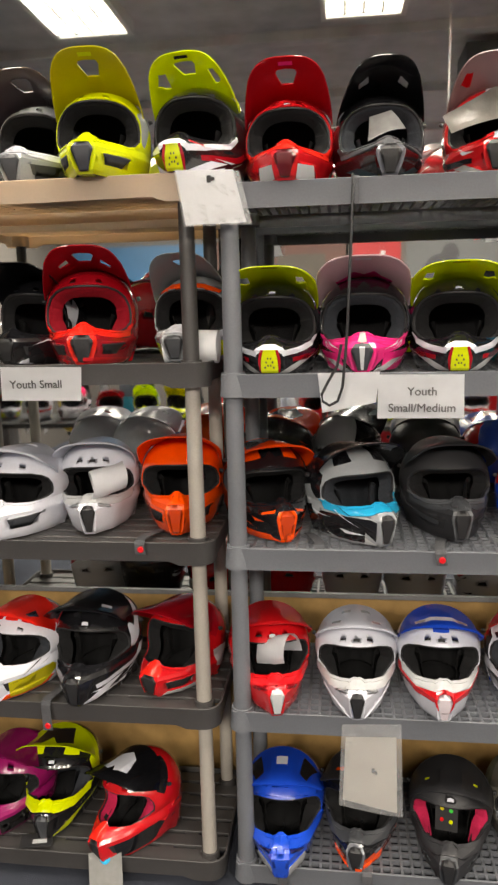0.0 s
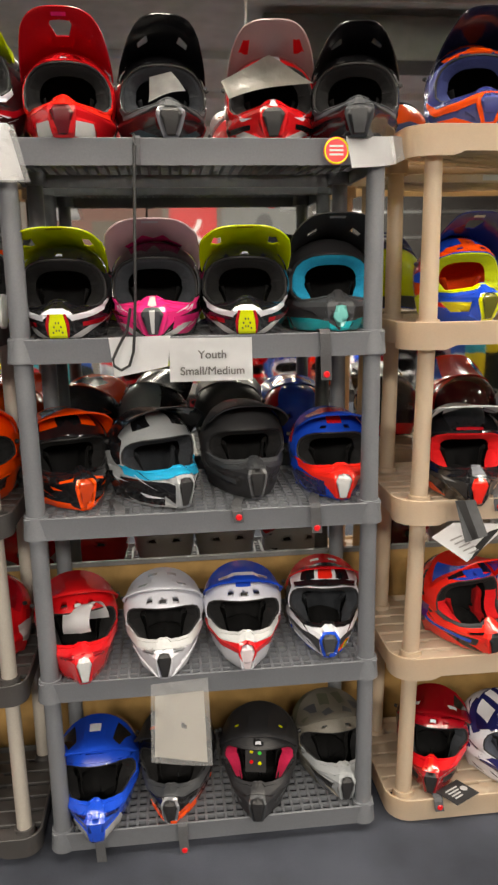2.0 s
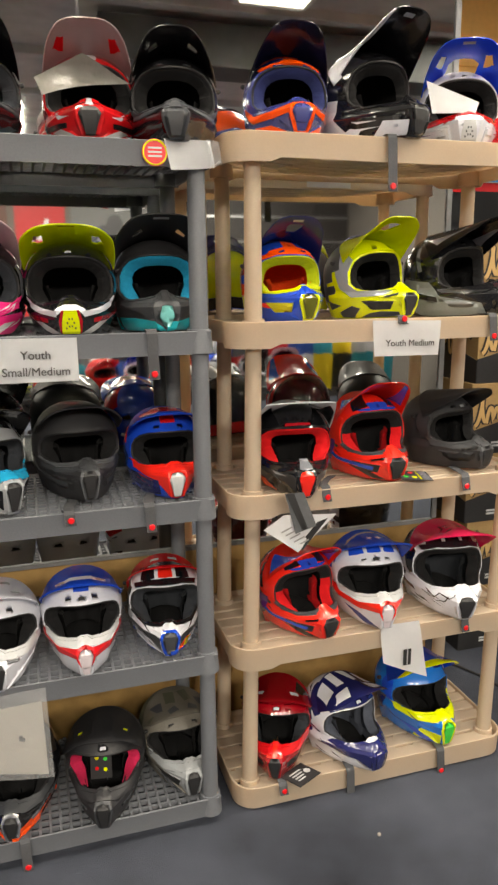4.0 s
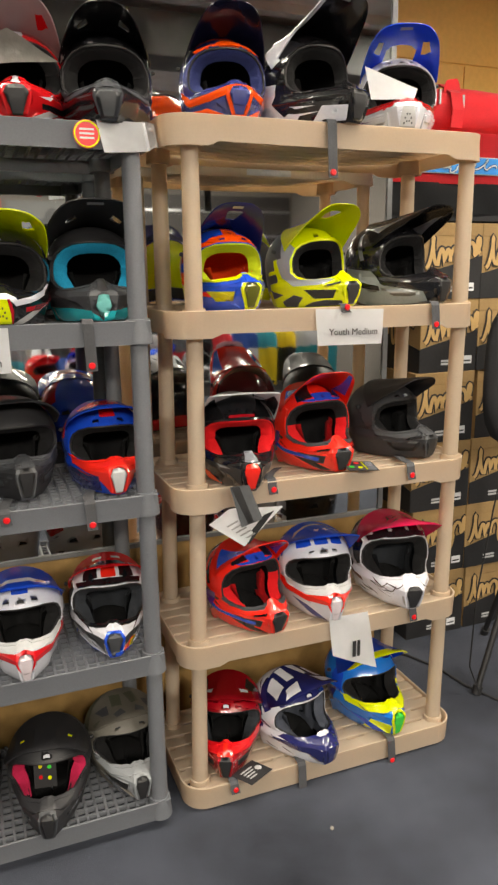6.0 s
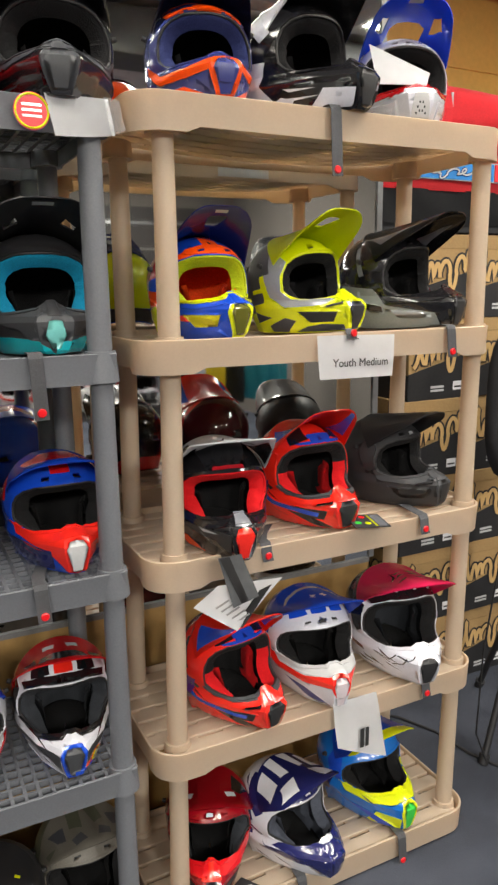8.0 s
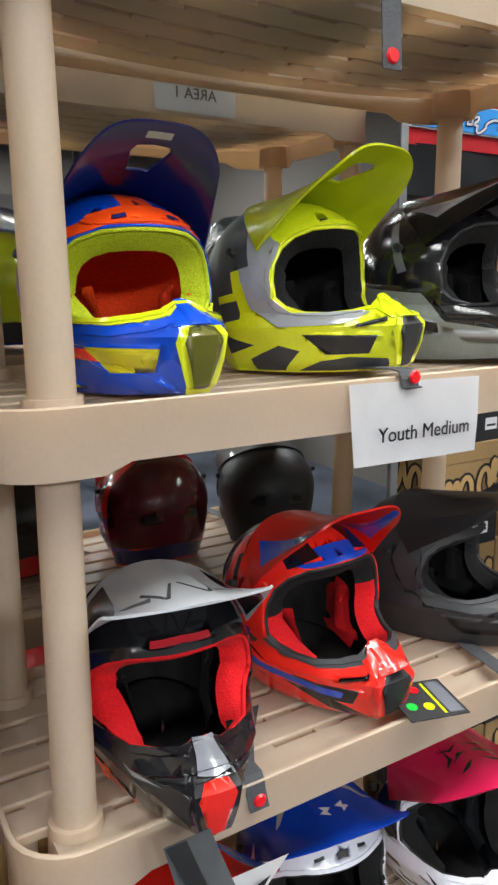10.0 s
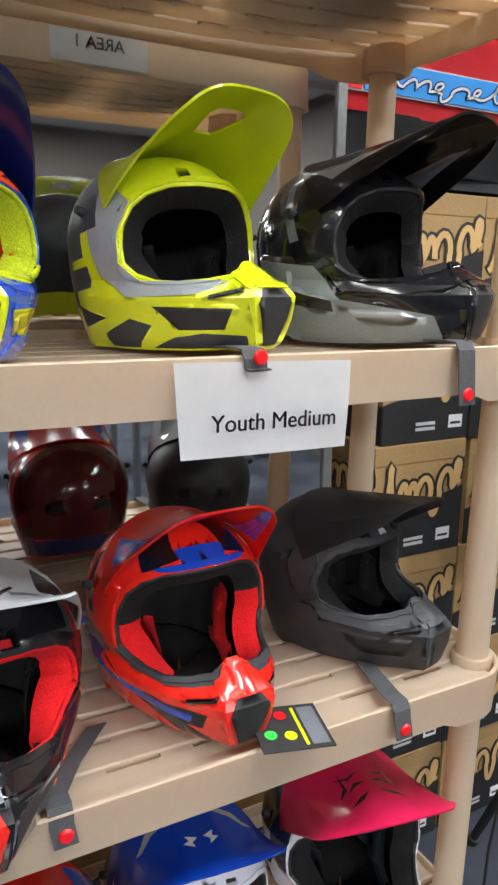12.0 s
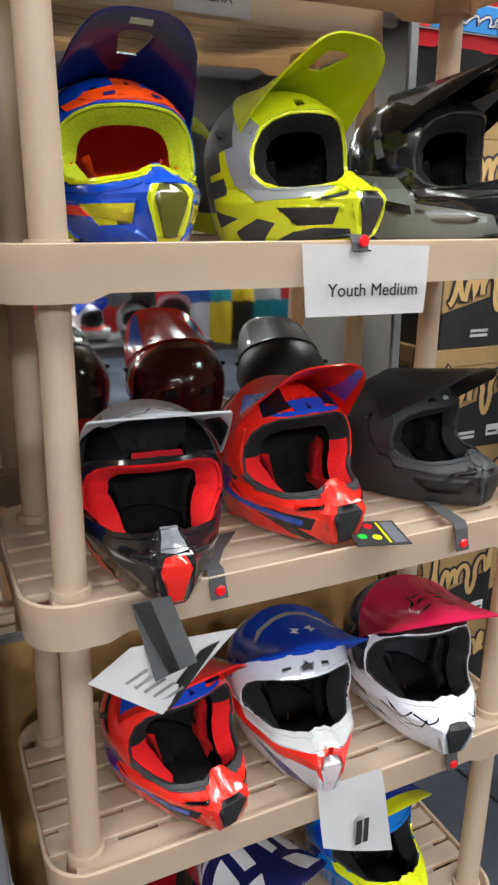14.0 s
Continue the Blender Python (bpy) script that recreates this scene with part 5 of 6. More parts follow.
# second shelf
helmet("blue, orange and yellow motocross helmet with navy visor, red lining", 1.172, 2.020, zt[1], 5, 0.92, BLU, [("lip", BLU, 0.002), ("lipline", YEL, 0.001), ("stripe", SCARLET, 0.001), ("jaw", BLU, 0.001), ("mouthrim", YEL, 0.0015), ("mouth", gloss("olive_mesh", 92, 92, 28), -0.010), ("cheekvent", YELD, -0.003), ("brow", ORG, 0.001), ("bluebrow", ORG, 0.002), ("browvent", NAVY, 0.002), ("crown", ORG, 0), ("side", CRIM, 0), ("sidelow", ORG, 0), ("fin", YEL, 0.001), ("rear", YEL, 0), ("backlow", CHAR, 0)] + shards(YEL, 20, 5),
       liner=ORGPAD, pads=YELPAD, trim=YELPAD, padwide=0.0, visor=NAVY, vholes=[WINDOW], guard=BLU, chin=0.35, vlift=0.012, long=0.100, rise=58, tip=0.079, grille=gloss("olive_grid", 112, 112, 34), vfeats=[(TIPBADGE, SILV)])
helmet("fluorescent yellow motocross helmet with black side bars and a grey temple", 1.487, 2.060, zt[1], 16, 0.96, YEL, vents(RUBBER, YEL) + [("sweep", SILV, 0.001), ("peak", YEL, 0.002), ("cheekslit", CHAR, -0.003), ("jawdark", CHAR, 0), ("rearjaw", CHAR, 0), ("bar_a", CHAR, 0), ("bar_b", CHAR, 0), ("bar_c", CHAR, 0), ("side", CHAR, 0), ("rear", CHAR, 0), ("backlow", YEL, 0)],
       visor=YEL, trim=YEL, vholes=[WINDOW], guard=YEL, long=0.122, rise=48, tip=0.082, strap=(1.437, -0.010, TF, TOPS_T[1]))
helmet("gloss black and grey motocross helmet with a long black visor", 1.775, 2.040, zt[1], 20, 1.02, BLK, vents(RUBBER, BLK, cheek=False) + [("flank", matt("slate", 134, 140, 138), 0.001), ("peak", BLK, 0.002), ("lip", BLK, 0.003), ("meshvent", SILV, -0.002), ("flankbar", BLK, 0.0004), ("line_b", GRYG, 0)] + BACKS, visor=BLK, pads=DARKFOAM, guard=BLK, long=0.125, rise=36, tip=0.076,
       vfeats=[([(0.60, 0.05), (0.86, 0.2), (0.70, 0.8), (0.58, 0.7)], GRYG)], strap=(1.724, 0.045, TF, TOPS_T[1]))
# third shelf
helmet("black motocross helmet with red cheek pads and silver visor", 1.148, 1.965, zt[2], -7, 0.97, BLK, [("mouthrim", BLK, 0.0015), ("mouth", SCARLET, -0.002), ("lip", BLK, 0.002), ("chinvee", MBLK, -0.002), ("nosestrip", GRYG, 0.003), ("cheekslit", RUBBER, -0.003), ("fin", ORG, 0.001), ("cheekfin", ORG, 0.001), ("browstrip", CRIM, 0.001), ("rear", BLK, 0), ("backlow", RED, 0)] + shards(SILV, 21, 8) + BACKS, liner=DARKFOAM, pads=REDPAD, trim=REDPAD, padwide=0.085, visor=gloss("pale_silver", 198, 201, 206), long=0.092, rise=31, tip=0.089, pitch=2, drop=0.006, vlift=0.024, chin=0.7,
       vfeats=[([(0.02, 0.50), (0.05, 0.50), (0.24, 0.80), (0.19, 0.80)], BLK), ([(0.19, 0.80), (0.24, 0.80), (0.36, 0.52), (0.33, 0.50)], BLK), ([(0.46, 0.06), (0.98, 0.06), (0.98, 0.62), (0.80, 0.80), (0.56, 0.40)], BLK), ([(0.30, 0.62), (0.62, 0.56), (0.58, 0.64), (0.34, 0.70)], CHAR)])
helmet("scarlet and blue motocross helmet with an upswept visor", 1.447, 2.02, zt[2], 3, 0.99, SCARLET, vents(RUBBER, SCARLET) + [("lipline", CHAR, 0.0005), ("peak", SCARLET, 0.002), ("cheekslit", BLK, -0.003), ("jaw", BLK, 0), ("bluebrow", BLU, 0.002), ("browslot", SCARLET, 0.003), ("stripe", BLU, 0), ("temple", SCARLET, 0.001), ("line_a", BLK, 0), ("line_b", BLK, 0), ("sidelow", PURPLE, 0), ("crownside", BLK, 0), ("rear", MAROON, 0), ("backlow", NAVY, 0)] + shards(BLK, 22, 9) + BACKS, visor=SCARLET, guard=SCARLET, cheeks=REDPAD, padwide=0.05, long=0.105, rise=56,
       vfeats=[([(0.58, 0.1), (0.9, 0.2), (0.8, 0.95), (0.62, 0.95)], BLU)], tip=0.08, strap=(1.225, 0.012, TF + 0.01, TOPS_T[2]))
helmet("matt black motocross helmet with an upswept visor, on tan slats", 1.765, 2.059, zt[2], 16, 0.94, MBLK, vents(RUBBER, CHAR) + [("lip", CHAR, 0.002), ("peak", CHAR, 0.002), ("temple", MBLK, 0.002), ("cheekslit", RUBBER, -0.003), ("badge", SILV, 0.0006)] + BACKS, visor=MBLK, guard=CHAR, long=0.105, rise=38, tip=0.082, chin=0.45, strap=(1.664, 0.018, TF, TOPS_T[2]))
# fourth shelf
helmet("scarlet and blue motocross helmet below a white leaflet", 1.238, 2.0, zt[3], 12, 0.97, SCARLET, vents(RUBBER, SCARLET) + [("lipline", CHAR, 0.0005), ("peak", SCARLET, 0.002), ("cheekslit", BLK, -0.003), ("jaw", BLK, 0), ("bluebrow", BLU, 0.002), ("browslot", SCARLET, 0.003), ("stripe", BLU, 0), ("line_a", BLK, 0), ("line_b", BLK, 0), ("sidelow", PURPLE, 0), ("crownside", BLK, 0), ("rear", MAROON, 0), ("backlow", NAVY, 0)] + shards(BLK, 22, 9) + BACKS, visor=SCARLET, guard=SCARLET, cheeks=REDPAD, padwide=0.05, long=0.10, rise=50,
       vfeats=[([(0.5, 0.1), (0.95, 0.1), (0.8, 0.95), (0.6, 0.95)], BLU)], tip=0.085)
helmet("white motocross helmet with blue visor, red stripes, on tan slats", 1.424, 2.005, zt[3], -7, 1.0, WHT, [("lip", OFFW, 0.002), ("vee", SCARLET, 0.001), ("mouth", gloss("chalk_rose", 212, 200, 206), -0.003), ("jaw", INDIGO, 0), ("browvent", RUBBER, -0.003), ("badge", RUBBER, 0.001), ("crown", BLU, 0), ("crownside", BLU, 0), ("side", BLU, 0), ("rear", WHT, 0)] + BACKS, visor=BLU, long=0.066, rise=26, tip=0.102, drop=0.014, vlift=0.012,
       vfeats=[(closed_over([(0, 0.16), (0.5, 0.20), (0.7, 0.34), (0.62, 0.34), (0.45, 0.26), (0, 0.22)]), SILV), ([(0.03, 0.52), (0.16, 0.47), (0.13, 0.53), (0.2, 0.55), (0.08, 0.62), (0.1, 0.56)], WHT)])
helmet("pink, white and black motocross helmet with a wide pink visor", 1.681, 1.981, zt[3], -10, 1.05, WHT, [("mouthrim", WHT, 0.0015), ("mouth", RUBBER, -0.008), ("crack_a", BLK, 0), ("crack_b", BLK, 0), ("crack_c", BLK, 0), ("bar_b", BLK, 0), ("temple", BLK, 0.001), ("brow", BLK, 0.002), ("flankbar", MAROON, 0), ("side", BLK, 0), ("crown", BLK, 0), ("crownside", BLK, 0), ("rear", BLK, 0)] + shards(BLK, 24, 12) + BACKS, liner=GREYFOAM, pads=DARKFOAM, visor=gloss("cerise", 222, 34, 92), long=0.094, rise=30, tip=0.100, drop=0.018, vlift=0.010, chin=0.3,
       vfeats=[([(0.02, 0.40), (0.2, 0.44), (0.34, 0.40), (0.2, 0.47)], BLK), ([(0.02, 0.52), (0.16, 0.5), (0.3, 0.60), (0.14, 0.54)], BLK), ([(0.05, 0.62), (0.2, 0.66), (0.36, 0.74), (0.18, 0.70)], BLK), ([(0.12, 0.3), (0.16, 0.46), (0.22, 0.7), (0.17, 0.5)], BLK), ([(0.26, 0.36), (0.3, 0.52), (0.42, 0.62), (0.27, 0.55)], BLK)], strap=(1.691, 0.022, TF, TOPS_T[3]))
# bottom shelf
helmet("red and black motocross helmet on the bottom tan shelf", 1.085, 2.030, zt[4], -22, 0.96, gloss("wine_red", 152, 12, 26), vents() + [("peak", SCARLET, 0.002), ("lip", RED, 0.002), ("temple", BLK, 0), ("brow", CRIM, 0.002), ("badge", WHT, 0.001), ("crown", BLK, 0)] + shards(BLK, 25, 10) + BACKS, pads=GREYFOAM, visor=gloss("wine_red", 152, 12, 26), guard=SCARLET, long=0.0722, rise=28, vfeats=[(SLOTS, WHT), ([(0.45, 0.1), (0.85, 0.15), (0.7, 0.5), (0.5, 0.45)], BLK)], strap=(1.096, 0.008, TF, TOPS_T[4]))
helmet("navy and white motocross helmet with sharp white flashes", 1.393, 1.971, zt[4], 15, 0.96, WHT, [("chinmask", NAVY, 0.001), ("chinvee", NAVY, 0.001), ("mouth", NAVY, -0.006), ("brow", NAVY, 0.002), ("line_a", NAVY, 0), ("line_b", NAVY, 0), ("bar_a", NAVY, 0), ("bar_b", NAVY, 0), ("wedge", NAVY, 0), ("crown", NAVY, 0), ("badge", WHT, 0.001)] + shards(NAVY, 26, 10) + BACKS, liner=woven("slate_mesh_fabric", (0.085, 0.095, 0.125)), pads=woven("slate_mesh_fabric", (0.085, 0.095, 0.125)), chin=0.6, visor=NAVY, long=0.076, rise=32,
       vfeats=[([(0.06, 0.02), (0.26, 0.02), (0.34, 0.36), (0.16, 0.40)], WHT), ([(0.40, 0.06), (0.74, 0.03), (0.90, 0.42), (0.52, 0.40)], WHT), ([(0.22, 0.52), (0.60, 0.50), (0.90, 0.80), (0.42, 0.84)], WHT)], strap=(1.316, 0.1, TF, TOPS_T[4]))
helmet("blue and fluorescent yellow motocross helmet with a green chin vent", 1.66, 2.021, zt[4], 5, 1.01, gloss("azure", 18, 112, 205), [("mouthrim", YEL, 0.0015), ("lip", YEL, 0.002), ("mouth", GREEN, -0.003), ("jawbig", YEL, 0.001), ("jaw", BLU, 0.001), ("temple", BLU, 0), ("sidelow", NAVY, 0), ("crownside", NAVY, 0)] + shards(NAVY, 27, 8) + BACKS, visor=BLU, long=0.076, rise=38,
       vfeats=[(closed_over([(0, 0.72), (1.02, 0.72), (1.02, 1.02), (0, 1.02)]), YEL)], strap=(1.632, 0.06, TF, TOPS_T[4]))


# ---- papers, tags and cords on the shelving ----
def sheet_of(corners, bend=0.004, n=8, seed=0):
    """A sheet of paper spanned by four corners (top left, top right, bottom right, bottom left), gently curled."""
    a, b, c, d = (Vector(p) for p in corners)
    nor = (b - a).cross(d - a).normalized()
    bm = bmesh.new()
    grid = []
    for j in range(n + 1):
        row = []
        for i in range(n + 1):
            s, t = i / n, j / n
            p = (a * (1 - s) + b * s) * (1 - t) + (d * (1 - s) + c * s) * t
            k = bend * (math.sin(3.1 * s + 1.7 * t + seed) + 0.5 * math.sin(6.3 * t + 2 * seed) * s) * t
            row.append(bm.verts.new(p + nor * k))
        grid.append(row)
    for r, q in zip(grid, grid[1:]):
        for i in range(n):
            bm.faces.new((r[i], r[i + 1], q[i + 1], q[i]))
    bmesh.ops.solidify(bm, geom=list(bm.faces), thickness=0.0006)
    return bm


def words_on(ob, text, size, x, y, z, turn=0.0, material=None, spacing=1.0):
    bm = lettering(text, size, spacing)
    bm.transform(pose(x, y, z, 0, 0, 0) @ pose(0, 0, 0, 0, turn, 0))
    return part("printed_text", bm, material or INK, ob, "black printed text")


def bars_on(ob, bars, material=None, name="print"):
    """Flat printed bars: each (x0, x1, z0, z1) at y."""
    bm = bmesh.new()
    for x0, x1, y, z0, z1 in bars:
        add_box(bm, x0, x1, y - 0.0006, y, z0, z1)
    return part(name, bm, material or INK, ob)


SF = FRONT - 0.006
GREYINK = surface("sign_ink", (0.085, 0.085, 0.09), 0.6, bump=0)
sign = thing("shelf_sign", pose(0, 0, 0), "white paper sign reading Youth Small on the dark shelf rim", "sign", "size signs")
part("paper", sheet_of([(-0.555, SF, 1.458), (-0.345, SF, 1.455), (-0.348, SF - 0.004, 1.372), (-0.556, SF - 0.004, 1.374)], 0.002), PAPER, sign, smooth=60)
words_on(sign, "Youth Small", 0.028, -0.462, SF - 0.0075, 1.413, 0, GREYINK)
sign = thing("shelf_sign", pose(0, 0, 0), "white paper sign reading Youth Small/Medium on the grey rim", "sign", "size signs")
part("paper", sheet_of([(0.375, SF, 1.427), (0.572, SF, 1.425), (0.572, SF - 0.008, 1.324), (0.374, SF - 0.008, 1.324)], 0.002), PAPER, sign, smooth=60)
words_on(sign, "Youth\nSmall/Medium", 0.0275, 0.476, SF - 0.0105, 1.367, 0.5, surface("grey_ink", (0.24, 0.24, 0.245), 0.6, bump=0), 1.22)
blank = thing("blank_paper", pose(0, 0, 0), "blank white paper taped on the grey rim", "paper")
part("paper", sheet_of([(0.234, SF - 0.001, 1.432), (0.379, SF - 0.003, 1.434), (0.370, SF - 0.010, 1.362), (0.245, SF - 0.012, 1.339)], 0.005, seed=2), PAPER, blank, smooth=60)
sign = thing("shelf_sign", pose(0, 0, 0), "white paper sign reading Youth Medium taped on the tan rim", "sign", "size signs")
part("paper", sheet_of([(1.349, TF - 0.006, 1.445), (1.556, TF - 0.008, 1.441), (1.548, TF - 0.014, 1.347), (1.354, TF - 0.012, 1.349)], 0.002, seed=1), PAPER, sign, smooth=60)
words_on(sign, "Youth Medium", 0.0248, 1.459, TF - 0.0165, 1.382, 0.8, GREYINK)
area = thing("shelf_sign", pose(0, 0, 0), "old white paper sign reading AREA 1 on the rear rim", "sign", "size signs")
part("paper", sheet_of([(1.545, BACK + 0.003, 1.904), (1.385, BACK + 0.003, 1.904), (1.385, BACK + 0.005, 1.852), (1.545, BACK + 0.005, 1.852)], 0.001), PAPER, area, smooth=60)
bm = lettering("AREA 1", 0.026)
bm.transform(pose(1.462, BACK + 0.0075, 1.882, 0, 0, 180))
part("printed_text", bm, surface("faded_ink", (0.2, 0.19, 0.17), 0.6, bump=0), area, "black printed text")

drape = thing("draped_paper", pose(0, 0, 0), "white spec sheet in a clear sleeve draped over two rims", "paper")
part("paper", sheet_of([(-0.088, SF - 0.006, 1.902), (0.046, SF - 0.006, 1.896), (0.076, SF - 0.03, 1.781), (-0.062, SF - 0.03, 1.774)], 0.008, seed=3), PAPER, drape, smooth=60)
part("sleeve", sheet_of([(-0.092, SF - 0.010, 1.902), (0.060, SF - 0.010, 1.894), (0.090, SF - 0.036, 1.776), (-0.064, SF - 0.036, 1.770)], 0.008, seed=3), FILM, drape, "clear plastic sleeve", smooth=60)
part("fold", sheet_of([(-0.085, SF + 0.08, TOPS_L[0] + 0.0025), (0.045, SF + 0.08, TOPS_L[0] - 0.001), (0.046, SF - 0.006, 1.898), (-0.088, SF - 0.006, 1.903)], 0.0), PAPER, drape, smooth=60)
bars_on(drape, [(-0.012, -0.002, SF - 0.028, 1.868, 1.884), (-0.003, 0.006, SF - 0.028, 1.872, 1.880)])
flag = thing("taped_paper", pose(0, 0, 0), "white paper taped over the grey rim beside a red round sticker", "paper")
part("paper", sheet_of([(0.795, SF - 0.004, 1.874), (0.905, SF - 0.004, 1.874), (0.915, SF - 0.014, 1.815), (0.806, SF - 0.018, 1.803)], 0.006, seed=4), PAPER, flag, smooth=60)
part("tape", sheet_of([(0.895, SF - 0.010, 1.876), (0.925, SF - 0.008, 1.872), (0.93, SF - 0.018, 1.822), (0.905, SF - 0.018, 1.812)], 0.006, seed=5), FILM, flag, "clear tape", smooth=60)
badge = thing("round_tag", pose(0.772, SF - 0.008, 1.842), "red round hang tag with a yellow ring on the grey rim", "tag")
part("disc", add_rod(bmesh.new(), (0, 0, 0), (0, -0.002, 0), 0.030, sides=28), SNAP, badge)
bm = tube([(0.027 * math.cos(k * math.tau / 28), -0.0022, 0.027 * math.sin(k * math.tau / 28)) for k in range(28)], 0.0018, 6, True)
part("ring", bm, YEL, badge, "yellow printed ring")
bars_on(badge, [(-0.016, 0.016, -0.0021, -0.004 + dz, dz) for dz in (0.012, 0.003, -0.006)], OFFW)

bag = thing("bagged_paper", pose(0, 0, 0), "folded spec sheet in a clear bag hanging from the grey rim", "paper")
part("paper", sheet_of([(0.300, SF - 0.006, 0.495), (0.428, SF - 0.006, 0.500), (0.432, SF - 0.012, 0.290), (0.292, SF - 0.012, 0.316)], 0.003), surface("ivory_paper", col(222, 216, 204), 0.75, vary=0.04), bag, smooth=60)
part("bag", sheet_of([(0.290, SF - 0.010, 0.532), (0.440, SF - 0.010, 0.540), (0.446, SF - 0.017, 0.280), (0.282, SF - 0.017, 0.304)], 0.005, 10, seed=1), FILM, bag, "clear plastic bag", smooth=60)
bars_on(bag, [(0.366, 0.374, SF - 0.013, 0.400, 0.414), (0.374, 0.380, SF - 0.013, 0.396, 0.408)])

note = thing("folded_paper", pose(0, 0, 0), "folded white paper bag hanging from the tan shelf rim", "paper")
part("paper", sheet_of([(1.402, TF - 0.008, 0.548), (1.532, TF - 0.008, 0.545), (1.560, TF - 0.022, 0.360), (1.408, TF - 0.020, 0.432)], 0.006, seed=2), PAPER, note, smooth=60)
bars_on(note, [(1.470, 1.482, TF - 0.030, 0.418, 0.470), (1.486, 1.496, TF - 0.030, 0.418, 0.470)])
cup = thing("paper_roll", pose(-0.09, 2.10, TOPS_L[1] - 0.012), "loose roll of white paper standing by the post", "paper")
bm = tube([(-0.07, 0, 0.045), (-0.03, 0, 0.047), (0.03, 0, 0.045), (0.068, 0, 0.044)], 0.042, 24)
part("roll", bm, PAPER, cup, smooth=50)

# tags on the tan shelving
tag = thing("hang_tag", pose(1.503, 2.005, TOPS_T[2] + 0.012, 4, 3, -12), "black card hang tag with coloured dots lying on the tan shelf", "tag", "hang tags")
part("card", box(-0.045, 0.045, -0.04, 0.04, -0.001, 0.001, 0.0006), INK, tag)
for dx, dy, mat in ((-0.03, 0.018, RED), (-0.006, 0.022, SNAP), (-0.028, -0.012, GREEN), (-0.004, -0.016, YEL)):
    part("dot", add_rod(bmesh.new(), (dx, dy, 0.001), (dx, dy, 0.0018), 0.0078, sides=16), mat, tag)
part("stripe", box(0.010, 0.014, -0.034, 0.034, 0.001, 0.0016), YEL, tag)
part("panel", box(0.018, 0.040, -0.034, 0.034, 0.001, 0.0015), GRYG, tag)
tag = thing("hang_tag", pose(1.158, 2.005, TOPS_T[4] + 0.009, -4, 4, 30), "black card hang tag with white print on the bottom tan shelf", "tag", "hang tags")
part("card", box(-0.05, 0.05, -0.04, 0.04, -0.001, 0.001, 0.0006), INK, tag)
for dy in (-0.02, -0.008, 0.004, 0.016):
    part("print", box(-0.03, 0.012 + dy * 0.5, dy, dy + 0.005, 0.001, 0.0016), OFFW, tag)
part("seal", add_rod(bmesh.new(), (0.03, 0.0, 0.001), (0.03, 0.0, 0.0017), 0.011, sides=18), OFFW, tag)
tag = thing("hang_tag", pose(1.115, 1.925, 0.955), "grey strip tag with a white leaflet under a helmet's chin", "tag", "hang tags")
part("strip", sheet_of([(-0.032, 0.02, 0.045), (0.022, 0.02, 0.045), (0.045, -0.012, -0.042), (-0.012, -0.012, -0.058)], 0.003), surface("grey_card", col(92, 94, 98), 0.5), tag, smooth=60)
part("leaflet", sheet_of([(-0.04, 0.004, -0.008), (0.115, 0.010, -0.022), (-0.005, -0.006, -0.112), (-0.098, -0.004, -0.042)], 0.004), PAPER, tag, "white folded leaflet", smooth=60)
part("strip_print", sheet_of([(-0.030, 0.0185, 0.044), (-0.006, 0.0185, 0.044), (0.020, -0.0135, -0.046), (0.006, -0.0135, -0.050)], 0.003), INK, tag, "black printed half")
for k in range(5):
    bx, bz = -0.052 + 0.012 * k, -0.050 - 0.010 * k
    part("print_bar", sheet_of([(bx, -0.0075, bz), (bx + 0.030, -0.0065, bz + 0.012), (bx + 0.032, -0.0065, bz + 0.008), (bx + 0.002, -0.0075, bz - 0.004)], 0), surface("pale_ink", (0.36, 0.36, 0.37)), tag)
part("dark_edge", sheet_of([(0.055, 0.001, -0.036), (0.085, 0.001, -0.028), (0.008, -0.008, -0.108), (-0.008, -0.008, -0.098)], 0.002), INK, tag, "black printed edge", smooth=60)
tag = thing("hang_tag", pose(-0.36, 1.955, 0.075, 62, 0, 18), "grey card tag with a blue seal at the bottom dark shelf", "tag", "hang tags")
part("card", box(-0.045, 0.045, -0.06, 0.04, -0.001, 0.001, 0.0006), surface("pale_card", col(122, 122, 120), 0.6), tag)
part("seal", add_rod(bmesh.new(), (0.0, 0.02, 0.001), (0.0, 0.02, 0.0018), 0.014, sides=20), CYAN, tag)
tag = thing("hang_tag", pose(-0.585, 2.015, TOPS_L[4] + 0.006, 0, 3, 15), "black card hang tag with white print on the dark bottom shelf", "tag", "hang tags")
part("card", box(-0.045, 0.045, -0.025, 0.03, -0.001, 0.001, 0.0006), INK, tag)
part("print", box(-0.01, 0.03, -0.012, 0.004, 0.001, 0.0016), OFFW, tag)

cord = thing("black_cord", pose(0, 0, 0), "thin black cord hanging from the grey top rim in a loop", "cord")
pts = [(0.316, 2.02, TOPS_G[0] + 0.004), (0.316, SF - 0.002, TOPS_G[0] + 0.004), (0.316, SF - 0.012, TOPS_G[0] - 0.02), (0.308, SF - 0.03, 1.65), (0.304, SF - 0.03, 1.55), (0.298, SF - 0.026, 1.46), (0.292, SF - 0.024, 1.40),
       (0.281, SF - 0.024, 1.368), (0.262, SF - 0.024, 1.358), (0.246, SF - 0.024, 1.368), (0.244, SF - 0.024, 1.384), (0.258, SF - 0.024, 1.412), (0.280, SF - 0.026, 1.45), (0.290, SF - 0.029, 1.50)]
part("cord", tube(pts, 0.0035, 8), RUBBER, cord, smooth=60)
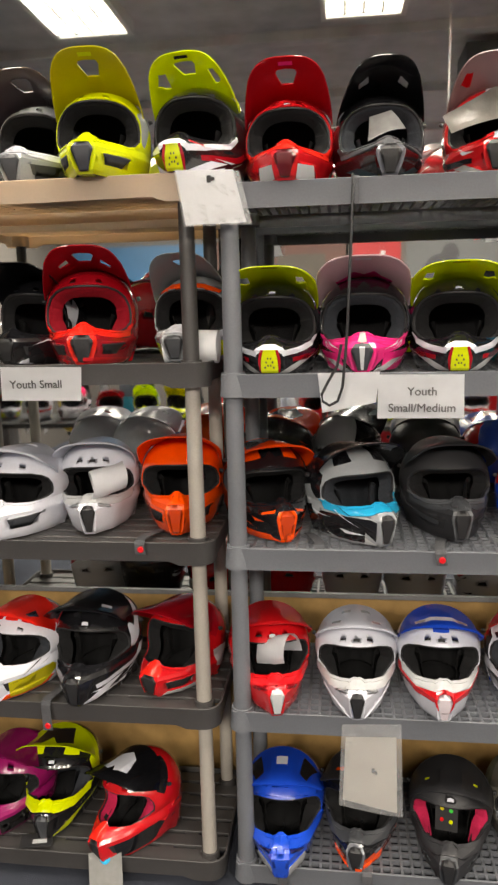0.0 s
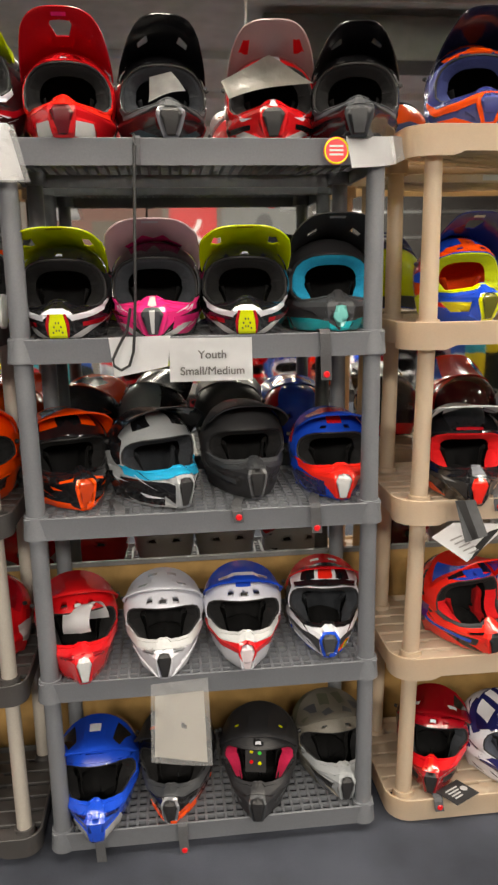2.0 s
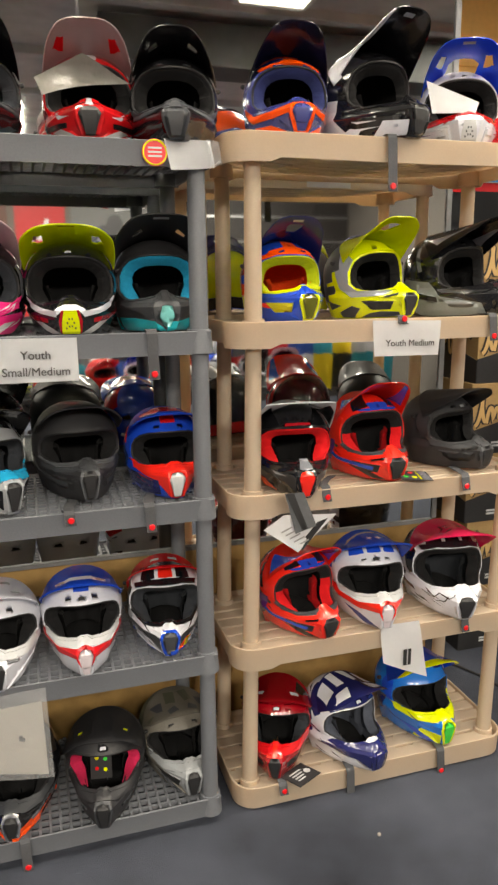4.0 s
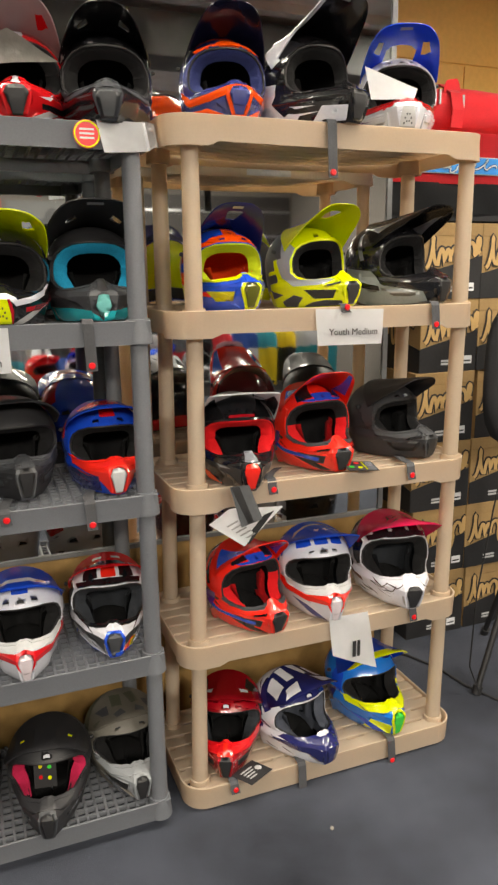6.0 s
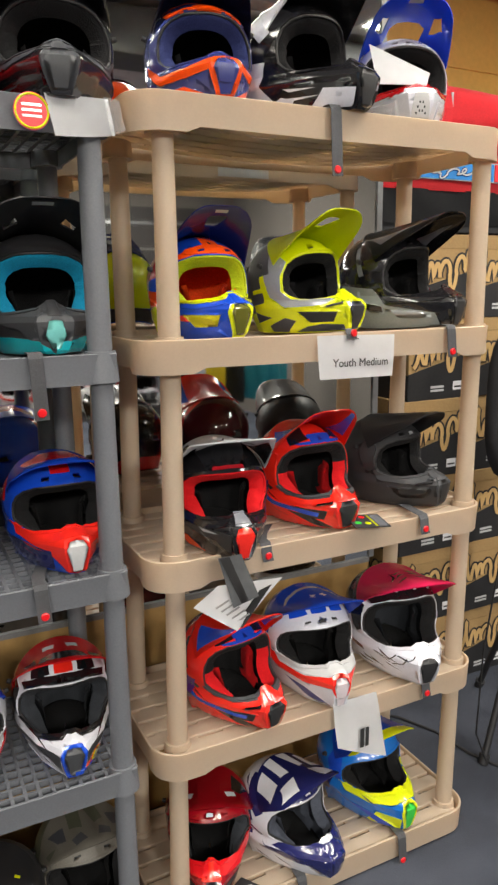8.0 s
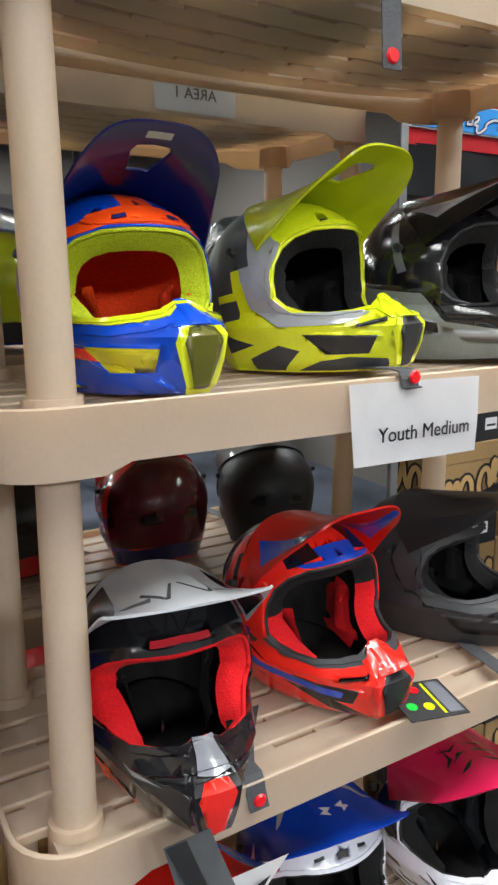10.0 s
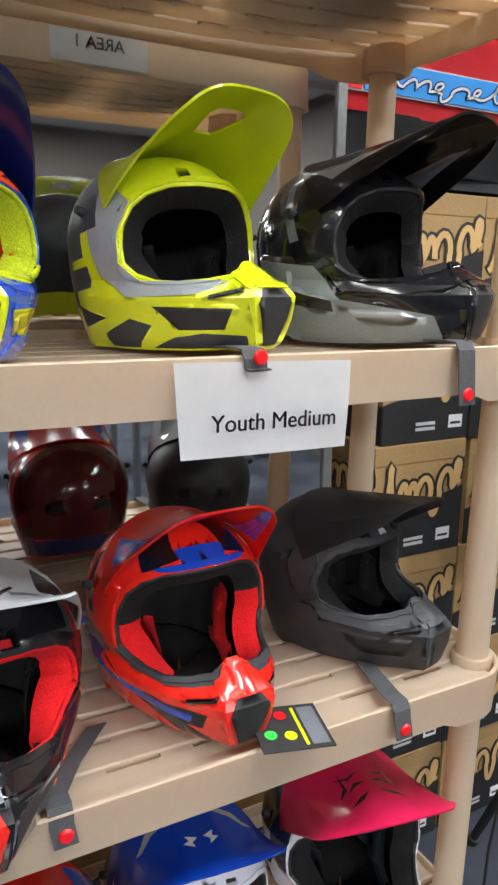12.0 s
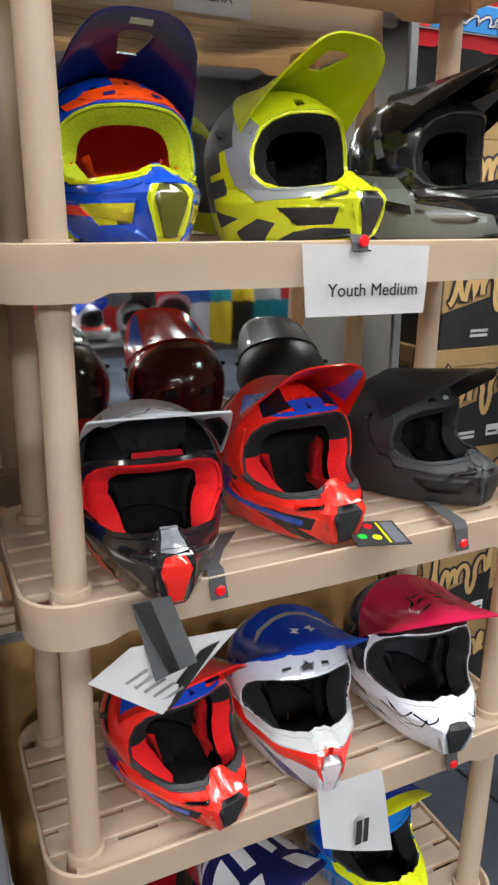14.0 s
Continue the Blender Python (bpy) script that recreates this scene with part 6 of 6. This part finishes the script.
part("strap", ribbon([(0.322, 2.02, TOPS_G[0] + 0.002), (0.322, SF + 0.002, TOPS_G[0] + 0.002), (0.322, SF - 0.004, TOPS_G[0] - 0.004), (0.321, SF - 0.008, TOPS_G[0] - 0.06)], 0.016), STRAP, cord)

# wrappings in and over the openings
wrap = thing("plastic_wrap", pose(0.632, 2.075, TOPS_G[0] + 0.13), "crumpled clear plastic bag across a helmet's opening", "bag")
part("film", sheet_of([(-0.115, -0.035, 0.0), (-0.01, -0.08, 0.045), (0.10, -0.035, 0.0), (-0.10, -0.095, -0.055)], 0.012, 10, seed=2), surface("grey_film", col(140, 137, 132), 0.22, vary=0.12, grain=30, bump=0.4, bump_dist=0.01), wrap, smooth=60)
crumple = thing("crumpled_tag", pose(0.385, 2.09, TOPS_G[0] + 0.11), "crumpled white tag in a helmet's opening", "tag")
part("paper", sheet_of([(-0.03, -0.02, 0.035), (0.02, -0.03, 0.045), (0.052, -0.045, 0.0), (-0.035, -0.04, -0.02)], 0.012, seed=1), surface("grey_tissue", col(158, 158, 158), 0.7), crumple, smooth=60)
fold = thing("folded_paper", pose(1.60, 2.085, TOPS_T[0] + 0.11), "stiff white paper across a helmet's opening", "paper")
part("paper", sheet_of([(-0.072, -0.012, 0.050), (0.068, -0.052, -0.004), (0.052, -0.058, -0.034), (-0.062, -0.034, -0.034)], 0.003), PAPER, fold, smooth=60)
for px, py, pz, yaw in ((-0.335, 2.10, TOPS_L[2] + 0.115, 20), (0.115, 2.07, TOPS_G[3] + 0.12, -30)):
    roll_paper = thing("paper_stuffing", pose(px, py, pz, 0, 0, yaw), "crumpled white paper stuffed into a helmet", "paper")
    bm, rows = bmesh.new(), []
    for k in range(15):
        a, ring = radians(-40 + 17 * k), []
        for j in range(7):
            r = 0.036 + 0.0012 * k + 0.005 * noise.noise(Vector((k * 0.35, j * 0.6, px * 7)))
            ring.append(bm.verts.new((-0.045 + 0.015 * j + 0.006 * math.sin(k * 0.5), -r * math.cos(a), r * math.sin(a) + 0.004 * j)))
        rows.append(ring)
    for r, q in zip(rows, rows[1:]):
        for j in range(6):
            bm.faces.new((r[j], r[j + 1], q[j + 1], q[j]))
    bmesh.ops.solidify(bm, geom=list(bm.faces), thickness=0.0008)
    part("paper", bm, PAPER, roll_paper, smooth=50)
card = thing("instruction_card", pose(0.575, 2.080, TOPS_G[4] + 0.115, 78, 0, -10), "dark instruction card with coloured dots inside a helmet", "card")
part("card", box(-0.03, 0.03, -0.04, 0.04, -0.001, 0.001), INK, card)
for dx, dy, mat in ((-0.012, 0.02, YELD), (0.012, 0.016, GREEN), (-0.012, -0.01, RED), (0.012, -0.014, YEL)):
    part("dot", add_rod(bmesh.new(), (dx, dy, 0.001), (dx, dy, 0.002), 0.0055, sides=14), mat, card)
for px, py, mat in ((0.60, 1.80, GREY), (1.32, 1.80, PALE), (0.93, 1.70, GREY)):
    lint = thing("lint", pose(px, py, 0.004), "small pale scrap of lint on the carpet", "lint", "scraps on the carpet")
    bm = bmesh.new()
    bmesh.ops.create_icosphere(bm, subdivisions=1, radius=0.006)
    part("scrap", bm, mat, lint)


# ---- boxes, cover and bag beyond the tan shelving ----
def script(width, height, loops, thick, seed):
    """A looping pen stroke, as flat bands on the xz plane facing -y: plain shapes in place of a logo."""
    rnd, pts, x = random.Random(int(seed * 10)), [], 0.0
    for i in range(loops):
        kind = "tall" if i % 7 == 0 else "dip" if i % 7 == 4 else rnd.choice(("arch", "loop", "arch", "back"))
        wide = {"tall": 1.5, "arch": 0.9, "loop": 1.0, "dip": 0.8, "back": 1.1}[kind] * rnd.uniform(0.85, 1.15)
        high = {"tall": 1.0, "arch": 0.5, "loop": 0.55, "dip": -0.46, "back": 0.48}[kind] * rnd.uniform(0.9, 1.1)
        for k in range(14):
            q = k / 14
            if kind in ("arch", "dip"):
                px, z = x + wide * q, high * math.sin(math.pi * q) ** 0.6
            else:
                swing = {"tall": 0.30, "loop": 0.42, "back": -0.30}[kind]
                px, z = x + wide * q + swing * math.sin(q * math.tau), high * (1 - math.cos(q * math.tau)) / 2
            pts.append((px + 0.7 * z, 0, height * (z - 0.3)))
        x += wide
    pts = [(width * (px / x - 0.5), y, z) for px, y, z in pts]
    bm = ribbon(pts, 0.0008, thick, (0, 1, 0))
    return bm


BOX_W, BOX_H, BOX_D = 0.282, 0.287, 0.36
STROKES = [mesh_of(script(0.265, 0.105, 7, t, 1.7), m) for t, m in ((0.030, INK), (0.0155, CREAM))]
SIDE_STROKES = [mesh_of(script(0.34, 0.105, 9, t, 2.9), m) for t, m in ((0.030, INK), (0.0155, CREAM))]
BODY = mesh_of(box(0.001, BOX_W - 0.001, 0.001, BOX_D, 0.001, BOX_H - 0.02, 0.003), KRAFT)
LID = mesh_of(box(-0.001, BOX_W + 0.001, -0.001, BOX_D + 0.001, BOX_H - 0.05, BOX_H - 0.001, 0.003), KRAFT)


def wedge(points, y0, y1):
    bm = bmesh.new()
    a, b = [bm.verts.new((x, y0, z)) for x, z in points], [bm.verts.new((x, y1, z)) for x, z in points]
    bm.faces.new(a)
    bm.faces.new(b[::-1])
    for k in range(len(a)):
        bm.faces.new((a[k - 1], a[k], b[k], b[k - 1])[::-1])
    bmesh.ops.recalc_face_normals(bm, faces=bm.faces)
    return bm


FRONT_INK = mesh_of(wedge([(0.0, 0.0), (BOX_W, 0.0), (BOX_W, 0.165), (0.0, 0.095)], -0.002, 0.001), BLACKBOARD)
SIDE_INK = mesh_of(wedge([(0.0, 0.0), (BOX_D, 0.0), (BOX_D, 0.09), (0.0, 0.175)], -0.002, 0.001), BLACKBOARD)
LABEL = mesh_of(box(-0.022, 0.022, -0.0028, -0.0018, -0.016, 0.016), PAPER)
CODE = mesh_of(box(-0.016, 0.016, -0.0034, -0.0027, -0.004, 0.002), INK)
TEXTBAR = mesh_of(box(-0.03, 0.03, -0.0028, -0.0018, -0.004, 0.004), OFFW)
for column in range(4):
    for row in range(6):
        jog = 0.012 * math.sin(column * 2.3 + row * 1.9)
        crate = thing("helmet_box", pose(2.125 + column * (BOX_W + 0.004) + jog, 2.645 + 0.3 * jog, row * BOX_H), "black and kraft cardboard helmet box with a looping cream print", "box", "stacked helmet boxes")
        piece("carton", BODY, crate, (0, 0, 0))
        piece("lid", LID, crate, (0, 0, 0))
        front = piece("printed_front", FRONT_INK, crate, (0, 0, 0))
        for k, me in enumerate(STROKES):
            ob = piece("print_stroke", me, crate, (0.142, -0.0022 - 0.0012 * k, 0.175))
            ob.rotation_euler = (0, radians(-12), 0)
        tagged(piece("label", LABEL, crate, (0.225, 0, 0.045)), "white barcode label")
        piece("barcode", CODE, crate, (0.225, 0, 0.042))
        piece("print_bar", TEXTBAR, crate, (0.13, 0, 0.045))
        piece("print_bar", TEXTBAR, crate, (0.13, 0, 0.032))
        if column == 0:
            side = piece("printed_side", SIDE_INK, crate, (0, BOX_D, 0))
            side.rotation_euler = (0, 0, radians(-90))
            for k, me in enumerate(SIDE_STROKES):
                ob = piece("print_stroke", me, crate, (-0.0022 - 0.0012 * k, BOX_D / 2, 0.185))
                ob.rotation_euler = (0, radians(-12), radians(-90))

cover = thing("display_cover", pose(0, 0, 0), "red and black cloth cover with a printed stripe over the boxes", "cover")
CX0, CX1, CY, CZ = 1.915, 3.75, 2.63, 6 * BOX_H + 0.006


def hanging(x0, x1, y, z0, z1, wave, depth=0.008):
    """A hanging cloth front with soft folds."""
    bm, n = bmesh.new(), 70
    rows = [[bm.verts.new((x0 + (x1 - x0) * k / n, y - depth * wave * math.sin(k * 0.55 + j) - 0.004 * j * wave, z0 + (z1 - z0) * j / 4)) for k in range(n + 1)] for j in range(5)]
    for r, q in zip(rows, rows[1:]):
        for k in range(n):
            bm.faces.new((r[k], r[k + 1], q[k + 1], q[k]))
    bmesh.ops.solidify(bm, geom=list(bm.faces), thickness=0.003)
    return bm


part("black_skirt", hanging(CX0, CX1, CY + 0.004, 1.752, 1.862, 0.6), BLACKCLOTH, cover, "black cloth skirt", smooth=60)
part("red_hem", hanging(CX0, CX1, CY - 0.006, 1.858, 1.893, 0.1), REDCLOTH, cover, smooth=60)
part("red_top", hanging(CX0, CX1, CY - 0.006, 1.955, 2.04, 0.1), REDCLOTH, cover, smooth=60)
part("cloth_top", box(CX0, CX1, CY - 0.004, 3.32, 2.03, 2.042, 0.003), REDCLOTH, cover)
part("inner_board", box(CX0 + 0.01, CX1 - 0.01, CY + 0.012, 3.3, CZ, 2.03), BLACKCLOTH, cover)
part("stripe_line", box(CX0, CX1, CY - 0.014, CY - 0.004, 1.8925, 1.9555), OFFW, cover, "white printed border")
x = CX0 + 0.01
for width, mat in ((0.09, REDCLOTH), (0.44, BLUEPRINT), (0.30, REDCLOTH), (0.44, BLUEPRINT), (0.30, REDCLOTH)):
    part("stripe_panel", box(x, x + width - 0.006, CY - 0.017, CY - 0.012, 1.896, 1.952), mat, cover)
    if width > 0.2:
        for thick, m2, dy in ((0.010, NAVY if mat is BLUEPRINT else INK, 0.0186), (0.0055, OFFW, 0.0195)):
            bm = script(width * 0.84, 0.036, 9 if mat is BLUEPRINT else 4, thick, 0.7)
            bm.transform(pose(x + width / 2, CY - dy, 1.922))
            part("print_stroke", bm, m2, cover)
    x += width

duffel = thing("duffel_bag", pose(2.62, 2.86, 2.042), "bright red fabric gear bag lying on the cover", "bag")
bm = bmesh.new()
bmesh.ops.create_uvsphere(bm, u_segments=40, v_segments=24, radius=1)
for v in bm.verts:
    x, y, z = v.co
    r = (abs(x) ** 3.6 + abs(y) ** 3.2 + abs(z) ** 2.6) ** (-1 / 3.2)
    x, y, z = x * r, y * r, z * r
    z *= 1 - 0.42 * max(0.0, x + 0.45)
    p = Vector((0.62 * x, 0.2 * y, 0.098 * z + 0.094))
    p += Vector((0, 1, 1)) * 0.010 * noise.noise(Vector((p.x * 9, p.y * 7, p.z * 12)))
    p.z = max(p.z, 0.0)
    v.co = p
part("bag_body", bm, REDCLOTH, duffel, smooth=60)
part("handle", ribbon([(-0.36 + 0.02 * math.cos(a), -0.17 + 0.004 * math.sin(a), 0.14 + 0.055 * math.sin(a)) for a in [math.pi * k / 10 for k in range(11)]], 0.035, 0.004, (1, 0, 0.2)), REDCLOTH, duffel, "red grab handle")
part("band", ribbon([(-0.36, -0.205, 0.02), (-0.36, -0.212, 0.08), (-0.36, -0.195, 0.14), (-0.36, -0.12, 0.185), (-0.36, -0.02, 0.20)], 0.05, 0.005), REDCLOTH, duffel, "red webbing band")
part("zip_pull", box(-0.43, -0.422, -0.192, -0.186, 0.10, 0.15, 0.001), METAL, duffel, "metal zip pull")
part("zip_pull", box(-0.335, -0.327, -0.205, -0.199, 0.09, 0.135, 0.001), METAL, duffel, "metal zip pull")

stand = thing("tripod_stand", pose(2.42, 2.30, 0), "black folding tripod stand with a black cover hung on it", "stand")
for a, far in ((200, 0.30), (320, 0.30), (80, 0.26)):
    fx, fy = far * math.cos(radians(a)), far * math.sin(radians(a))
    leg = part("leg", add_rod(bmesh.new(), (0, 0, 0.62), (fx, fy, 0.012), 0.013, 0.011, 12), RUBBER, stand, smooth=40)
    part("foot", add_rod(bmesh.new(), (fx * 0.97, fy * 0.97, 0.03), (fx * 1.02, fy * 1.02, 0.0), 0.018, 0.016, 12), RUBBER, leg, smooth=40)
    part("brace", add_rod(bmesh.new(), (0, 0, 0.22), (fx * 0.6, fy * 0.6, 0.26), 0.006, sides=8), RUBBER, stand)
part("column", add_rod(bmesh.new(), (0, 0, 0.2), (0, 0, 1.45), 0.014, sides=14), RUBBER, stand, smooth=40)
bm = bmesh.new()
bmesh.ops.create_uvsphere(bm, u_segments=24, v_segments=16, radius=1)
for v in bm.verts:
    x, y, z = v.co
    r = (abs(x) ** 3 + abs(y) ** 3 + abs(z) ** 4) ** (-1 / 3.4)
    v.co = Vector((0.245 * x * r, 0.06 * y * r, 1.18 + 0.27 * z * r)) + Vector((0.012, 0.012, 0)) * noise.noise(v.co * 4)
part("hung_cover", bm, BLACKCLOTH, stand, "black padded cover", smooth=60)
lead = thing("floor_cable", pose(0, 0, 0), "black cable lying across the carpet", "cable")
part("cable", tube([(1.98, 2.60, 0.005), (2.05, 2.53, 0.005), (2.11, 2.40, 0.005), (2.13, 2.25, 0.005), (2.19, 2.10, 0.005), (2.32, 1.98, 0.005), (2.55, 1.92, 0.005)], 0.005, 8), RUBBER, lead, smooth=60)
drop = thing("hanging_cable", pose(0, 0, 0), "thin black cable hanging down the stand", "cable")
part("cable", tube([(2.25, 2.22, 1.10), (2.22, 2.215, 0.95), (2.17, 2.21, 0.72), (2.12, 2.21, 0.40), (2.10, 2.2, 0.12), (2.14, 2.18, 0.006)], 0.003, 6), RUBBER, drop, smooth=60)


# ---- the shop floor behind, seen in the mirror ----
def jersey(x, y, z, mat, accent, yaw=0.0, wide=0.5):
    ob = thing("jersey", pose(x, y, z, 0, 0, yaw), "racing jersey on a hanger in the clothes rack", "jersey", "jerseys on the rack")
    bm = cut_sheet([-1 + k / 8 for k in range(17)], [k / 10 for k in range(11)], [(closed_over([(0, 0.45), (1.02, 0.55), (1.02, 0.78), (0, 0.7)]), 1, 0)], [])
    for v in bm.verts:
        s, t = v.co.x, v.co.y
        v.co = Vector((wide / 2 * s * (1 - 0.35 * max(0, t - 0.75) * 4 * abs(s)), 0.05 * (1 - abs(s)) * math.sin(3 * t) + 0.012 * math.sin(9 * s + 4 * t), -0.72 + 0.72 * t - 0.10 * s * s * t))
    bmesh.ops.solidify(bm, geom=list(bm.faces), thickness=0.012)
    part("cloth", bm, [mat, accent], ob, smooth=60)
    part("hanger", tube([(-0.18, 0, -0.09), (0, 0, 0.0), (0.18, 0, -0.09)], 0.004, 6), METAL, ob)
    part("hook", tube([(0, 0, 0.0), (0, 0, 0.04), (0.012, 0, 0.055), (0.02, 0, 0.045)], 0.003, 6), METAL, ob)
    return ob


cloth = {k: surface("cloth_" + k, col(*c), 0.85, grain=200, vary=0.12, bump=0.2) for k, c in {"teal": (38, 140, 156), "red": (190, 28, 40), "black": (24, 24, 28), "white": (196, 198, 204), "yellow": (226, 196, 30), "blue": (28, 70, 150), "grey": (90, 92, 98)}.items()}
for rx, rlen, ry, rz in ((2.55, 2.9, -1.95, 1.22), (0.1, 2.6, -2.05, 1.02), (-2.2, 1.7, -2.3, 1.16)):
    rack = thing("clothes_rack", pose(rx, ry, 0), "chromed clothes rack on the shop floor", "rack", "clothes racks")
    part("rail", add_rod(bmesh.new(), (-rlen / 2, 0, rz + 0.05), (rlen / 2, 0, rz + 0.05), 0.013, sides=12), METAL, rack, smooth=40)
    for sx in (-1, 1):
        part("upright", add_rod(bmesh.new(), (sx * (rlen / 2 - 0.02), 0, 0.0), (sx * (rlen / 2 - 0.02), 0, rz + 0.05), 0.014, sides=12), METAL, rack, smooth=40)
        part("foot_bar", box(sx * (rlen / 2 - 0.02) - 0.015, sx * (rlen / 2 - 0.02) + 0.015, -0.28, 0.28, 0.0, 0.03, 0.004), METAL, rack)
    keys = ["black", "red", "blue", "white", "black", "teal", "grey", "red", "yellow", "black", "teal", "white", "red"]
    count = int(rlen / 0.22)
    for k in range(count):
        jersey(rx - rlen / 2 + 0.12 + 0.22 * k, ry, rz, cloth[keys[(k * 5 + int(rx)) % 13]], cloth[keys[(k * 3 + 4) % 13]], 62 + 9 * math.sin(k * 2.1), 0.46)

def poster(name, label, x0, x1, z0, z1, mat, y=SOUTH + 0.004):
    ob = thing(name, pose((x0 + x1) / 2, y, (z0 + z1) / 2), label, "poster", "posters on the back wall")
    w, h = (x1 - x0) / 2, (z1 - z0) / 2
    part("sheet", box(-w, w, 0, 0.006, -h, h, 0.001), mat, ob)
    return ob, w, h


ob, w, h = poster("red_banner", "red banner with a white looping print on the back wall", 0.44, 1.00, 1.1, 2.40, surface("poster_red", col(156, 24, 28), 0.5, vary=0.08))
bm = script(0.8, 0.26, 4, 0.05, 0.4)
bm.transform(pose(0, 0.0085, 0.1, 0, 0, 180) @ pose(0, 0, 0, 0, 90, 0))
part("print_stroke", bm, OFFW, ob)
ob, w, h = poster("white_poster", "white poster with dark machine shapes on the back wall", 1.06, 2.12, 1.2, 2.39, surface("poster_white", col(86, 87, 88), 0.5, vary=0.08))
for bx, bz, bw, bh in ((-0.1, 0.25, 0.22, 0.16), (-0.22, 0.08, 0.12, 0.14), (0.12, 0.12, 0.2, 0.2), (-0.02, 0.42, 0.1, 0.1)):
    bm = bmesh.new()
    bmesh.ops.create_icosphere(bm, subdivisions=2, radius=1)
    for v in bm.verts:
        v.co = Vector((bx + bw * v.co.x * (1 + 0.3 * noise.noise(v.co * 3)), 0.007 + 0.002 * v.co.y, bz + bh * v.co.z))
    part("machine_shape", bm, surface("poster_dark", col(50, 50, 54), 0.5), ob)
poster("brown_board", "dark brown notice board on the back wall", -1.2, 0.36, 1.1, 2.42, surface("board_brown", col(84, 54, 46), 0.6, vary=0.2))
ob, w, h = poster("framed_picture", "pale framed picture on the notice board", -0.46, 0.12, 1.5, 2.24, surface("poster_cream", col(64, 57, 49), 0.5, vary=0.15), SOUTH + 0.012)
poster("blue_banner", "blue banner on the back wall", -3.0, -1.3, 1.3, 2.4, surface("poster_blue", col(40, 86, 122), 0.5, vary=0.1))
shown = [o for o in scene.objects if o.parent is None and o.name.startswith("motocross_helmet") and o["label"].split()[0] in ("red", "scarlet", "fluorescent", "white", "bright", "silver", "pink,")]
for table_x, table_y, half, seed in ((1.3, -0.95, 1.4, 5), (-1.75, -1.15, 1.0, 2)):
    counter = thing("display_table", pose(table_x, table_y, 0), "low black display table with bright helmets on it", "table", "display tables")
    part("tabletop", box(-half, half, -0.3, 0.3, 0.68, 0.72, 0.004), BLACKBOARD, counter)
    for sx in (-half + 0.1, half - 0.1):
        for sy in (-0.24, 0.24):
            part("leg", box(sx - 0.02, sx + 0.02, sy - 0.02, sy + 0.02, 0, 0.68), METAL, counter)
    count = int(2 * half / 0.31)
    for k in range(count):
        pick = shown[(seed + 7 * k) % len(shown)]
        spare = copy_thing(pick, pose(table_x - half + 0.17 + 0.31 * k, table_y - 0.07 + 0.06 * (k % 2), 0.722, 0, 0, 150 + 23 * (k % 3)))
        spare["label"], spare["group"] = "motocross helmet standing on the low display table", "helmets on the display table"
# Made-up dark panel with rails, added so the mirror looks darker here.
dark_panel = thing("wall_display", pose(3.35, SOUTH + 0.03, 0), "dark display wall with hung gear behind the racks", "display")
part("backing", box(-1.2, 1.2, -0.026, 0.0, 0.0, 2.5), surface("display_black", col(40, 36, 36), 0.6, vary=0.2), dark_panel)
for k in range(7):
    part("rail", box(-1.2, 1.2, 0.0005, 0.012, 0.5 + 0.3 * k, 0.53 + 0.3 * k), METAL, dark_panel)
